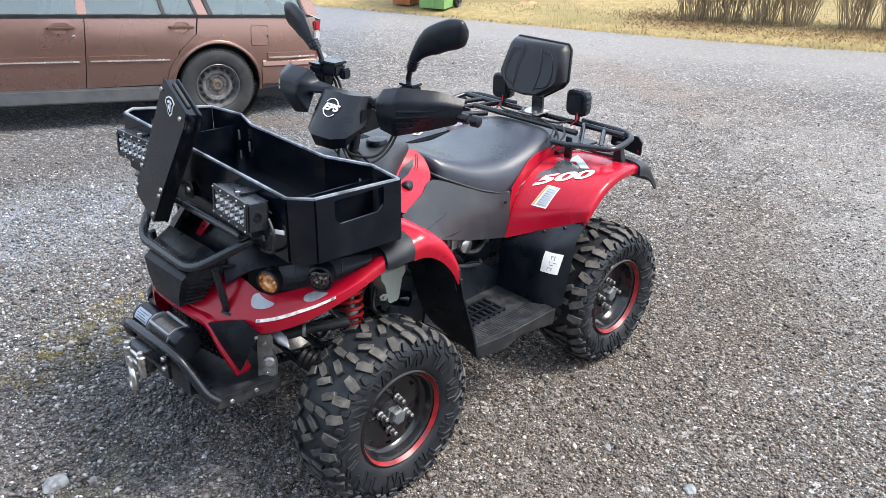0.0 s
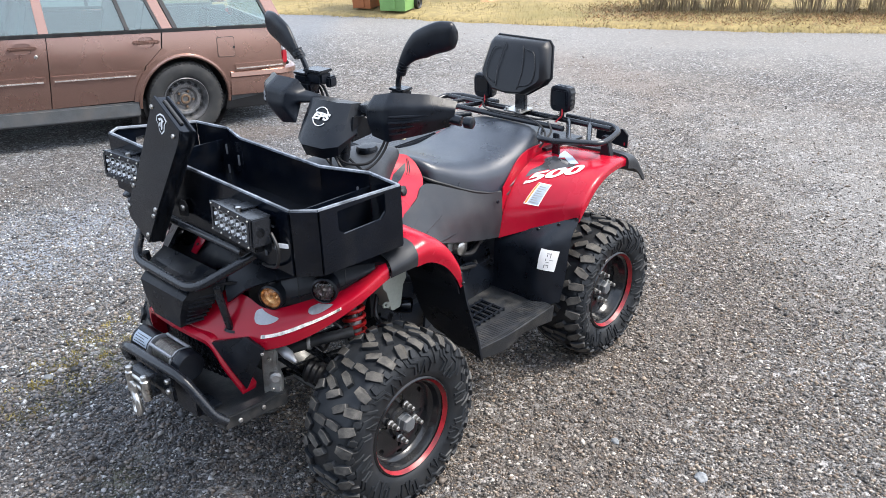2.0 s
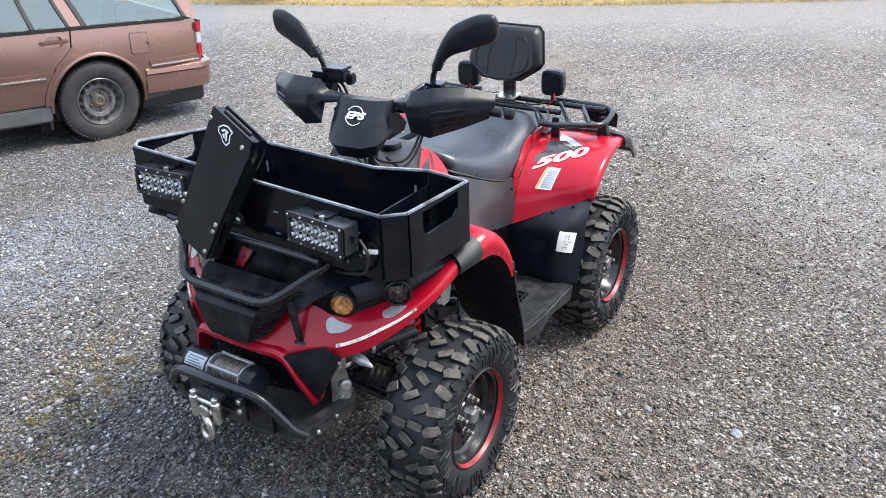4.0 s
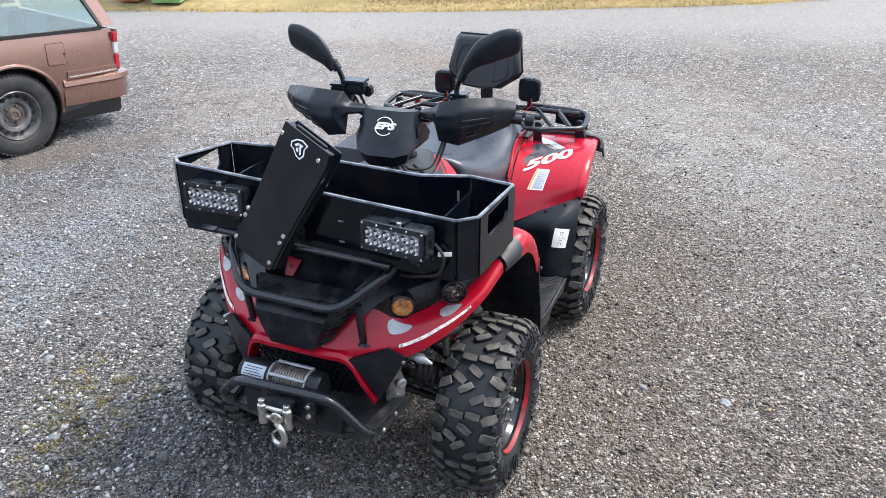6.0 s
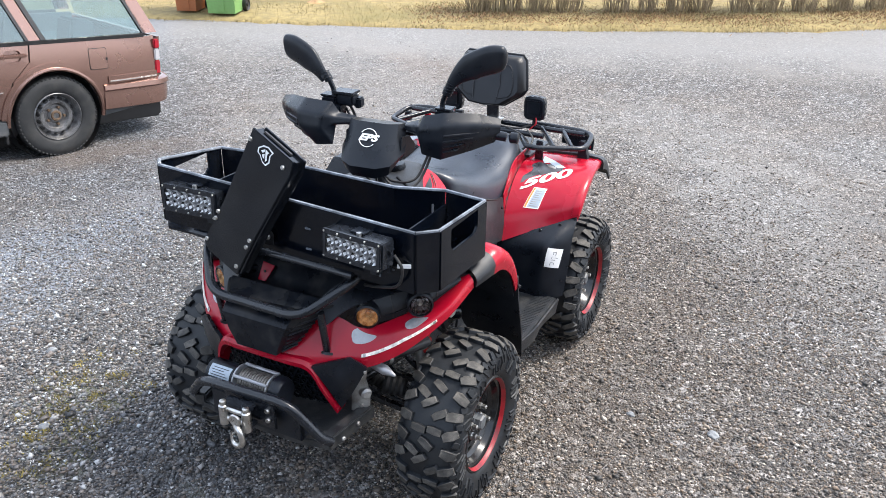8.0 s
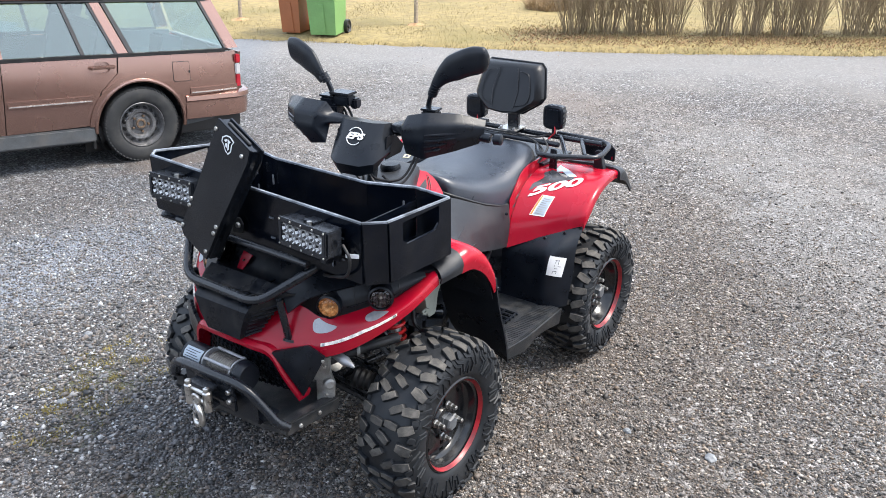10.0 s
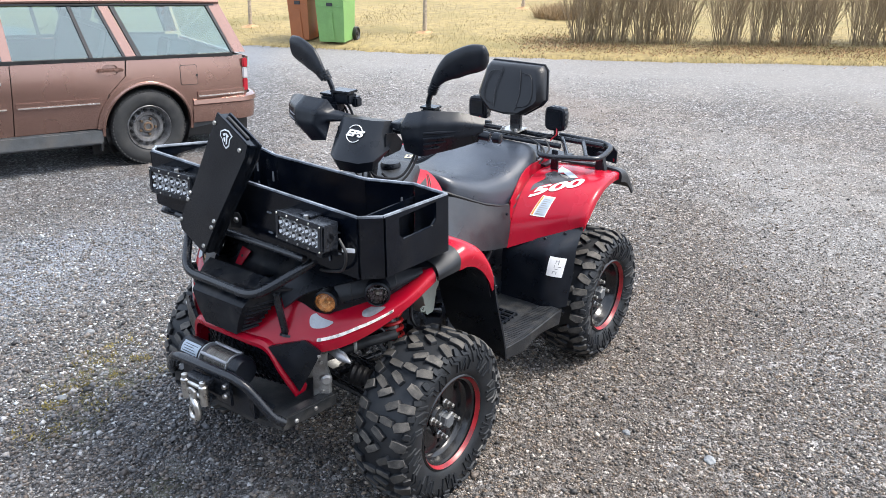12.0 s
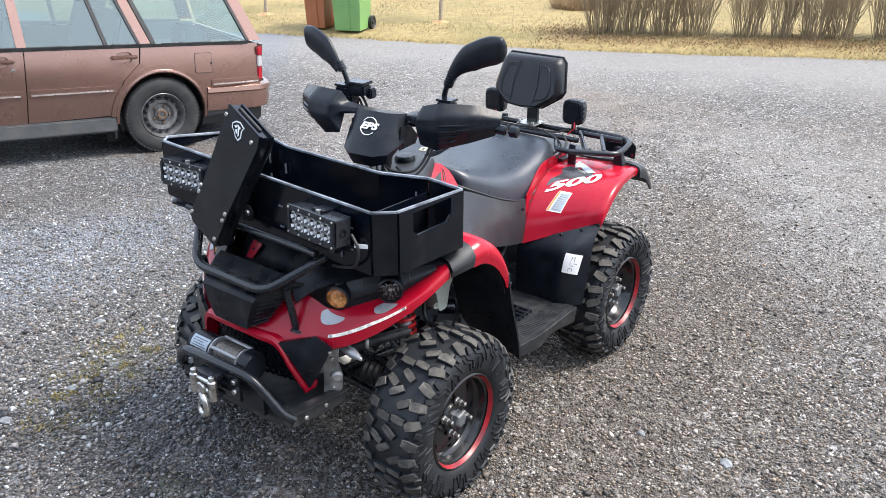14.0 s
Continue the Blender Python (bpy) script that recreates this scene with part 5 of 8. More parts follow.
part("hood", sheet(surface([[(1.085, -0.13, 0.850), (1.095, 0.0, 0.852), (1.085, 0.13, 0.850)], [(0.99, -0.20, 0.850), (1.0, 0.0, 0.842), (0.99, 0.20, 0.850)], [(0.905, -0.23, 0.838), (0.915, 0, 0.826), (0.905, 0.23, 0.838)], [(0.80, -0.26, 0.930), (0.80, 0, 0.936), (0.80, 0.26, 0.930)], [(0.60, -0.34, 0.935), (0.60, 0, 0.950), (0.60, 0.34, 0.935)]]), 16, 16, 0.008), M["hoodblack"], quad, "dusty black hood under the cargo box")
tongue = frame3((0.917, -0.141, 0.836), (0.12, 1, 0), (-0.66, -0.06, 0.75))
part("hood_tongue", plate([(0.006, 0), (0.040, 0.002), (0.052, 0.062), (-0.004, 0.066)], (), 0.004, tongue, 0.001), M["red"], quad, "small red tongue on the hood")
part("bolt", bolt(tongue @ Vector((0.022, 0.034, 0.004)), tongue.to_3x3() @ Vector((0, 0, 1)), 0.005, 0.003), M["wire"], quad)
# grille mesh
bars = []
for k in range(-9, 10):
    for sl in (0.55, -0.55):
        y0, z0 = k * 0.026 - sl * 0.09, 0.49
        y1, z1 = k * 0.026 + sl * 0.09, 0.67
        def clip(y, z):
            return max(-0.215, min(0.215, y))
        bars.append(tube([(1.060 - abs(y) * 0.14 - (0.66 - z) * 0.15, y, z) for y, z in ((clip(y0 + (y1 - y0) * t, 0), z0 + (z1 - z0) * t) for t in np.linspace(0, 1, 7))], 0.0038, 4))
for k in range(9):
    z = 0.495 + k * 0.020
    bars.append(tube([(1.059 - abs(y) * 0.14 - (0.66 - z) * 0.15, y, z) for y in np.linspace(-0.205, 0.205, 7)], 0.003, 4))
part("grille", join(*bars), M["tube"], quad, "black mesh grille")
part("radiator", block((0.985, 0, 0.58), (0.03, 0.40, 0.20), 0.004), M["wire"], quad)

# middle body: tank cover, side panels, seat
TANK = [(x, hw, z0, z1) for x, hw, z0, z1 in spline([(0.500, 0.285, 0.890, 0.955), (0.420, 0.272, 0.915, 0.992), (0.295, 0.190, 0.940, 1.026), (0.205, 0.124, 0.966, 1.038), (0.150, 0.096, 0.992, 1.040), (0.110, 0.076, 1.008, 1.036), (0.088, 0.052, 1.010, 1.026), (0.080, 0.030, 1.008, 1.016)], 3)]
part("tank_cover", loft([[(x, hw * k * g_, z0 - 0.012 + (z1 - z0 + 0.012) * v) for k, v, g_ in ((1.0, 0.0, -1), (0.985, 0.45, -1), (0.92, 0.80, -1), (0.76, 0.965, -1), (0.40, 1.0, -1), (0.40, 1.0, 1), (0.76, 0.965, 1), (0.92, 0.80, 1), (0.985, 0.45, 1), (1.0, 0.0, 1))] for x, hw, z0, z1 in TANK]), M["grey"], quad, "dark grey tank cover", smooth=50)
part("filler_cap", lathe([(0.040, 0), (0.042, 0.012), (0.036, 0.026), (0.012, 0.028)], 24, pose(0.205, 0.0, 1.032)), M["black"], quad)
for s_ in (1, -1):
    TP = surface([[(0.110, 0.070, 1.016), (0.078, 0.084, 1.004)], [(0.150, 0.088, 0.997), (0.066, 0.118, 0.975)], [(0.205, 0.115, 0.970), (0.085, 0.172, 0.930)], [(0.295, 0.182, 0.944), (0.160, 0.226, 0.908)], [(0.42, 0.265, 0.918), (0.335, 0.303, 0.880)]])
    part("tank_panel", sheet(TP, 24, 10, 0.006, s_), M["red"], quad, "red tank side panel", smooth=25)
    part("vent_insert", patch(TP, [(0.26, 0.50), (0.41, 0.46), (0.56, 0.36), (0.70, 0.20), (0.64, 0.10), (0.50, 0.12), (0.38, 0.26)], 0.0015, s_), M["black"], quad, "dark vent insert")
    for o in (0.0, 0.075):
        part("vent_slit", tube([np.array(TP(u, v + o)) * (1, s_, 1) + (0.0, 0.001 * s_, 0.001) for u, v in ((0.14, 0.66), (0.26, 0.60), (0.40, 0.55), (0.48, 0.50))], [0.0006, 0.0016, 0.0016, 0.0006], 6), M["wire"], quad)
    part("side_panel", sheet(surface([
        [(0.350, 0.302, 0.872), (0.385, 0.370, 0.845), (0.390, 0.410, 0.800)],
        [(0.215, 0.254, 0.898), (0.240, 0.335, 0.835), (0.250, 0.395, 0.775)],
        [(0.100, 0.198, 0.916), (0.090, 0.292, 0.805), (0.080, 0.335, 0.705)],
        [(-0.10, 0.228, 0.834), (-0.10, 0.275, 0.745), (-0.10, 0.295, 0.640)],
        [(-0.288, 0.258, 0.782), (-0.262, 0.278, 0.690), (-0.235, 0.283, 0.605)]]), 24, 14, 0.006, s_), M["grey"], quad, "dark grey plastic side panel")
    for (x0, y0, z0), (x1, y1, z1), r_ in (((0.321, 0.378, 0.824), (0.117, 0.295, 0.822), 0.007), ((0.274, 0.400, 0.786), (0.069, 0.321, 0.739), 0.006), ((0.315, 0.341, 0.854), (0.161, 0.253, 0.887), 0.0025)):
        y0, y1 = y0 + 0.004, y1 + 0.004
        mid_ = ((x0 + x1) / 2, (y0 + y1) / 2 - 0.002, (z0 + z1) / 2)
        part("panel_crease", tube([(x0, y0 * s_, z0), (mid_[0], mid_[1] * s_, mid_[2]), (x1, y1 * s_, z1)], [r_ * 0.7, r_, 0.0015], 8), M["grey"], quad)
    part("bolt", bolt((-0.235, 0.282 * s_, 0.76), (0, s_, 0.1), 0.007), M["black"], quad)

def seat_section(x, hw, zb, zt, crown, nose=0.0):
    ring = []
    for k in range(13):
        a = math.pi * k / 12
        yy = math.cos(a)
        e = 0.38
        ring.append((x, hw * math.copysign(abs(yy) ** e, yy), zb + (zt - zb) * (math.sin(a) ** 0.48) + crown * (1 - yy * yy)))
    return ring


secs = spline([[x, hw, zb, zt] for x, hw, zb, zt in ((0.078, 0.060, 0.945, 0.990), (0.062, 0.130, 0.915, 0.985), (0.035, 0.178, 0.895, 0.976), (-0.02, 0.202, 0.868, 0.958), (-0.08, 0.220, 0.838, 0.936), (-0.16, 0.238, 0.805, 0.915), (-0.28, 0.253, 0.772, 0.905), (-0.40, 0.252, 0.800, 0.918), (-0.52, 0.235, 0.848, 0.940), (-0.62, 0.200, 0.880, 0.948), (-0.665, 0.150, 0.895, 0.940), (-0.68, 0.09, 0.905, 0.93))], 4)
seat = part("seat", loft([seat_section(x, hw, zb, zt, 0.012) for x, hw, zb, zt in secs], closed=True), M["vinyl"], quad, "black vinyl two-seat saddle", smooth=60)
for s_ in (1, -1):
    part("seat_piping", tube([(x, (hw + 0.003) * s_, zb + 0.010) for x, hw, zb, zt in secs[3:-3]], 0.0065, 6), M["wire"], seat, "dark seam under the cushion")
    part("panel_lip", tube([(x, (hw + 0.007) * s_, zb - 0.012) for x, hw, zb, zt in secs[3:30]], 0.006, 8), M["grey"], quad, "rolled panel edge under the seat")

# rear body
def rear_fender(s_):
    f = surface([
        [(-0.232, 0.288, 0.602), (-0.305, 0.43, 0.663), (-0.350, 0.53, 0.705), (-0.375, 0.578, 0.722), (-0.378, 0.582, 0.700)],
        [(-0.290, 0.275, 0.720), (-0.345, 0.42, 0.750), (-0.375, 0.53, 0.772), (-0.400, 0.584, 0.776), (-0.415, 0.588, 0.748)],
        [(-0.390, 0.265, 0.822), (-0.430, 0.41, 0.828), (-0.455, 0.53, 0.836), (-0.475, 0.582, 0.834), (-0.490, 0.586, 0.806)],
        [(-0.520, 0.255, 0.868), (-0.550, 0.41, 0.868), (-0.565, 0.53, 0.872), (-0.575, 0.576, 0.864), (-0.585, 0.578, 0.836)],
        [(-0.660, 0.250, 0.870), (-0.670, 0.41, 0.875), (-0.675, 0.52, 0.876), (-0.680, 0.565, 0.868), (-0.685, 0.567, 0.838)],
        [(-0.760, 0.250, 0.858), (-0.760, 0.41, 0.866), (-0.760, 0.51, 0.866), (-0.760, 0.555, 0.858), (-0.760, 0.557, 0.828)]])
    return f


RF = rear_fender(1)
for s_ in (1, -1):
    part("rear_fender", sheet(RF, 30, 24, 0.006, s_, -1.0), M["red"], quad, "glossy red rear fender")
    part("fender_flare", sheet(lambda u, v: np.array(RF(0.03 + 0.965 * u, 0.60 + 0.395 * v)) + np.array((0.0015, 0.0030, 0.0036)), 30, 12, 0.005, s_, -1.0), M["red"], quad, "raised red outer edge of the rear fender")
    part("fender_tail", sheet(surface([[(-0.755, 0.26, 0.862), (-0.755, 0.42, 0.870), (-0.755, 0.52, 0.870), (-0.755, 0.562, 0.860), (-0.755, 0.566, 0.822)], [(-0.83, 0.26, 0.842), (-0.83, 0.42, 0.850), (-0.83, 0.52, 0.850), (-0.83, 0.560, 0.838), (-0.83, 0.564, 0.795)], [(-0.90, 0.28, 0.745), (-0.905, 0.42, 0.750), (-0.91, 0.52, 0.750), (-0.91, 0.558, 0.742), (-0.905, 0.562, 0.722)]]), 12, 16, 0.008, s_), M["grey"], quad, "black rear fender extension")
    part("fender_inner", sheet(surface([[(-0.29, 0.262, 0.80), (-0.25, 0.27, 0.62)], [(-0.45, 0.24, 0.90), (-0.42, 0.26, 0.70)], [(-0.70, 0.22, 0.90), (-0.70, 0.24, 0.70)]]), 10, 6, 0.006, s_), M["red"], quad)
    # printed marks on the fender
    NUM = [(0.340, 0.063), (0.493, 0.417), (0.615, 0.400), (0.436, 0.096)]
    LAB = [(0.215, 0.120), (0.183, 0.234), (0.354, 0.274), (0.368, 0.169)]
    part("decal", patch(RF, [(0.400, 0.055), (0.456, 0.055), (0.615, 0.075), (0.666, 0.105), (0.640, 0.16), (0.640, 0.30), (0.560, 0.32), (0.500, 0.20)], 0.0012, s_), M["smoke"], quad, "smoke-grey fender decal")
    part("decal_stroke", patch(RF, [(0.641, 0.144), (0.700, 0.115), (0.791, 0.099), (0.700, 0.210), (0.604, 0.330), (0.585, 0.272), (0.661, 0.175)], 0.0022, s_), M["lblue"], quad)
    part("decal_stroke", patch(RF, [(0.590, 0.200), (0.630, 0.165), (0.600, 0.250), (0.570, 0.260)], 0.0022, s_), M["cast"], quad)
    bm = text_mesh("500", 0.1, 0.0, 0.0, 0.035)
    bmesh.ops.subdivide_edges(bm, edges=[e for e in bm.edges if e.calc_length() > 0.02], cuts=2)
    xs, ys, g_ = [v.co.x for v in bm.verts], [v.co.y for v in bm.verts], corners4(NUM)
    for v in bm.verts:
        a, b = (v.co.x - min(xs)) / (max(xs) - min(xs)), (v.co.y - min(ys)) / (max(ys) - min(ys))
        q = np.array(RF(*g_(a if s_ > 0 else 1 - a, b))) + np.array((0.45, 0.3, 0.85)) * 0.003
        v.co = Vector((q[0], q[1] * s_, q[2]))
    part("model_number", bm, M["white"], quad, "white model number 500 on the fender", smooth=0)
    part("warning_label", film(RF, LAB, 0.0012, s_), M["paper"], quad, "white and orange warning label")
    part("label_print", film(RF, LAB, 0.0019, s_, (0.22, 0.94, 0.05, 0.95)), M["lblue"], quad)
    part("label_print", film(RF, LAB, 0.0019, s_, (0.03, 0.15, 0.03, 0.97)), M["orange"], quad)
    for k in range(8):
        part("print_bar", film(RF, LAB, 0.0026, s_, (0.30, 0.86 - 0.1 * (k % 3), 0.10 + 0.10 * k, 0.135 + 0.10 * k), 3), M["cast"], quad)
    # footwell back panel
    PAN = surface([[(-0.245, 0.262, 0.598), (-0.300, 0.42, 0.662), (-0.340, 0.515, 0.700), (-0.395, 0.582, 0.728)], [(-0.230, 0.266, 0.55), (-0.236, 0.42, 0.60), (-0.238, 0.505, 0.625), (-0.325, 0.584, 0.645)], [(-0.222, 0.270, 0.46), (-0.218, 0.42, 0.48), (-0.216, 0.500, 0.50), (-0.298, 0.584, 0.515)], [(-0.205, 0.275, 0.345), (-0.208, 0.42, 0.348), (-0.208, 0.490, 0.36), (-0.265, 0.580, 0.385)]])
    part("footwell_panel", sheet(PAN, 16, 16, 0.008, s_), M["black"], quad, "black footwell back panel")
    for v in (0.05, 0.40, 0.70, 0.96):
        q = PAN(0.045, v)
        part("bolt", bolt((q[0] + 0.003, q[1] * s_, q[2]), (0.9, 0.3 * s_, 0.2), 0.0075), M["tube"], quad)
    # footrest
    part("footrest", bev(plate([(0.235, 0.30), (0.215, 0.545), (0.07, 0.562), (-0.235, 0.562), (-0.235, 0.27), (0.10, 0.27)], (), 0.022, pose(0, 0, 0.362)) if s_ > 0 else plate([(0.235, -0.30), (0.215, -0.545), (0.07, -0.562), (-0.235, -0.562), (-0.235, -0.27), (0.10, -0.27)], (), 0.022, pose(0, 0, 0.362)), 0.004), M["dust"], quad, "dusty black plastic footrest")
    part("footrest_skirt", sheet(surface([[(0.222, 0.545, 0.380), (0.222, 0.542, 0.335)], [(0.07, 0.565, 0.380), (0.07, 0.560, 0.318)], [(-0.05, 0.566, 0.380), (-0.05, 0.556, 0.335)], [(-0.238, 0.565, 0.380), (-0.245, 0.552, 0.302)]]), 14, 4, 0.008, s_), M["dust"], quad)
    for k in range(9):
        part("tread_rib", block((0.17 - 0.03 * k, 0.385 * s_, 0.389), (0.012, 0.13, 0.012), 0.003), M["black"], quad)
    for k in range(3):
        part("tread_rib", block((0.05, (0.33 + 0.055 * k) * s_, 0.391), (0.26, 0.010, 0.010), 0.003), M["black"], quad)
    for i in range(30):
        part("grip_bar", block((-0.225 + 0.0135 * i, 0.508 * s_, 0.3842), (0.006, 0.075, 0.002), 0.0005), M["dust"], quad)
    part("heel_guard", sheet(surface([[(0.24, 0.30, 0.38), (0.23, 0.30, 0.44)], [(0.10, 0.285, 0.38), (0.08, 0.285, 0.53)], [(-0.05, 0.278, 0.38), (-0.07, 0.278, 0.545)], [(-0.22, 0.275, 0.38), (-0.22, 0.275, 0.44)]]), 14, 6, 0.010, s_), M["black"], quad)

# hand-written sticker on the footwell panel; its writing cannot be read
STICK = [(0.583, 0.652), (0.649, 0.865), (0.442, 0.899), (0.357, 0.672)]
stick = part("sticker", film(PAN, STICK, 0.0016), M["paper"], quad, "white paper sticker with pen marks")
for bx in ((0.60, 0.66, 0.62, 0.86), (0.42, 0.60, 0.80, 0.84), (0.44, 0.49, 0.66, 0.80), (0.62, 0.80, 0.50, 0.54), (0.40, 0.44, 0.46, 0.58), (0.44, 0.64, 0.38, 0.42), (0.40, 0.62, 0.24, 0.28), (0.58, 0.63, 0.14, 0.24), (0.36, 0.41, 0.12, 0.26)):
    a0, a1, b0, b1 = bx
    if a1 - a0 < b1 - b0:
        a0, a1 = (a0 + a1) / 2 - 0.014, (a0 + a1) / 2 + 0.014
    else:
        b0, b1 = (b0 + b1) / 2 - 0.012, (b0 + b1) / 2 + 0.012
    part("pen_stroke", film(PAN, STICK, 0.0024, 1, (a0, a1, b0, b1), 2), M["ink"], stick)

# dark cover with a small label on the far flank
cover = part("tool_cover", bev(taper((-0.52, -0.05, -0.56, -0.22), (-0.44, -0.10, -0.50, -0.24), 0.78, 0.905, 0.012), 0.006), M["black"], quad, "black cover beside the seat")
part("small_label", block((-0.290, -0.301, 0.9065), (0.05, 0.032, 0.0012), 0, (0, 0, 25)), mat("pale_print", (0.50, 0.46, 0.30), 0.5), cover, "small pale and black label")
part("label_bar", block((-0.290, -0.301, 0.9075), (0.030, 0.012, 0.0012), 0, (0, 0, 25)), M["ink"], cover)
# rear rack
def loop(s_):
    return rounded([(-0.640, 0.20 * s_, 0.955), (-0.525, 0.27 * s_, 0.955), (-0.530, 0.32 * s_, 0.952), (-0.640, 0.500 * s_, 0.945), (-0.70, 0.505 * s_, 0.948), (-0.80, 0.495 * s_, 0.962), (-0.835, 0.43 * s_, 0.965), (-0.84, 0.20 * s_, 0.966)], 0.035)


rack = part("rear_rack", tube([(-0.660, -0.30, 0.968), (-0.660, 0.30, 0.968)], 0.0125, 10), M["tube"], quad, "black tubular rear rack")
part("rack_tube", tube([(-0.785, -0.46, 0.966), (-0.785, 0.46, 0.966)], 0.0125, 10), M["tube"], rack)
for s_ in (1, -1):
    part("rack_tube", tube(loop(s_), 0.0125, 10), M["tube"], rack)
    part("rack_tube", tube([(-0.575, 0.385 * s_, 0.952), (-0.785, 0.245 * s_, 0.967)], 0.011, 10), M["tube"], rack)
    part("rack_tube", tube([(-0.62, 0.455 * s_, 0.950), (-0.795, 0.350 * s_, 0.967)], 0.011, 10), M["tube"], rack)
    part("rack_leg", bev(plate([(0, 0), (0.045, 0), (0.036, 0.10), (0.006, 0.10)], (), 0.012, frame3((-0.615, 0.285 * s_, 0.862), (0.2, 0.98 * s_, 0), (0, 0, 1))), 0.002), M["tube"], rack)
    part("rack_leg", bev(plate([(0, 0), (0.055, 0), (0.03, 0.09), (0.004, 0.09)], (), 0.03, frame3((-0.75, 0.455 * s_, 0.862), (0.1, 0.98 * s_, 0), (0, 0, 1))), 0.003), M["black"], rack)
part("rear_deck", sheet(surface([[(-0.60, -0.26, 0.876), (-0.60, 0, 0.885), (-0.60, 0.26, 0.876)], [(-0.88, -0.26, 0.862), (-0.88, 0, 0.87), (-0.88, 0.26, 0.862)]]), 6, 8, 0.01), M["black"], quad)
holder = part("plate_holder", bev(plate([(0.0, 0.015), (0.165, 0.0), (0.165, 0.060), (0.140, 0.082), (0.0, 0.070)], (), 0.010, frame3((-0.925, 0.308, 0.850), (0.05, 1, 0), (-0.05, 0, 1))), 0.002), M["black"], quad, "black plate holder behind the rack")
for y in (0.335, 0.445):
    part("bolt", bolt((-0.930, y, 0.912), (1, 0, 0.1), 0.006, 0.014), M["steel"], holder)
part("tail_lamp", bev(block((-0.918, 0.460, 0.868), (0.024, 0.022, 0.030)), 0.008), M["lampred"], quad, "small orange rear marker lamp")
part("tail_lamp", bev(block((-0.895, -0.43, 0.90), (0.03, 0.03, 0.05)), 0.006), M["lampred"], quad, "small red rear lamp")
# backrest
def cushion(scale, x):
    o = [(-0.132, 1.300), (0.132, 1.300), (0.150, 1.280), (0.172, 1.160), (0.158, 1.138), (0.085, 1.090), (0.0, 1.084), (-0.085, 1.090), (-0.158, 1.138), (-0.172, 1.160), (-0.150, 1.280)]
    out = []
    for y, z in o:
        y, z = y * scale * 1.055, 1.186 + (z - 1.19) * scale * 1.05
        out.append((x - (z - 1.19) * 0.36 - 0.6 * y * y, y - 0.004, z))
    return out


back = part("backrest", bev(loft([cushion(0.86, -0.675), cushion(0.97, -0.692), cushion(1.0, -0.715), cushion(0.99, -0.745), cushion(0.90, -0.765)]), 0.006, 2, 20), M["padvinyl"], quad, "padded black backrest with stitched seams")
for y in (-0.065, 0.065):
    part("seam", tube([(-0.678 - (z - 1.19) * 0.36 - 0.6 * yy * yy + 0.002, yy - 0.004, z) for z, yy in ((1.285, y * 0.72), (1.24, y * 0.9), (1.18, y * 1.05), (1.12, y * 0.95), (1.105, y * 0.9))], 0.0022, 6), M["grey"], back)
def wing(y0, y1, z0, z1, s_):
    """Stitched outline of a side panel on the pad."""
    o = rounded([(y0, z1, 0), (y1 * 0.84, z1 - 0.006, 0), (y1, (z0 + z1) / 2 - 0.01, 0), (y1 * 0.95, z0 + 0.014, 0), (y0, z0, 0)], 0.03, 5)
    return tube([(-0.672 - (z - 1.19) * 0.36 - 0.6 * y * y, y * s_ - 0.004, z) for y, z, _ in o], 0.0018, 6)


for s_ in (1, -1):
    part("seam", wing(0.062, 0.132, 1.118, 1.272, s_), M["padvinyl"], back)
part("piping", tube([(x + 0.004, y * 1.012, 1.19 + (z - 1.19) * 1.012) for x, y, z in cushion(1.0, -0.735)], 0.005, 8, closed=True), M["padvinyl"], back)
part("post", bev(block((-0.765, -0.004, 1.035), (0.022, 0.058, 0.16)), 0.003), M["tube"], back)
part("foot_plate", block((-0.745, -0.004, 0.984), (0.10, 0.10, 0.008), 0.002), M["steel"], back)
for y in (-0.04, 0.032):
    part("clamp_bolt", bolt((-0.705, y, 0.988), (0, 0, 1), 0.008, 0.012), M["steel"], back)
# work lamps on the rack
for y, x in ((0.206, -0.790), (-0.222, -0.775)):
    m = pose(x, y, 1.060, 0, 0, 4) @ Matrix.Diagonal((1.15, 1.15, 1.15, 1))
    def ring_(x_, half_w, half_h, ripple):
        out = []
        for k in range(64):
            t = k * math.tau / 64
            cy, cz = math.cos(t), math.sin(t)
            e = 1.0 / (abs(cy) ** 4.5 + abs(cz) ** 4.5) ** (1 / 4.5)
            r_ = e + (ripple if k % 4 < 2 else -ripple)
            out.append((x_, cy * r_ * half_w, cz * r_ * half_h))
        return out
    w_ = part("work_lamp", loft([ring_(-0.026, 0.036, 0.040, 0), ring_(-0.020, 0.043, 0.047, 0.02), ring_(-0.002, 0.045, 0.049, 0.035), ring_(0.012, 0.046, 0.050, 0.035), ring_(0.018, 0.045, 0.049, 0.0), ring_(0.024, 0.038, 0.042, 0.0)]), M["black"], quad, "small square black work lamp facing rearwards", m=m, smooth=30)
    part("flange", bev(block((0.022, 0, 0), (0.010, 0.070, 0.076)), 0.004, 2), M["black"], w_)
    part("cover", bev(block((0.024, 0, 0.004), (0.010, 0.062, 0.062)), 0.004), M["gloss"], w_)
    part("stem", tube([(0.0, 0, -0.045), (0.005, 0, -0.082)], 0.010, 8), M["black"], w_)
    part("red_wire", tube(spline([(0.02, 0.01, -0.03), (0.03, 0.015, -0.06), (0.022, 0.0, -0.075), (0.03, -0.012, -0.09)], 5), 0.003, 6), M["redwire"], w_)
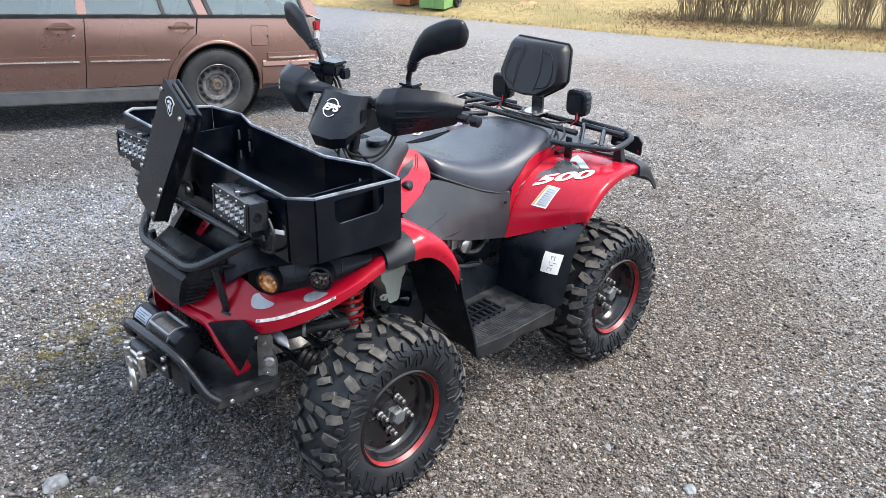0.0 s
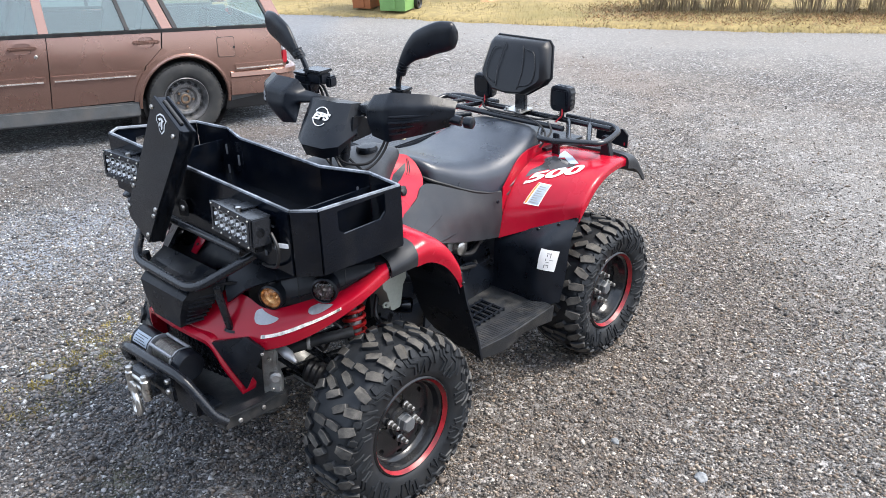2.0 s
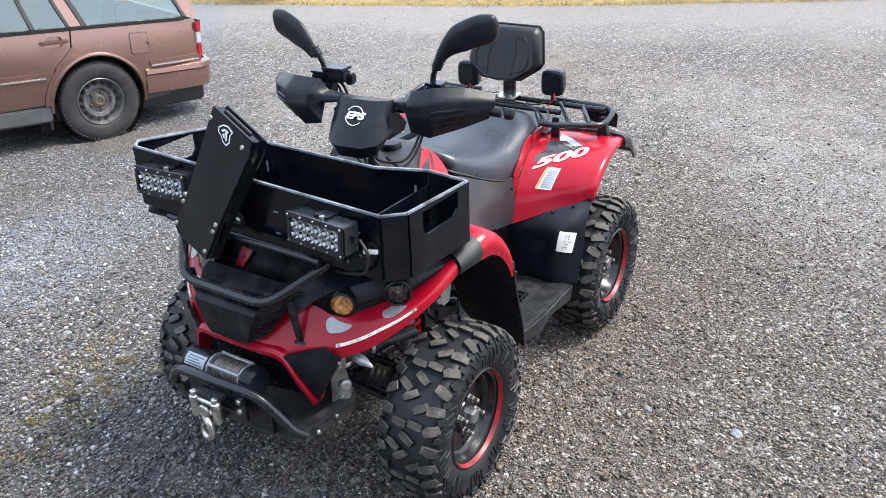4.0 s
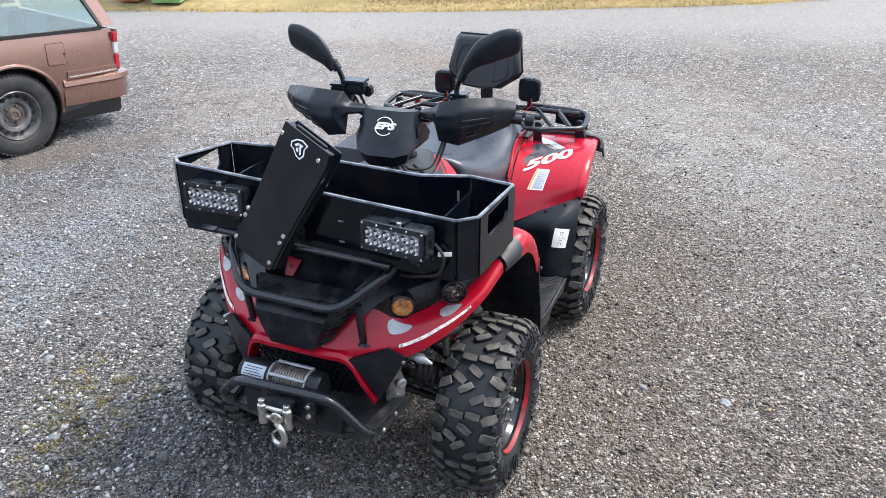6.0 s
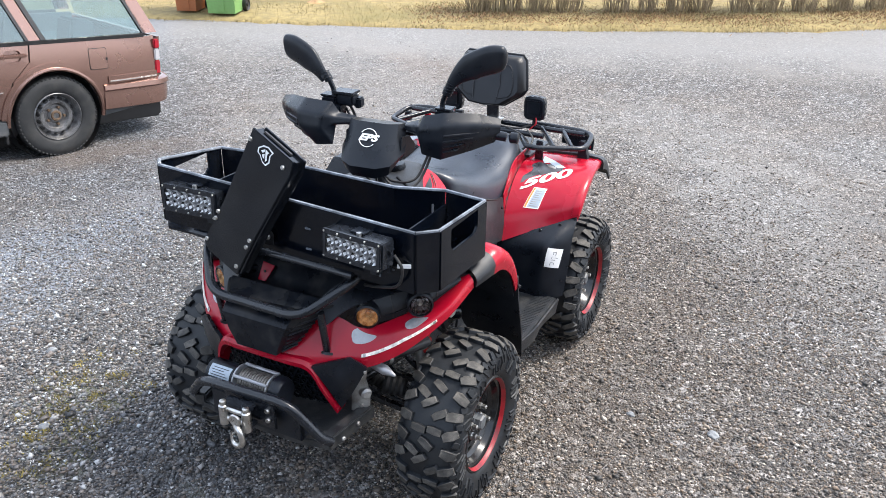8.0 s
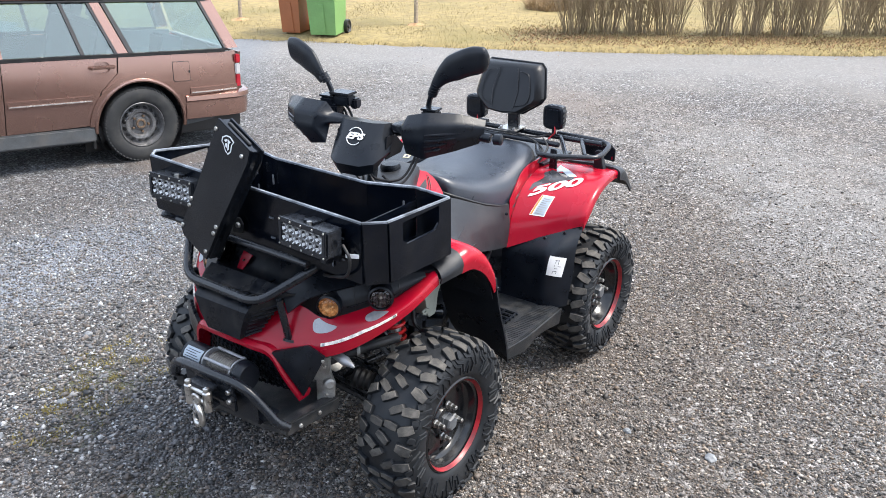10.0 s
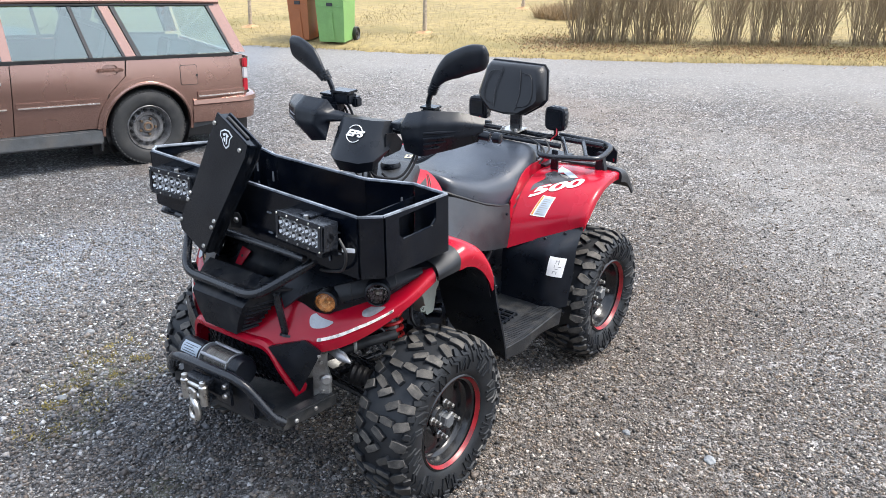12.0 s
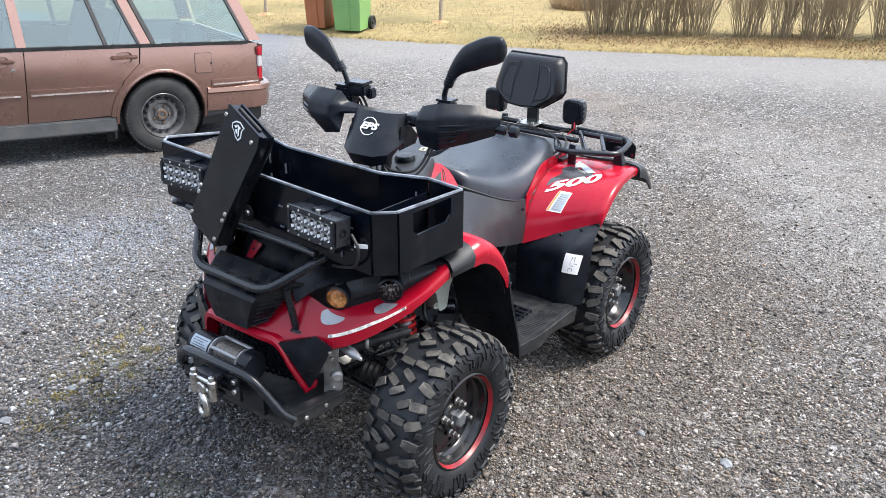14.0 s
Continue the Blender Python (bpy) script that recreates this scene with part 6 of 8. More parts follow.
for k, pts in enumerate(([(-0.76, 0.20, 0.985), (-0.70, 0.16, 0.975), (-0.665, 0.05, 0.985), (-0.66, -0.12, 0.988), (-0.74, -0.21, 0.99)], [(-0.66, 0.12, 0.985), (-0.64, 0.20, 0.965), (-0.60, 0.25, 0.945), (-0.57, 0.235, 0.92)], [(-0.66, 0.22, 0.985), (-0.63, 0.26, 0.96), (-0.585, 0.262, 0.93), (-0.56, 0.25, 0.90)])):
    part("lamp_cable", tube(spline(pts, 6), 0.0048, 6), M["wire"], quad)

# handlebar, turned a little to the bike's left
STEER = pose(0.27, 0, 0) @ pose(0, 0, 0, 0, 0, 5.0) @ pose(-0.27, 0, 0)
bar = part("handlebar", tube(rounded([(0.215, -0.46, 1.225), (0.25, -0.24, 1.245), (0.29, -0.12, 1.215), (0.29, 0.12, 1.215), (0.25, 0.24, 1.245), (0.215, 0.46, 1.225)], 0.05), 0.0115, 10), M["tube"], quad, "black handlebar turned slightly to one side", m=STEER)
part("stem", tube([(0.34, 0, 0.98), (0.28, 0, 1.21)], 0.02, 12), M["black"], bar)
pod = bev(loft([
    [(0.468, -0.052, 1.088), (0.468, 0.052, 1.088), (0.44, 0.100, 1.098), (0.405, 0.118, 1.140), (0.405, -0.118, 1.140), (0.44, -0.100, 1.098)],
    [(0.482, -0.060, 1.130), (0.482, 0.060, 1.130), (0.452, 0.115, 1.137), (0.385, 0.148, 1.172), (0.385, -0.148, 1.172), (0.452, -0.115, 1.137)],
    [(0.440, -0.064, 1.195), (0.440, 0.064, 1.195), (0.410, 0.118, 1.20), (0.345, 0.138, 1.215), (0.345, -0.138, 1.215), (0.410, -0.118, 1.20)],
    [(0.388, -0.070, 1.272), (0.388, 0.070, 1.272), (0.365, 0.112, 1.270), (0.318, 0.115, 1.262), (0.318, -0.115, 1.262), (0.365, -0.112, 1.270)]]), 0.008, 3, 12)
bmesh.ops.scale(pod, vec=(1, 0.86, 1), verts=pod.verts)
part("steering_cover", pod, M["black"], bar, "black steering cover with white letters")
pm = frame3((0.4245, 0.0, 1.2235), (0, 1, 0), (-0.56, 0, 0.83))
bm = text_mesh("EPS", 0.043, 0.0006, 0.3, 0.045)
bmesh.ops.transform(bm, matrix=pm @ pose(0, 0, 0.0025) @ Matrix.Diagonal((1.15, 0.8, 1, 1)), verts=bm.verts)
part("lettering", bm, M["white"], bar, "white letters EPS", smooth=0)
for a0, a1 in ((-0.25, 2.6), (3.4, 5.6)):
    part("emblem_ring", tube([pm @ Vector((math.cos(a) * 0.034, math.sin(a) * 0.034, 0.0015)) for a in np.linspace(a0, a1, 18)], 0.0018, 6), M["white"], bar)
for s_ in (1, -1):
    if s_ > 0:
        g = [
            [(0.312, 0.105, 1.264), (0.335, 0.105, 1.260), (0.342, 0.105, 1.244), (0.325, 0.105, 1.238)],
            [(0.335, 0.165, 1.286), (0.364, 0.166, 1.272), (0.370, 0.166, 1.246), (0.352, 0.166, 1.232)],
            [(0.348, 0.186, 1.308), (0.384, 0.182, 1.272), (0.386, 0.184, 1.225), (0.368, 0.187, 1.170)],
            [(0.348, 0.266, 1.328), (0.380, 0.268, 1.289), (0.389, 0.267, 1.225), (0.378, 0.264, 1.162)],
            [(0.268, 0.362, 1.316), (0.302, 0.370, 1.283), (0.308, 0.368, 1.232), (0.290, 0.352, 1.182)],
            [(0.198, 0.430, 1.286), (0.222, 0.438, 1.266), (0.226, 0.436, 1.236), (0.228, 0.416, 1.203)]]
    else:
        # the far guard is cut back further at its lower corner
        g = [
            [(0.310, 0.105, 1.262), (0.335, 0.105, 1.258), (0.342, 0.105, 1.240), (0.325, 0.105, 1.235)],
            [(0.330, 0.165, 1.276), (0.366, 0.168, 1.268), (0.376, 0.168, 1.240), (0.355, 0.168, 1.232)],
            [(0.345, 0.185, 1.316), (0.398, 0.204, 1.278), (0.410, 0.210, 1.228), (0.392, 0.165, 1.168)],
            [(0.345, 0.295, 1.320), (0.402, 0.300, 1.284), (0.410, 0.296, 1.226), (0.394, 0.235, 1.158)],
            [(0.262, 0.400, 1.300), (0.312, 0.410, 1.272), (0.318, 0.408, 1.222), (0.308, 0.320, 1.168)],
            [(0.217, 0.468, 1.280), (0.226, 0.478, 1.258), (0.228, 0.478, 1.230), (0.245, 0.420, 1.205)]]
    f = surface(g, True)
    gd = part("hand_guard", sheet(f, 30, 14, 0.005, s_, flip=-1.0 if s_ > 0 else -1.0), M["black"], bar, "angular black hand guard", smooth=60)
    for k in range(4):
        v = 0.53 + 0.11 * k
        part("guard_rib", tube([np.array(f(0.615, v)) * (1, s_, 1), np.array(f(0.70, v)) * (1, s_, 1) + (0.001, 0.001 * s_, 0), np.array(f(0.83 - 0.04 * k, v - 0.01)) * (1, s_, 1)], [0.0035, 0.0055, 0.002], 6), M["black"], gd)
    part("grip", tube([(0.243, 0.27 * s_, 1.243), (0.215, 0.458 * s_, 1.225)], 0.0175, 12), M["black"], bar)
    if s_ > 0:
        part("bar_end", lathe([(0.014, 0), (0.020, 0.004), (0.020, 0.03), (0.014, 0.034)], 16, frame3((0.213, 0.47 * s_, 1.224), (1, 0.1, 0), (0, 0, s_ * -1))), M["black"], bar)
    part("switch_box", bev(block((0.262, 0.215 * s_, 1.262), (0.060, 0.060, 0.055)), 0.008), M["black"], bar)
    part("lever", tube(spline([(0.285, 0.20 * s_, 1.262), (0.305, 0.27 * s_, 1.258), (0.288, 0.34 * s_, 1.248), (0.272, 0.39 * s_, 1.240)], 6), [0.008] * 8 + [0.006] * 11, 8), M["wire"], bar)
    part("reservoir", bev(block((0.262, 0.235 * s_, 1.300), (0.050, 0.062, 0.030)), 0.006), M["black"], bar)
    part("reservoir_lid", bev(block((0.262, 0.235 * s_, 1.319), (0.054, 0.068, 0.008)), 0.003), M["tube"], bar)
    zt = 0.004 if s_ > 0 else -0.028
    stem = spline([(0.258, 0.222 * s_, 1.31), (0.260, 0.226 * s_, 1.345), (0.266, 0.250 * s_, 1.400)], 6)
    mir = part("mirror", tube(stem, 0.010, 10), M["tube"], bar, "black rear-view mirror on a thin stem")
    part("boot", tube([(0.262, 0.240 * s_, 1.372), (0.265, 0.250 * s_, 1.395), (0.267, 0.260 * s_, 1.412 + zt)], [0.018, 0.017, 0.018], 12), M["black"], mir)
    for k in range(3):
        part("boot_ring", tube([(0.2655 + 0.019 * math.cos(a), (0.246 + 0.006 * k + 0.018 * math.sin(a)) * s_, 1.384 + 0.010 * k - 0.006 * math.sin(a)) for a in (j * math.tau / 12 for j in range(12))], 0.0018, 4, closed=True), M["black"], mir)
    path = spline([(0.266, 0.254 * s_, 1.402 + zt), (0.262, 0.285 * s_, 1.440 + zt), (0.252, 0.325 * s_, 1.472 + zt), (0.240, 0.375 * s_, 1.495 + zt), (0.228, 0.425 * s_, 1.508 + zt), (0.222, 0.450 * s_, 1.510 + zt)], 5)
    wide = np.interp(np.linspace(0, 1, len(path)), [0, 0.15, 0.4, 0.7, 0.9, 1], [0.016, 0.026, 0.048, 0.052, 0.042, 0.018])
    thick = np.interp(np.linspace(0, 1, len(path)), [0, 0.2, 0.5, 0.9, 1], [0.013, 0.017, 0.024, 0.022, 0.010])
    secs_ = []
    for i, q in enumerate(path):
        d = Vector(path[min(i + 1, len(path) - 1)]) - Vector(path[max(i - 1, 0)])
        d.normalize()
        nx = Vector((1, 0, -0.15)).normalized()
        up = nx.cross(d).normalized()
        secs_.append([Vector(q) + up * math.copysign(abs(math.cos(a)) ** 0.75, math.cos(a)) * wide[i] + nx * math.copysign(abs(math.sin(a)) ** 0.8, math.sin(a)) * (thick[i] if math.sin(a) > 0 else 0.008) for a in (j * math.tau / 18 for j in range(18))])
    part("mirror_shell", loft(secs_), M["black"], mir, "rounded black mirror shell", smooth=60)
    part("mirror_glass", loft([[p_ + Vector((-0.0012, 0, 0)) + (Vector(q) - p_) * 0.12 for p_ in sec[10:18]] for q, sec in zip(path[6:-3], secs_[6:-3])], closed=False, caps=False), M["chrome"], mir)
for k, pts in enumerate(([(0.40, 0.03, 1.10), (0.42, 0.09, 1.07), (0.36, 0.15, 1.06), (0.30, 0.17, 1.11), (0.27, 0.20, 1.22)], [(0.43, 0.06, 1.09), (0.44, 0.11, 1.055), (0.38, 0.16, 1.045), (0.30, 0.18, 1.10), (0.26, 0.21, 1.24)], [(0.41, 0.02, 1.085), (0.44, 0.05, 1.045), (0.42, 0.10, 1.02), (0.36, 0.12, 1.0)], [(0.26, -0.21, 1.29), (0.235, -0.185, 1.26), (0.25, -0.15, 1.19), (0.30, -0.11, 1.13)], [(0.28, -0.22, 1.28), (0.25, -0.17, 1.285), (0.24, -0.14, 1.22), (0.29, -0.10, 1.14)], [(0.40, 0.10, 1.08), (0.37, 0.14, 1.03), (0.33, 0.15, 1.01), (0.28, 0.12, 1.0)], [(0.39, -0.05, 1.08), (0.40, 0.02, 1.03), (0.38, 0.07, 1.01)])):
    part("control_cable", tube(spline(pts, 6), 0.0052, 6), M["wire"], bar)

for s_ in (1, -1):
    part("column_bracket", bev(plate([(0, 0), (0.085, 0.012), (0.100, 0.040), (0.060, 0.085), (0.010, 0.090)], (), 0.006, frame3((0.395, 0.108 * s_, 1.140), (-0.96, 0.2 * s_, 0), (0, 0, 1))), 0.002), M["black"], bar, "black bracket behind the steering cover")
    part("bracket_bolt", bolt((0.375, 0.119 * s_, 1.165), (0, s_, 0), 0.007), M["grey"], bar)
part("brake_reservoir", bev(block((0.245, -0.180, 1.305), (0.060, 0.085, 0.045)), 0.008), M["black"], bar, "black brake reservoir")
part("reservoir_cap", bev(block((0.245, -0.180, 1.331), (0.066, 0.092, 0.010)), 0.003), M["tube"], bar)
part("cable_clamp", bev(block((0.225, -0.135, 1.290), (0.04, 0.03, 0.04)), 0.006), M["black"], bar)

# running gear seen through the wheel arches
part("frame_rail", join(tube([(0.95, 0.13, 0.42), (0.4, 0.15, 0.34), (-0.5, 0.15, 0.34), (-0.75, 0.12, 0.50)], 0.018, 10)), M["tube"], quad)
part("frame_rail", join(tube([(0.95, -0.13, 0.42), (0.4, -0.15, 0.34), (-0.5, -0.15, 0.34), (-0.75, -0.12, 0.50)], 0.018, 10)), M["tube"], quad)
part("engine", bev(block((0.05, 0, 0.50), (0.42, 0.34, 0.30)), 0.03), M["cast"], quad, "dirty cast-metal engine block")
part("engine_cover", lathe([(0.11, 0), (0.11, 0.03), (0.09, 0.045), (0.03, 0.05)], 28, frame3((0.02, 0.17, 0.47), (1, 0, 0), (0, 0, -1))), M["black"], quad)
part("cylinder", bev(block((0.14, 0.04, 0.70), (0.15, 0.20, 0.16)), 0.012), M["cast"], quad)
for k in range(6):
    part("cooling_fin", block((0.14, 0.04, 0.64 + 0.022 * k), (0.18, 0.24, 0.006), 0.001), M["cast"], quad)
part("starter", lathe([(0.03, 0), (0.036, 0.006), (0.036, 0.09), (0.026, 0.10)], 20, frame3((0.215, 0.22, 0.640), (0, 0, 1), (0.3, 1, 0))), M["cast"], quad)
for s_ in (1, -1):
    carb = part("carburettor", bev(block((0.035, 0.235 * s_, 0.665), (0.075, 0.07, 0.085)), 0.012), M["cast"], quad, "dusty cast-metal carburettor")
    part("bowl", lathe([(0.026, 0), (0.030, 0.006), (0.030, 0.03), (0.022, 0.036)], 20, frame3((0.000, 0.262 * s_, 0.640), (1, 0, 0), (0, 0, -s_))), M["steel"], carb)
    part("cover", lathe([(0.030, 0), (0.030, 0.012), (0.020, 0.020)], 20, pose(0.04, 0.245 * s_, 0.708)), M["cast"], carb)
    for dx, dz in ((0.03, 0.035), (-0.03, 0.035), (0.03, -0.035), (-0.03, -0.035)):
        part("screw", bolt((0.035 + dx, 0.270 * s_, 0.665 + dz), (0, s_, 0), 0.006, 0.005), M["steel"], carb)
    part("hose", tube(spline([(-0.02, 0.26 * s_, 0.60), (-0.08, 0.27 * s_, 0.585), (-0.15, 0.25 * s_, 0.60), (-0.20, 0.22 * s_, 0.58)], 6), 0.011, 8), M["wire"], quad)
    part("hose", tube(spline([(0.10, 0.24 * s_, 0.57), (0.0, 0.275 * s_, 0.545), (-0.10, 0.27 * s_, 0.52), (-0.16, 0.22 * s_, 0.50)], 6), 0.009, 8), M["wire"], quad)
    part("bracket", bev(block((-0.06, 0.255 * s_, 0.665), (0.02, 0.01, 0.11)), 0.003), M["cast"], quad)
part("air_duct", tube(spline([(0.30, 0.20, 0.62), (0.20, 0.26, 0.60), (0.05, 0.24, 0.62), (-0.1, 0.2, 0.66)], 6), 0.032, 12), M["black"], quad)
part("underbody", block((-0.1, 0, 0.41), (1.0, 0.46, 0.16), 0.03), M["black"], quad)
part("underbody", block((-0.1, 0, 0.62), (1.1, 0.40, 0.34), 0.03), M["black"], quad)
part("underbody", block((0.72, 0, 0.70), (0.42, 0.30, 0.28), 0.03), M["black"], quad)
part("diff_case", lathe([(0.03, -0.10), (0.075, -0.05), (0.085, 0), (0.075, 0.05), (0.03, 0.10)], 20, frame3((0.66, 0, 0.345), (1, 0, 0), (0, 0, -1))), M["cast"], quad)
for s_ in (1, -1):
    bottle = part("coolant_bottle", bev(loft([[(0.475 + a * w_, (0.36 + b * 0.035) * s_, z) for a, b in ((-1, -1), (1, -1), (1, 1), (-1, 1))] for w_, z in ((0.016, 0.610), (0.024, 0.618), (0.040, 0.690), (0.056, 0.712), (0.056, 0.735))]), 0.007), M["milk"], quad, "milky plastic coolant bottle")
    part("cap", lathe([(0.020, 0), (0.020, 0.016), (0.016, 0.020)], 16, pose(0.475, 0.36 * s_, 0.734)), M["black"], bottle)
    part("lug", bev(plate([(-0.012, 0), (0.012, 0), (0.012, 0.03), (0.0, 0.042), (-0.012, 0.03)], ([(-0.005, 0.020), (0.005, 0.020), (0.005, 0.030), (-0.005, 0.030)],), 0.006, frame3((0.512, 0.40 * s_, 0.645), (-0.4, 0.2, 0.9), (0.9, 0.1, 0.35))), 0.001), M["milk"], bottle)
    part("filter", lathe([(0.022, -0.002), (0.030, 0.0), (0.030, 0.055), (0.026, 0.062), (0.012, 0.064)], 20, frame3((0.418, 0.33 * s_, 0.580), (0, 0, 1), (0.8 * s_, 0.55, 0)) if s_ > 0 else frame3((0.418, -0.33, 0.580), (0, 0, 1), (-0.8, 0.55, 0))), M["gloss"], quad, "black filter canister")
    part("hose", tube(spline([(0.50, 0.33 * s_, 0.66), (0.54, 0.36 * s_, 0.60), (0.50, 0.37 * s_, 0.55), (0.44, 0.33 * s_, 0.545)], 6), 0.008, 8), M["wire"], quad)
    part("control_arm", tube([(0.74, 0.13 * s_, 0.36), (0.655, 0.42 * s_, 0.255)], 0.014, 8), M["tube"], quad)
    part("control_arm", tube([(0.54, 0.13 * s_, 0.36), (0.625, 0.42 * s_, 0.255)], 0.014, 8), M["tube"], quad)
    part("control_arm", tube([(0.73, 0.15 * s_, 0.50), (0.65, 0.40 * s_, 0.40)], 0.013, 8), M["tube"], quad)
    part("control_arm", tube([(0.55, 0.15 * s_, 0.50), (0.63, 0.40 * s_, 0.40)], 0.013, 8), M["tube"], quad)
    part("drive_shaft", tube([(0.66, 0.06 * s_, 0.345), (0.637, 0.42 * s_, 0.307)], 0.014, 10), M["dust"], quad)
    for (a, b) in ((0.10, 0.20), (0.33, 0.42)):
        n_ = 13
        part("rubber_boot", tube([(0.66 - 0.06 * y, y * s_, 0.352 - 0.10 * y) for y in np.linspace(a, b, n_)], [0.046 - 0.018 * (k / (n_ - 1)) * (1 if a < 0.2 else -1) - (0.02 if a > 0.2 else 0) + 0.005 * (k % 2) for k in range(n_)], 14), M["wire"], quad)
    part("knuckle", bev(block((0.64, 0.425 * s_, 0.32), (0.07, 0.05, 0.20)), 0.012), M["cast"], quad)
    gear = part("gear_bracket", bev(plate([(0, 0), (0.062, 0.004), (0.066, 0.07), (0.052, 0.12), (0.058, 0.185), (0.010, 0.180), (0.004, 0.10)], (), 0.030, frame3((0.935, 0.235 * s_, 0.440), (-0.55, 0.84 * s_, 0), (0, 0, 1))), 0.006), M["cast"], quad, "dirty cast bracket beside the nose")
    part("boss", lathe([(0.020, 0), (0.020, 0.018), (0.013, 0.024), (0.006, 0.024)], 16, frame3((0.930, 0.285 * s_, 0.520), (0, 0, 1), (0.84 * s_, -0.55, 0) if s_ > 0 else (-0.84, -0.55, 0))), M["cast"], gear)
    for dz in (0.470, 0.585):
        part("bolt", bolt((0.940, 0.280 * s_, dz), (0.8, 0.5 * s_, 0), 0.008, 0.007), M["steel"], gear)
    part("bellows", tube([(0.80 - 0.028 * k / 8, (0.285 + 0.075 * k / 8) * s_, 0.475 - 0.015 * k / 8) for k in range(9)], [0.036 + 0.006 * (k % 2) - 0.001 * k for k in range(9)], 16), M["wire"], quad, "black rubber bellows")
    part("steering_arm", tube([(0.90, 0.22 * s_, 0.555), (0.78, 0.33 * s_, 0.60), (0.68, 0.40 * s_, 0.615)], 0.019, 10), M["dust"], quad, "dusty dark steering arm")
    part("clamp_ring", lathe([(0.024, -0.006), (0.026, 0), (0.024, 0.006)], 16, frame3((0.80, 0.312 * s_, 0.594), (0, 0, 1), (-0.7, -0.7 * s_, 0)), ends=False), M["cast"], quad)
    part("indicator_tip", tube([(0.915, 0.295 * s_, 0.632), (0.922, 0.335 * s_, 0.632), (0.925, 0.365 * s_, 0.628), (0.927, 0.405 * s_, 0.618)], [0.012, 0.016, 0.018, 0.004], 10), M["silver"], quad, "pale pointed side marker")
    part("tie_rod", tube([(0.80, 0.10 * s_, 0.46), (0.72, 0.41 * s_, 0.34)], 0.009, 8), M["tube"], quad)
    top, low = Vector((0.585, 0.290 * s_, 0.730)), Vector((0.625, 0.350 * s_, 0.455))
    d = low - top
    part("shock_absorber", tube([top, top + d * 0.45, top + d * 0.46, low], [0.014, 0.014, 0.024, 0.024], 14), M["cast"], quad)
    ax_ = d.normalized()
    e1 = ax_.orthogonal().normalized()
    e2 = ax_.cross(e1)
    part("coil_spring", tube([top + d * (0.04 + 0.70 * k / 130) + (e1 * math.cos(k / 130 * 7.5 * math.tau) + e2 * math.sin(k / 130 * 7.5 * math.tau)) * 0.036 for k in range(131)], 0.0068, 8), M["spring"], quad, "red coil spring")
    rt, rl = Vector((-0.58, 0.25 * s_, 0.70)), Vector((-0.62, 0.32 * s_, 0.36))
    part("shock_absorber", tube([rt, rl], 0.022, 12), M["black"], quad)
    part("control_arm", tube([(-0.50, 0.13 * s_, 0.36), (-0.64, 0.40 * s_, 0.27)], 0.016, 8), M["tube"], quad)
    part("control_arm", tube([(-0.78, 0.13 * s_, 0.36), (-0.64, 0.40 * s_, 0.27)], 0.016, 8), M["tube"], quad)
    part("drive_shaft", tube([(-0.64, 0.06 * s_, 0.345), (-0.64, 0.42 * s_, 0.307)], 0.016, 10), M["steel"], quad)
part("rear_case", lathe([(0.03, -0.12), (0.085, -0.05), (0.095, 0), (0.085, 0.05), (0.03, 0.12)], 20, frame3((-0.64, 0, 0.345), (1, 0, 0), (0, 0, -1))), M["cast"], quad)
part("loose_wire", tube(spline([(0.72, 0.30, 0.66), (0.70, 0.36, 0.62), (0.66, 0.30, 0.58), (0.60, 0.33, 0.60), (0.52, 0.30, 0.66)], 6), 0.006, 6), M["wire"], quad)
part("loose_wire", tube(spline([(0.80, 0.22, 0.60), (0.76, 0.30, 0.56), (0.70, 0.26, 0.50), (0.62, 0.22, 0.52)], 6), 0.007, 6), M["wire"], quad)
part("cross_brace", tube([(0.80, 0.16, 0.50), (0.70, 0.36, 0.62)], 0.016, 8), M["tube"], quad)

# ---- estate car ----
# local axes: x to the car's front, y to its own left, z up; the origin on the ground under the rear wheels
CARPOSE = pose(-1.425, -4.605, -0.012, 0, 0, -14.5) @ pose(0, 0, 0.31, 0, -4.1, 0) @ pose(0, 0, -0.31)
car = thing("estate_car", "copper-brown metallic estate car with steel wheels, parked on gravel", "car", CARPOSE)
HALF = 0.80


def flank(z):
    """Half width of the body at height z."""
    return HALF + np.interp(z, [0.18, 0.30, 0.42, 0.54, 0.64, 0.74, 0.82, 0.88, 0.95, 1.33], [-0.065, -0.030, -0.009, 0.0, -0.003, -0.012, -0.024, -0.037, -0.052, -0.20])


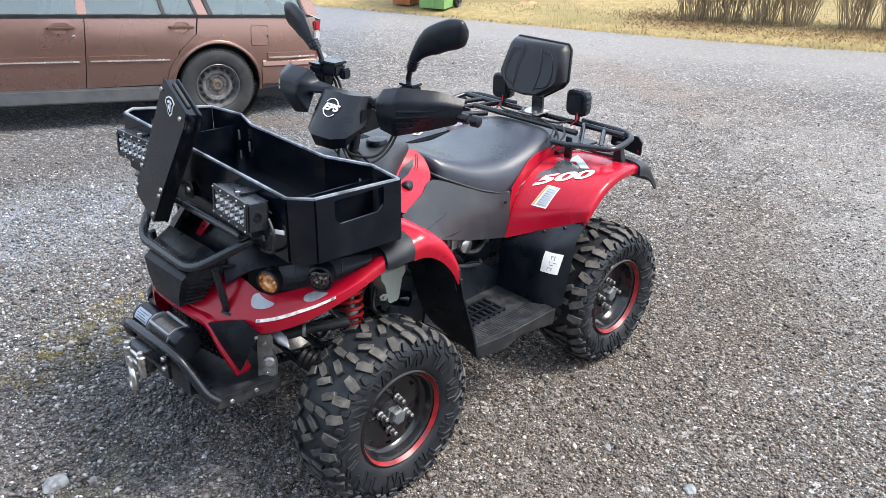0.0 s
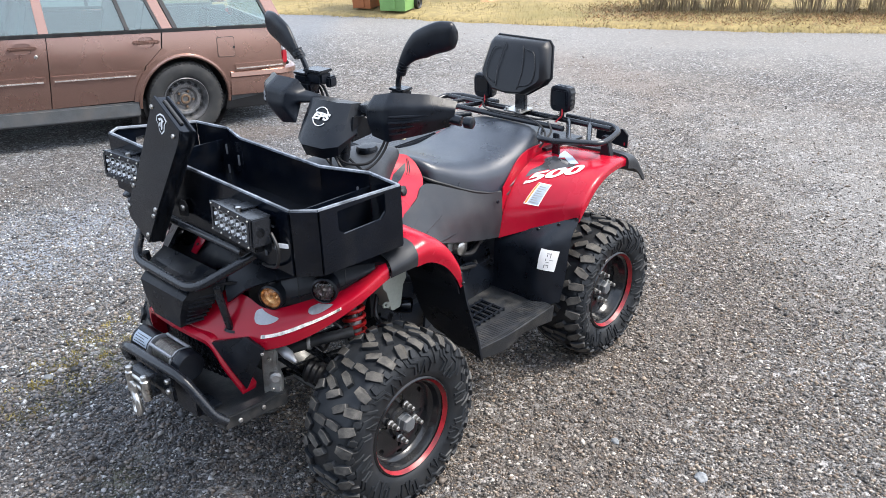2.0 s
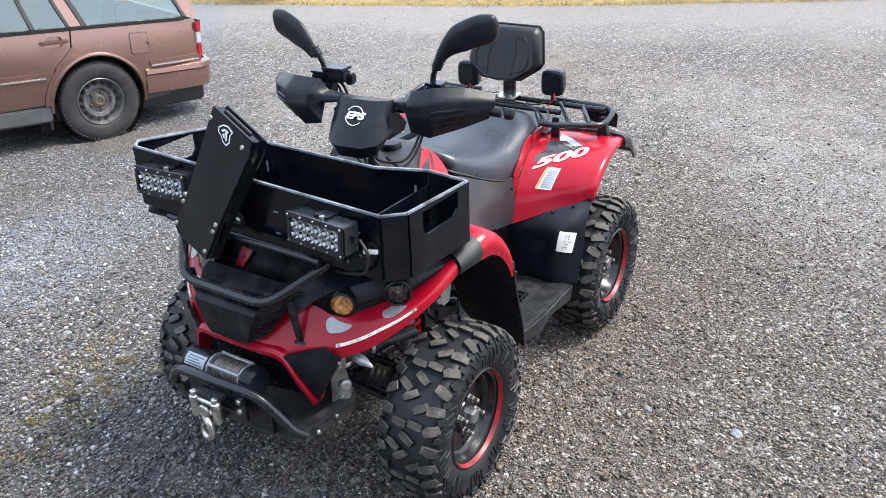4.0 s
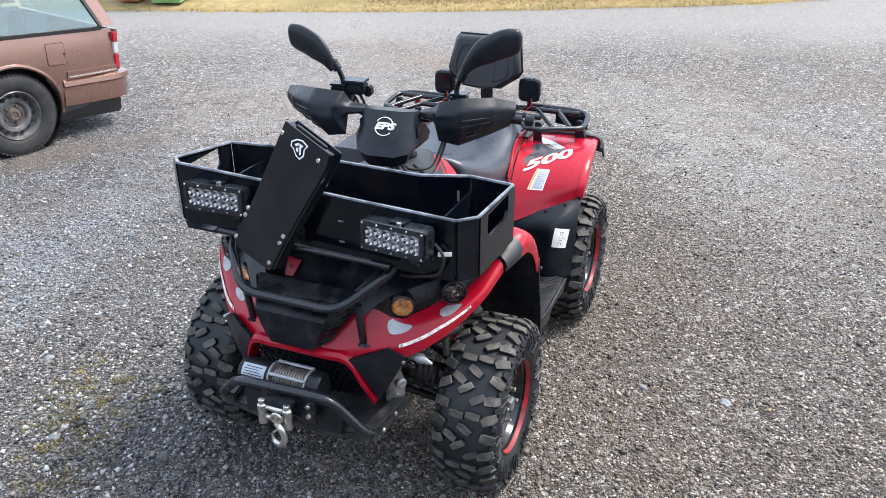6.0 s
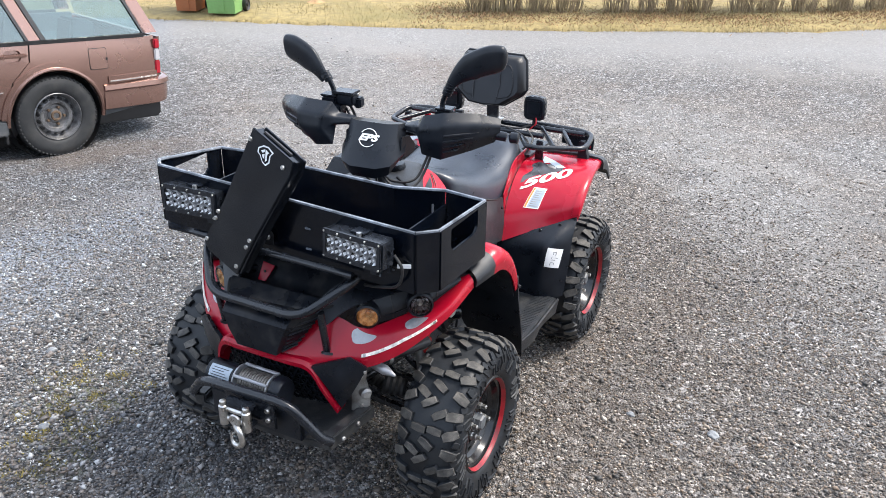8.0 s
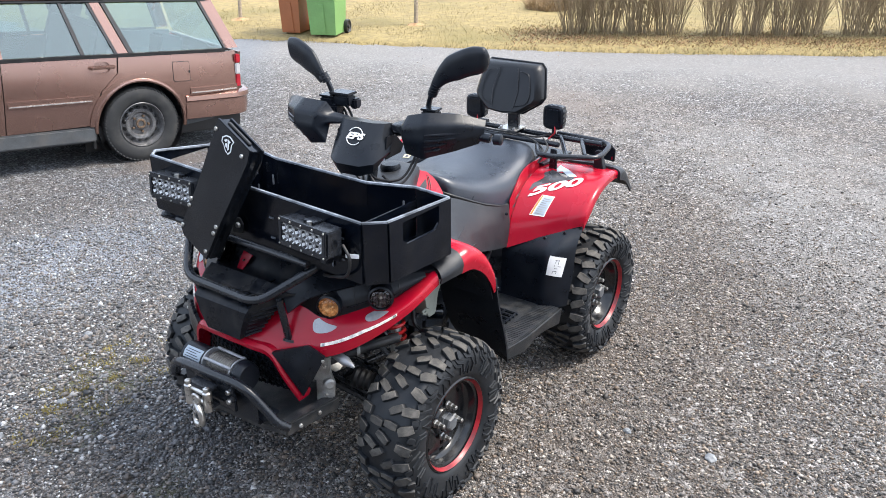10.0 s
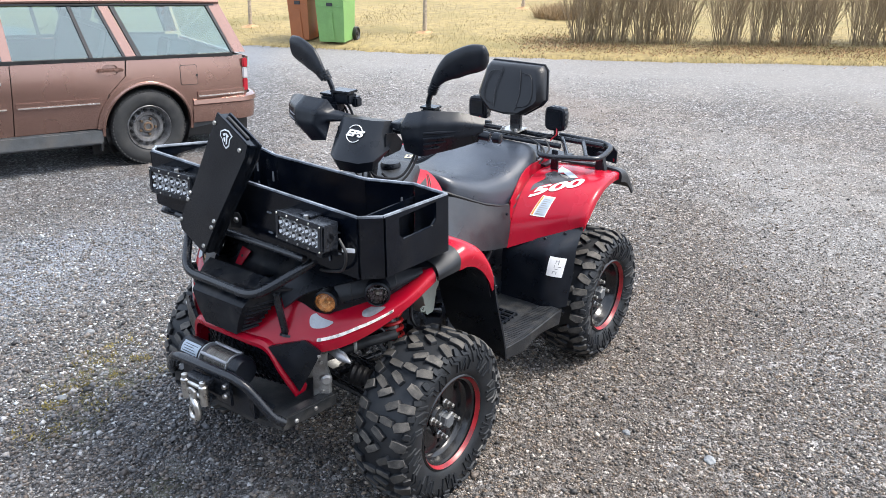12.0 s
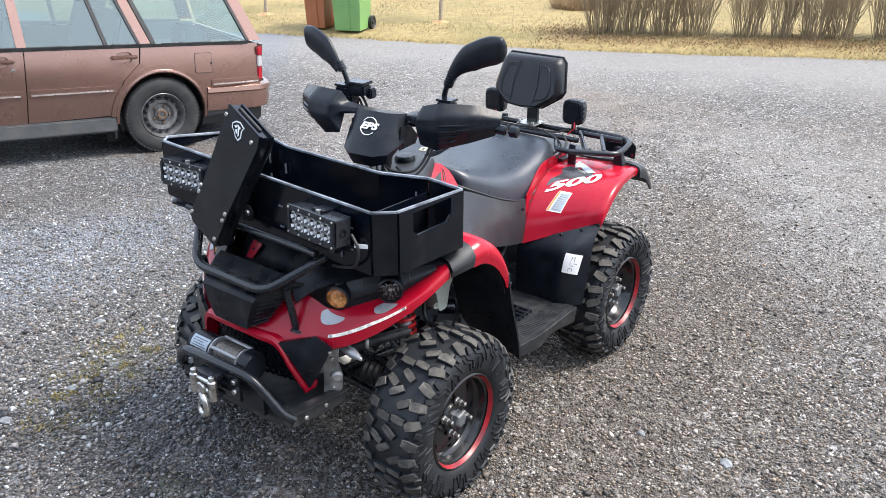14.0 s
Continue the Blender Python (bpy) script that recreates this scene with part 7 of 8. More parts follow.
def flank_plate(outline, holes=(), thick=0.02, out=0.0, s_=1):
    """A body panel: an outline in (x, z) laid on the bulged flank."""
    bm = bmesh.new()
    edges = []
    for lp in (outline, *holes):
        dense = []
        for i in range(len(lp)):
            a, b = np.array(lp[i]), np.array(lp[(i + 1) % len(lp)])
            k = max(1, int(np.linalg.norm(b - a) / 0.06))
            dense += [a + (b - a) * t / k for t in range(k)]
        vs = [bm.verts.new((q[0], q[1], 0)) for q in dense]
        edges += [bm.edges.new((vs[i], vs[(i + 1) % len(vs)])) for i in range(len(vs))]
    bmesh.ops.triangle_fill(bm, edges=edges, use_beauty=True)
    z0, z1 = min(q[1] for q in outline), max(q[1] for q in outline)
    for z in np.arange(z0 + 0.05, z1, 0.07):
        bmesh.ops.bisect_plane(bm, geom=bm.verts[:] + bm.edges[:] + bm.faces[:], plane_co=(0, z, 0), plane_no=(0, 1, 0))
    for v in bm.verts:
        x, z = v.co.x, v.co.y
        taper_ = 0.05 * max(0, (-0.35 - x) / 0.5) ** 2 + 0.09 * max(0, (x - 2.3) / 0.9) ** 2
        v.co = Vector((x, flank(z) + out - taper_, z))
    ext = bmesh.ops.extrude_face_region(bm, geom=bm.faces[:])
    bmesh.ops.translate(bm, vec=(0, -thick, 0), verts=[g for g in ext["geom"] if isinstance(g, bmesh.types.BMVert)])
    if s_ < 0:
        bmesh.ops.scale(bm, vec=(1, -1, 1), verts=bm.verts)
    return bm


def arch(cx, r, z0, n=18, a0=-0.1, a1=math.pi + 0.1):
    return [(cx + math.cos(a) * r, 0.305 + math.sin(a) * r) for a in np.linspace(a0, a1, n) if 0.305 + math.sin(a) * r >= z0]


CARLUG = mesh_of("tread_block", block((0.2985, 0.080, 0), (0.014, 0.030, 0.017), 0.002, (0, 0, 22)), M["cartyre"])
BELT = 0.850
WB = 2.46
R_ = 0.352
rear_arch = arch(0.0, R_, 0.22)        # from the front side over to the back side of the wheel
front_arch = arch(WB, R_, 0.22)
for s_ in (1, -1):
    # rear quarter: from the door gap round the arch to the tail
    quarter = [(0.145, BELT), (0.158, 0.76), (0.16, 0.735), (0.30, 0.60), (0.345, 0.46), (0.368, 0.36)] + [p_ for p_ in rear_arch if p_[0] < 0.368 and p_[1] > 0.25] + [(-0.40, 0.30), (-0.405, 0.50), (-0.86, 0.51), (-0.885, 0.60), (-0.865, 0.83), (-0.86, BELT)]
    part("rear_quarter", flank_plate(quarter, (), 0.02, 0, s_), M["carpaint"], car, "copper-brown rear quarter panel")
    part("arch_lip", tube([(x, (flank(z) + 0.004) * s_, z) for x, z in arch(0.0, R_ + 0.012, 0.25, 24)], 0.016, 8), M["carpaint"], car)
    part("arch_flare", flank_plate(arch(0.0, R_ + 0.060, 0.30, 30, 0.05, math.pi - 0.05) + arch(0.0, R_ + 0.006, 0.30, 30, 0.05, math.pi - 0.05)[::-1], (), 0.012, 0.010, s_), M["carpaint"], car)
    part("arch_liner", lathe([(R_ - 0.004, -0.20), (R_ - 0.004, 0.02)], 40, frame3((0, (HALF - 0.06) * s_, 0.305), (1, 0, 0), (0, 0, -s_)), ends=False), M["carblack"], car)
    part("arch_back", block((0, (HALF - 0.28) * s_, 0.36), (0.78, 0.02, 0.60)), M["carblack"], car)
    rd = [(0.150, BELT), (0.163, 0.76), (0.165, 0.73), (0.305, 0.595), (0.352, 0.46), (0.378, 0.335), (1.015, 0.325), (1.005, 0.56), (0.99, BELT)]
    pocket = lambda x: [(x + math.cos(a) * 0.062 * abs(math.cos(a)) ** -0.4, 0.782 + math.sin(a) * 0.040 * abs(math.sin(a)) ** -0.4) for a in np.linspace(0.13, math.tau + 0.13, 16, endpoint=False)]
    door = part("rear_door", flank_plate([(x + 0.006, z) if x < 0.5 else (x - 0.004, z) for x, z in rd], (pocket(0.28),), 0.02, 0, s_), M["carpaint"], car, "closed copper-brown rear door")
    fd = [(0.993, BELT), (1.008, 0.56), (1.018, 0.325), (1.97, 0.32), (2.03, 0.55), (2.02, BELT)]
    door2 = part("front_door", flank_plate(fd, (pocket(1.16),), 0.02, 0, s_), M["carpaint"], car, "closed copper-brown front door")
    fw = [(2.035, BELT), (2.04, 0.55), (1.985, 0.32), (2.08, 0.28)] + [p_ for p_ in front_arch[::-1] if p_[1] > 0.28] + [(2.86, 0.30), (3.12, 0.40), (3.14, 0.68), (2.9, 0.80), (2.3, 0.845)]
    part("front_wing", flank_plate(fw, (), 0.02, 0, s_), M["carpaint"], car)
    part("gap_backing", flank_plate([(0.395, 0.30), (2.03, 0.30), (2.05, 0.70), (2.9, 0.72), (2.85, 0.78), (2.1, 0.84), (-0.6, 0.84), (-0.6, 0.72), (0.24, 0.715), (0.36, 0.58)], (), 0.004, -0.024, s_), M["carblack"], car)
    for dr, x, lock in ((door, 0.28, False), (door2, 1.16, True)):
        y = (flank(0.782)) * s_
        part("handle_recess", flank_plate([(x - 0.07, 0.735), (x + 0.07, 0.735), (x + 0.07, 0.829), (x - 0.07, 0.829)], (), 0.002, -0.0205, s_), M["carpaint"], dr)
        part("handle", bev(block((x + 0.0, y + 0.018 * s_, 0.785), (0.20, 0.024, 0.028)), 0.008), M["carpaint"], dr, "painted pull handle")
        if lock:
            part("lock", bolt((x - 0.085, flank(0.72) * s_, 0.72), (0, s_, 0), 0.014, 0.006), M["steel"], dr)
    for x0, x1, dr in ((0.375, 0.985, door), (1.04, 1.96, door2), (-0.86, -0.415, car)):
        zz = 0.548
        part("side_moulding", flank_plate([(x0, zz - 0.026), (x1, zz - 0.026), (x1, zz + 0.026), (x0, zz + 0.026)], (), 0.012, 0.010, s_), M["carpaint"], dr, "rubbing strip with a bright line")
        part("bright_line", flank_plate([(x0 + 0.01, zz - 0.017), (x1 - 0.01, zz - 0.017), (x1 - 0.01, zz - 0.007), (x0 + 0.01, zz - 0.007)], (), 0.008, 0.0135, s_), M["chrometrim"], dr)
    part("sill", bev(block((1.19, (HALF - 0.045) * s_, 0.265), (1.64, 0.07, 0.115)), 0.012), M["sill"], car, "weathered grey plastic sill")
    part("mud_lip", block((0.385, (HALF - 0.05) * s_, 0.19), (0.02, 0.05, 0.09), 0.003), M["carblack"], car)
    # glasshouse: belt seal, pillars, panes
    part("belt_seal", block((0.62, (flank(BELT) - 0.004) * s_, BELT + 0.014), (2.75, 0.02, 0.028), 0.004), M["carblack"], car)
    top = 1.272
    def pillar(xb, xt, w_, m_, name="pillar", s_=s_):
        return part(name, loft([[(xb - w_, (flank(BELT) + 0.000) * s_, BELT + 0.03), (xb + w_, (flank(BELT) + 0.000) * s_, BELT + 0.03), (xb + w_, (flank(BELT) - 0.03) * s_, BELT + 0.03), (xb - w_, (flank(BELT) - 0.03) * s_, BELT + 0.03)], [(xt - w_ * 0.9, (flank(top) + 0.0) * s_, top), (xt + w_ * 0.9, (flank(top) + 0.0) * s_, top), (xt + w_ * 0.9, (flank(top) - 0.03) * s_, top), (xt - w_ * 0.9, (flank(top) - 0.03) * s_, top)]]), M[m_], car)
    pillar(0.105, 0.255, 0.040, "carpaint")
    pillar(0.155, 0.305, 0.011, "carblack")
    pillar(0.040, 0.190, 0.018, "carblack")
    pillar(0.405, 0.505, 0.014, "carblack")
    pillar(1.00, 1.02, 0.034, "carpaint")
    pillar(-0.815, -0.655, 0.055, "carpaint")
    pillar(-0.760, -0.590, 0.014, "carblack")
    pillar(2.00, 1.50, 0.035, "carpaint")
    def pane(xs, s_=s_):
        (a, b), (c_, d) = xs
        return plate_quad([(a, (flank(BELT) - 0.012) * s_, BELT + 0.03), (b, (flank(BELT) - 0.012) * s_, BELT + 0.03), (d, (flank(top) - 0.012) * s_, top), (c_, (flank(top) - 0.012) * s_, top)])
    def plate_quad(q):
        bm = bmesh.new()
        vs = [bm.verts.new(p_) for p_ in q] + [bm.verts.new((p_[0], p_[1] - 0.004 * s_, p_[2])) for p_ in q]
        bm.faces.new(vs[:4])
        bm.faces.new(vs[4:][::-1])
        for i in range(4):
            bm.faces.new((vs[i], vs[(i + 1) % 4], vs[4 + (i + 1) % 4], vs[4 + i]))
        return bm
    for xs in (((-0.76, 0.04), (-0.59, 0.19)), ((0.16, 0.405), (0.31, 0.505)), ((0.405, 0.97), (0.505, 0.99)), ((1.03, 1.97), (1.05, 1.48))):
        part("window", pane(xs), M["carglass"], car, "clear side window", smooth=0)
    part("roof_rail", tube(spline([(-0.70, (flank(top) + 0.004) * s_, top + 0.01), (0.2, (flank(top) + 0.004) * s_, top + 0.02), (1.3, (flank(top) + 0.004) * s_, top + 0.01), (1.55, (flank(top)) * s_, top - 0.02)], 6), 0.020, 8), M["carpaint"], car)
    part("gutter_seal", tube([(-0.66, (flank(top) + 0.004) * s_, top - 0.014), (1.3, (flank(top) + 0.004) * s_, top - 0.010)], 0.010, 6), M["carblack"], car)
    # rear lamp cluster
    for z0, z1, mm, lb in ((0.748, 0.822, "lampred", "red upper lens"), (0.655, 0.745, "lampwhite", "clear middle lens"), (0.545, 0.652, "lampred", "red lower lens")):
        part("rear_lamp", bev(block((-0.872, (HALF - 0.080) * s_, (z0 + z1) / 2), (0.045, 0.075, z1 - z0)), 0.008), M[mm], car, lb)
    for k, x in enumerate((0.0, WB)):
        w = part("wheel", mesh_of("car_wheel", join(lathe([(0.183, 0.085), (0.177, 0.092), (0.170, 0.080), (0.161, 0.045), (0.150, 0.035), (0.121, 0.058), (0.098, 0.056), (0.082, 0.030), (0.06, 0.030), (0.045, 0.052), (0.001, 0.052)], 48, TO_Y, ends=False), lathe([(0.183, -0.08), (0.152, 0.03)], 40, TO_Y, ends=False)), M["carsteel"]), None, car, "dull steel wheel with a rusty hub", m=pose(x, (HALF - 0.105) * s_, 0.305, 0, 12, 0 if s_ > 0 else 180))
        part("tyre", lathe(spline([(0.177, 0.080), (0.202, 0.096), (0.255, 0.102), (0.296, 0.088), (0.305, 0.066), (0.307, 0), (0.305, -0.066), (0.296, -0.088), (0.24, -0.10), (0.177, -0.08)], 4), 64, TO_Y, ends=False), M["cartyre"], w, "worn dirty road tyre")
        for j in range(60):
            a = j * math.tau / 60
            part("tread_block", CARLUG, None, w, m=pose(0, 0, 0, 0, -a * 180 / math.pi, 0))
        for j in range(15):
            a = j * math.tau / 15
            part("vent_hole", lathe([(0.002, -0.006), (0.013, -0.003), (0.0165, 0), (0.013, 0.003), (0.002, 0.005)], 12, TO_Y @ pose(math.cos(a) * 0.1375, math.sin(a) * 0.1375, 0.0495) @ pose(0, 0, 0, 0, 0, math.degrees(a)) @ Matrix.Diagonal((0.86, 1.15, 1.5, 1)) @ pose(0, 0, 0, 0, 35, 0)), M["carblack"], w)
        part("hub", lathe([(0.042, 0.050), (0.036, 0.062), (0.026, 0.062), (0.022, 0.052), (0.018, 0.050)], 20, TO_Y), M["rust"], w)
        for j in range(5):
            a = j * math.tau / 5 + 0.3
            part("wheel_bolt", lathe([(0.011, 0.028), (0.011, 0.048), (0.008, 0.050)], 6, TO_Y @ pose(math.cos(a) * 0.066, math.sin(a) * 0.066, 0)), M["rust"], w, smooth=20)
    if s_ > 0:
        fl = [(-0.282, 0.650), (-0.292, 0.638), (-0.412, 0.638), (-0.422, 0.650), (-0.422, 0.780), (-0.412, 0.790), (-0.292, 0.790), (-0.282, 0.780)]
        part("fuel_flap_gap", flank_plate([((x + 0.352) * 1.05 - 0.352, z + (0.004 if z > 0.7 else -0.004)) for x, z in fl], (), 0.004, 0.0015), M["carblack"], car)
        part("fuel_flap", flank_plate(fl, (), 0.004, 0.004), M["carpaint"], car, "square fuel flap")
        part("finger_notch", block((-0.418, flank(0.71) + 0.002, 0.71), (0.014, 0.012, 0.02), 0.002), M["carblack"], car)

# roof, tail, front and inside
part("roof", sheet(surface([[(-0.70, y, 1.292 + 0.045 * (1 - (y / 0.62) ** 2)) for y in (-0.60, -0.3, 0, 0.3, 0.60)], [(0.3, y, 1.302 + 0.055 * (1 - (y / 0.62) ** 2)) for y in (-0.61, -0.3, 0, 0.3, 0.61)], [(1.35, y, 1.282 + 0.05 * (1 - (y / 0.62) ** 2)) for y in (-0.60, -0.3, 0, 0.3, 0.60)], [(1.52, y, 1.242 + 0.05 * (1 - (y / 0.62) ** 2)) for y in (-0.58, -0.3, 0, 0.3, 0.58)]]), 16, 12, 0.02), M["carpaint"], car, "copper-brown roof")
part("tailgate", sheet(surface([[(-0.895, y, 0.50) for y in (-0.72, 0, 0.72)], [(-0.905, y, 0.84) for y in (-0.74, 0, 0.74)]]), 4, 8, 0.02), M["carpaint"], car, "copper-brown tailgate")
part("tail_window", sheet(surface([[(-0.885, y, 0.855) for y in (-0.66, 0, 0.66)], [(-0.72, y, 1.277) for y in (-0.56, 0, 0.56)]]), 4, 8, 0.005), M["carglass"], car, "sloping rear window")
part("windscreen", sheet(surface([[(2.06, y, 0.90) for y in (-0.68, 0, 0.68)], [(1.53, y, 1.267) for y in (-0.56, 0, 0.56)]]), 4, 8, 0.005), M["carglass"], car)
part("bonnet", sheet(surface([[(2.05, y, 0.885) for y in (-0.74, 0, 0.74)], [(2.6, y, 0.86) for y in (-0.74, 0, 0.74)], [(3.12, y, 0.72) for y in (-0.70, 0, 0.70)]]), 8, 8, 0.02), M["carpaint"], car)
part("nose", bev(block((3.12, 0, 0.54), (0.06, 1.40, 0.34)), 0.02), M["carblack"], car)


def bumper(x_end, x_arch, s0):
    prof = [(0.0, 0.520), (0.030, 0.505), (0.036, 0.470), (0.020, 0.455), (0.024, 0.390), (0.014, 0.315), (0.0, 0.308)]
    path = [(x_arch, HALF - 0.015), (x_end + 0.16 * s0, HALF - 0.03), (x_end + 0.05 * s0, HALF - 0.10), (x_end, HALF - 0.25), (x_end - 0.01 * s0, 0)]
    pts = rounded([(x, y, 0) for x, y in path] + [(x, -y, 0) for x, y in path[-2::-1]], 0.08, 5)
    secs2 = []
    for i, p_ in enumerate(pts):
        d = pts[min(i + 1, len(pts) - 1)] - pts[max(i - 1, 0)]
        n_ = np.array((d[1], -d[0], 0)) * -s0
        n_ /= np.linalg.norm(n_)
        if n_ @ (p_ - np.array(((x_end + x_arch) / 2, 0, 0))) < 0:
            n_ = -n_
        secs2.append([tuple(p_[:2] + n_[:2] * o) + (z,) for o, z in prof] + [tuple(p_[:2] - n_[:2] * 0.02) + (z,) for z in (0.308, 0.520)])
    return loft(secs2)


bp = part("rear_bumper", bumper(-1.01, -0.372, 1), M["carpaint"], car, "body-coloured rear bumper")
part("bumper_skirt", loft([[(x, y * s2, z) for x, y, z in ((-0.38, HALF - 0.02, 0.315), (-0.38, HALF - 0.05, 0.315), (-0.38, HALF - 0.05, 0.265), (-0.38, HALF - 0.03, 0.265))] for s2 in (1,)] + [[(x, y, z) for x, y, z in ((-0.90, HALF - 0.08, 0.345), (-0.90, HALF - 0.11, 0.345), (-0.90, HALF - 0.11, 0.312), (-0.90, HALF - 0.09, 0.312))]]), M["sill"], bp, "faded grey lower skirt")
part("bumper_skirt", block((-0.93, 0, 0.318), (0.04, 1.30, 0.022), 0.008), M["sill"], bp)
part("front_bumper", bumper(3.26, WB + 0.42, -1), M["carpaint"], car)
part("floor_pan", block((1.05, 0, 0.255), (3.9, 1.44, 0.15), 0.02), M["carblack"], car)
part("tow_hook", tube([(-0.92, 0.42, 0.30), (-0.94, 0.42, 0.22), (-0.93, 0.42, 0.14)], [0.012, 0.008, 0.003], 8), M["rust"], car)
part("load_floor", block((-0.35, 0, 0.70), (0.95, 1.25, 0.03), 0.005), M["upholstery"], car)


def car_seat(x, y, w_):
    st = part("seat", bev(block((x, y, 0.60), (0.48, w_, 0.14)), 0.03), M["upholstery"], car, "grey-blue cloth seat")
    part("seat_back", bev(block((x - 0.26, y, 0.84), (0.13, w_, 0.50), 0, (0, -14, 0)), 0.035), M["upholstery"], st)
    for dy in ((0,) if w_ < 0.7 else (-0.35, 0.35)):
        part("headrest", bev(block((x - 0.345, y + dy, 1.155), (0.09, 0.25, 0.15), 0, (0, -10, 0)), 0.035), M["upholstery"], st)
        part("headrest_stem", tube([(x - 0.33, y + dy, 1.05), (x - 0.345, y + dy, 1.12)], 0.02, 6), M["carblack"], st)


car_seat(1.35, 0.36, 0.50)
car_seat(1.35, -0.36, 0.50)
car_seat(0.50, 0.0, 1.20)
part("cargo_item", bev(block((-0.42, 0.30, 0.83), (0.20, 0.25, 0.24), 0, (0, -10, 0)), 0.02), M["upholstery"], car, "grey box in the load bay")
part("far_trim", block((0.12, -0.60, 1.05), (0.26, 0.03, 0.42), 0, (0, -18, 0)), M["upholstery"], car)
part("far_trim", block((1.01, -0.60, 1.05), (0.15, 0.03, 0.42), 0, (0, -3, 0)), M["upholstery"], car)
part("bay_side", block((-0.35, -0.62, 0.79), (0.95, 0.04, 0.16), 0.005), M["upholstery"], car)
part("steering_wheel", tube([(1.78 + 0.10 * math.sin(a) * 0.4, 0.36 + 0.18 * math.cos(a), 0.90 + 0.17 * math.sin(a)) for a in (k * math.tau / 24 for k in range(24))], 0.014, 8, closed=True), M["carblack"], car)
part("dashboard", bev(block((1.98, 0, 0.82), (0.30, 1.25, 0.16)), 0.03), M["carblack"], car)

# ---- bins, hedge, young trees ----
def wheelie_bin(x, y, turn, material, label, top_w=0.50, depth=0.56, height=1.0):
    m = pose(x, y, 0.035, 0, 0, turn)
    tb = thing("wheeled_bin", label, "bin", m, "bins by the lawn")
    wb, db = top_w * 0.84, depth * 0.80
    part("tub", taper((-db / 2, db / 2, -wb / 2, wb / 2), (-depth / 2, depth / 2, -top_w / 2, top_w / 2), 0.03, height - 0.06, 0.02), M[material], tb)
    part("rim", bev(block((0, 0, height - 0.05), (depth + 0.04, top_w + 0.04, 0.05)), 0.008), M[material], tb)
    part("lid", bev(block((0.01, 0, height + 0.0), (depth + 0.06, top_w + 0.05, 0.055)), 0.02), M[material], tb)
    part("front_rib", taper((db / 2 - 0.01, db / 2 + 0.012, -0.05, 0.05), (db / 2 + 0.02, db / 2 + 0.036, -0.035, 0.035), 0.05, 0.46, 0.004), M[material], tb)
    part("front_notch", block((depth / 2 - 0.018, 0, 0.56), (0.02, 0.09, 0.05), 0.004, (0, -6, 0)), M["carblack"], tb)
    part("band", block((depth / 2 - 0.03, 0, 0.53), (0.03, top_w * 0.93, 0.012), 0.003, (0, -6, 0)), M[material], tb)
    for s_ in (1, -1):
        for dy in (0.10,):
            part("lift_rib", block((depth / 2 + 0.006, dy * s_, height - 0.13), (0.02, 0.012, 0.10), 0.003), M[material], tb)
        part("wheel", lathe([(0.10, -0.025), (0.10, 0.025), (0.085, 0.028), (0.07, 0.012), (0.03, 0.012), (0.025, 0.03), (0.005, 0.03)], 28, frame3((-db / 2 - 0.01, (wb / 2 + 0.03) * s_, 0.10), (1, 0, 0), (0, 0, -s_))), M["carblack"], tb, "black rubber bin wheel")
    part("axle", tube([(-db / 2 - 0.01, -wb / 2, 0.10), (-db / 2 - 0.01, wb / 2, 0.10)], 0.012, 8), M["steel"], tb)
    part("handle_bar", tube([(-depth / 2 - 0.05, -wb / 2, height - 0.04), (-depth / 2 - 0.05, wb / 2, height - 0.04)], 0.014, 8), M[material], tb)


wheelie_bin(-6.40, -6.73, 22, "bingreen", "green plastic wheeled bin on the lawn edge", 0.46, 0.50)
wheelie_bin(-6.30, -7.27, 20, "binbrown", "brown plastic wheeled bin on the lawn edge", 0.34, 0.50, 0.98)


def branch(bm, rnd, p, d, ln, r, depth):
    """One tapering, slightly crooked shoot with side shoots."""
    k = 4
    prev, q = None, Vector(p)
    d = Vector(d).normalized()
    marks = []
    for i in range(k + 1):
        rr = r * (1 - 0.75 * i / k)
        e1 = d.orthogonal().normalized()
        e2 = d.cross(e1)
        ring = [bm.verts.new(q + (e1 * math.cos(a) + e2 * math.sin(a)) * rr) for a in (0, 2.094, 4.189)]
        if prev:
            for j in range(3):
                bm.faces.new((prev[j], prev[(j + 1) % 3], ring[(j + 1) % 3], ring[j]))
        prev = ring
        marks.append((q.copy(), d.copy(), rr))
        d = (d + Vector((rnd.uniform(-1, 1), rnd.uniform(-1, 1), rnd.uniform(-0.2, 0.5))) * 0.14).normalized()
        q = q + d * (ln / k)
    if depth:
        for _ in range(3 if depth == 1 else 4):
            i = rnd.randint(1, k - 1)
            q, d0, rr = marks[i]
            side = Vector((rnd.uniform(-1, 1), rnd.uniform(-1, 1), rnd.uniform(0.2, 1.1)))
            branch(bm, rnd, q, d0 * 0.8 + side * 0.7, ln * rnd.uniform(0.35, 0.6), max(rr * 0.6, 0.0018), depth - 1)


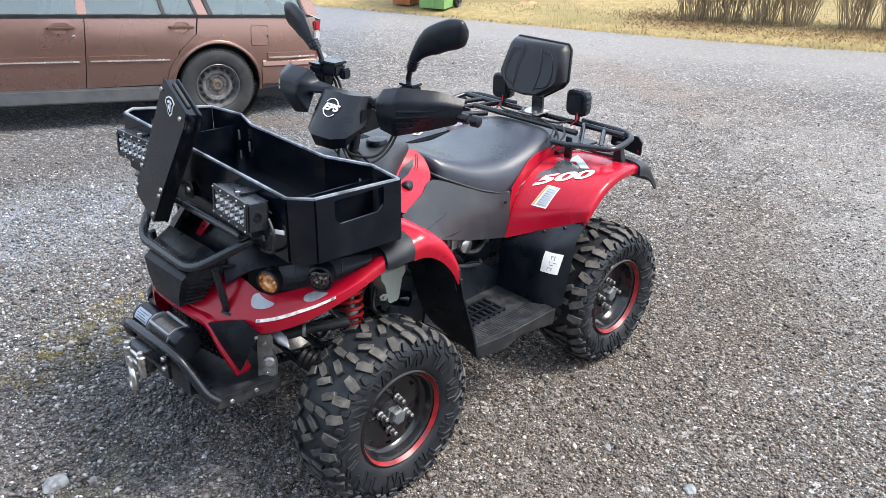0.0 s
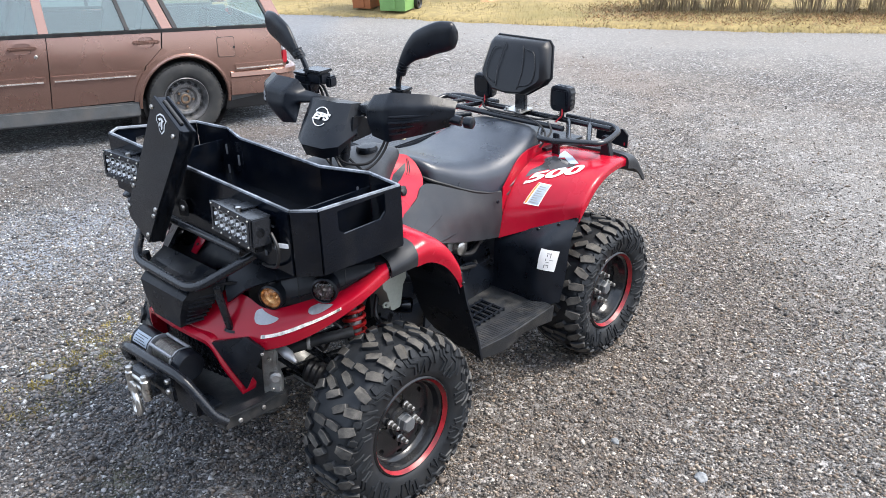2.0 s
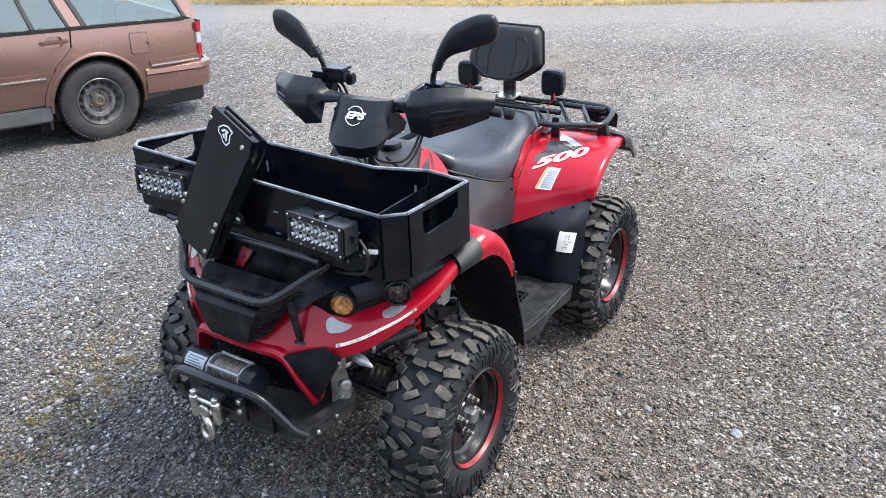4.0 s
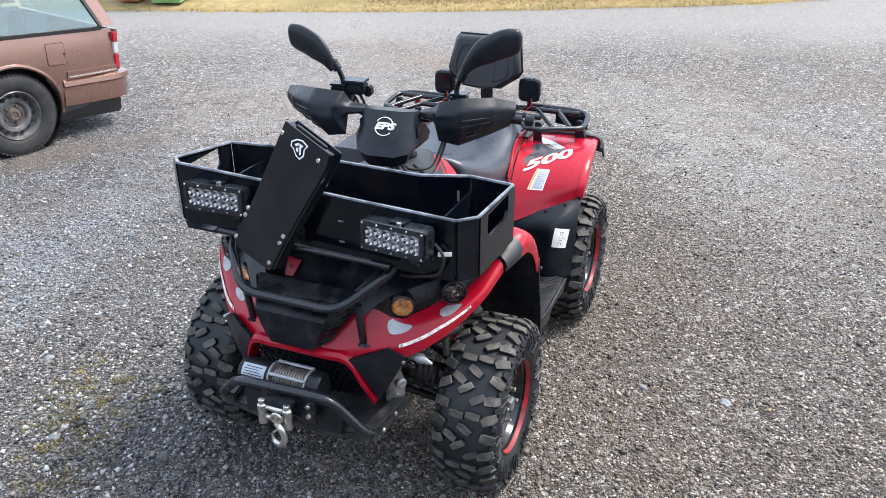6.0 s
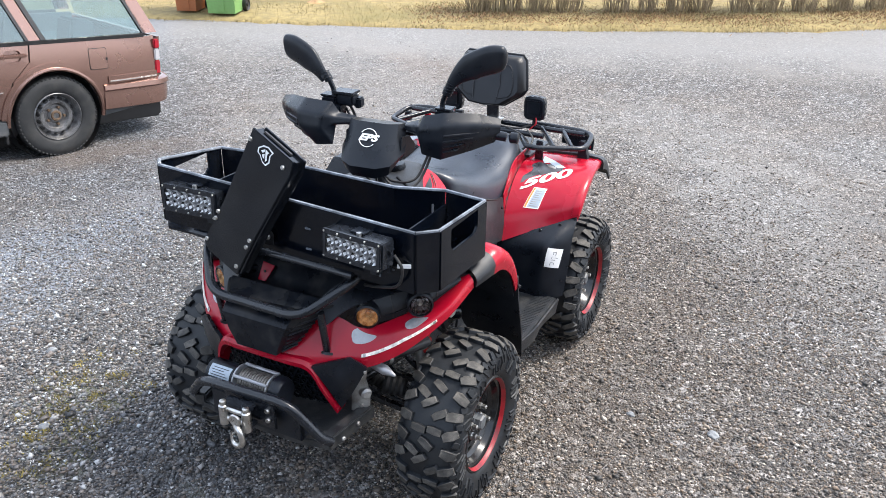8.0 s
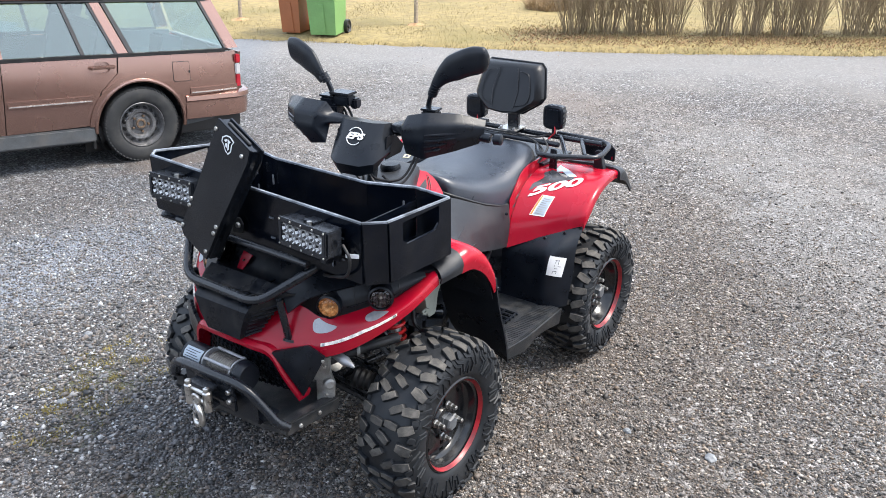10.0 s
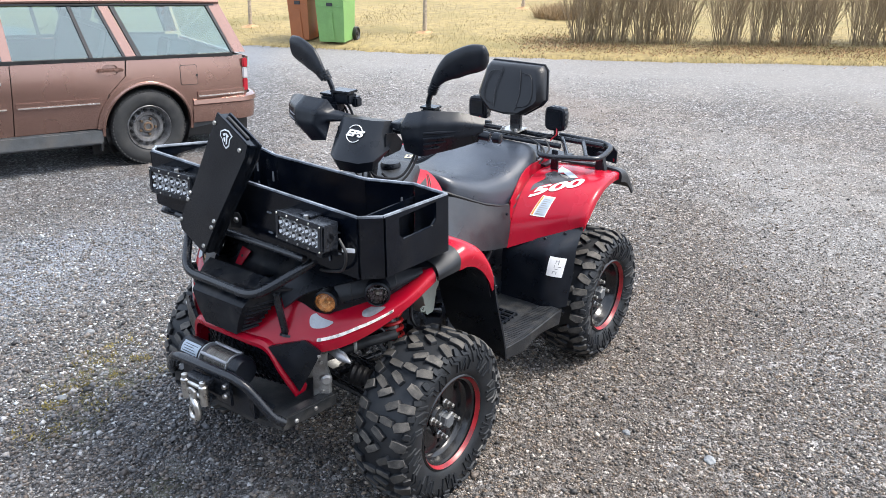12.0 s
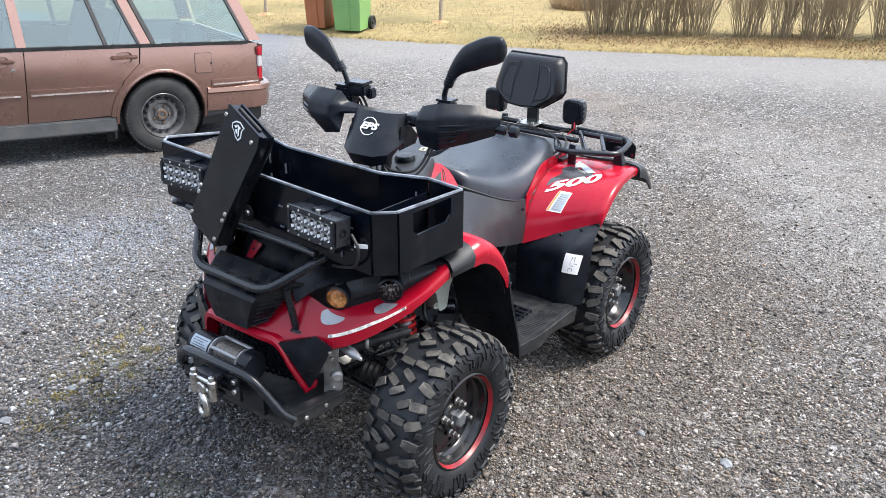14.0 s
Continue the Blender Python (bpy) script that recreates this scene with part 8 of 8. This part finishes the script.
def shrub(x, y, seed, width, height):
    rnd = random.Random(seed)
    bm = bmesh.new()
    for _ in range(int(112 * width)):
        a, rad = rnd.uniform(0, math.tau), width * 0.30 * math.sqrt(rnd.random())
        p = (math.cos(a) * rad * 0.7, math.sin(a) * rad, 0)
        branch(bm, rnd, p, (math.cos(a) * 0.45 * rad / width + rnd.uniform(-0.16, 0.16), math.sin(a) * 0.75 * rad / width + rnd.uniform(-0.2, 0.2), 1), height * rnd.uniform(0.55, 1.0), rnd.uniform(0.0035, 0.007), 2)
    me = mesh_of("bush", bm, M["twig"], smooth=0)
    ob = thing("hedge_shrub", "bare upright leafless hedge shrub", "shrub", pose(x, y, 0.05, 0, 0, 66), "hedge along the road")
    part("bush", me, None, ob)


for k, (x, y, w_) in enumerate(((-8.44, -3.74, 0.75), (-8.62, -3.42, 0.85), (-8.85, -3.02, 0.8), (-9.10, -2.62, 0.75), (-9.42, -1.98, 0.75), (-9.66, -1.60, 0.55), (-9.92, -1.24, 0.75), (-10.12, -0.92, 0.6), (-10.42, -0.42, 0.75), (-10.68, -0.05, 0.7), (-11.0, 0.40, 0.75), (-11.4, 0.85, 0.75), (-11.85, 1.35, 0.8), (-12.35, 1.95, 0.8))):
    shrub(x, y, 20 + k, w_, 1.25)


def sapling(x, y, seed, r, lean):
    rnd = random.Random(seed)
    ob = thing("young_tree", "slender bare young tree in a grass ring", "tree", pose(x, y, 0.04))
    pts = spline([(0, 0, -0.05), (-0.02, 0.01, 0.6), (lean * 0.5, 0.0, 1.4), (lean, 0.03, 2.4)], 5)
    part("trunk", tube(pts, list(np.linspace(r, r * 0.5, len(pts))), 9), M["bark"], ob, "pale grey-brown trunk")
    bm = bmesh.new()
    for _ in range(26):
        t = rnd.uniform(0.45, 1.0)
        p = pts[int(t * (len(pts) - 1))]
        a = rnd.uniform(0, math.tau)
        branch(bm, rnd, p, (math.cos(a), math.sin(a), 1.1), rnd.uniform(0.5, 1.0), 0.009, 2)
    part("crown", mesh_of("crown", bm, M["twig"], smooth=0), None, ob)
    part("root_mound", lathe([(0.20, 0.0), (0.13, 0.025), (0.06, 0.045), (0.03, 0.055)], 14), M["deadleaf"], ob)


sapling(-7.72, -6.14, 3, 0.036, -0.09)
sapling(-6.58, -8.86, 4, 0.032, -0.05)
sapling(-11.1, -6.48, 5, 0.035, 0.05)


def grass_clump():
    r = np.random.default_rng(31)
    k = 1600
    a, rad = r.uniform(0, math.tau, k), np.sqrt(r.random(k)) * 0.38
    spots = np.column_stack([-10.35 + np.cos(a) * rad, -5.30 + np.sin(a) * rad, np.full(k, 0.05)])
    tagged(strands("grass_clump", spots, (0.10, 0.30), 0.006, mat("dead_reed", (0.30, 0.21, 0.115), 0.9, var=0.3, scale=5), 1.5, 32), "tall withered grass clump on the lawn", "grass", kind="stuff")


grass_clump()
for x, y in ((-10.72, -4.72), (-10.55, -4.98)):
    post = thing("fence_post", "weathered wooden post beside the grass clump", "post", pose(x, y, 0.0))
    part("shaft", bev(block((0, 0, 0.6), (0.08, 0.08, 1.2)), 0.006), M["bark"], post)
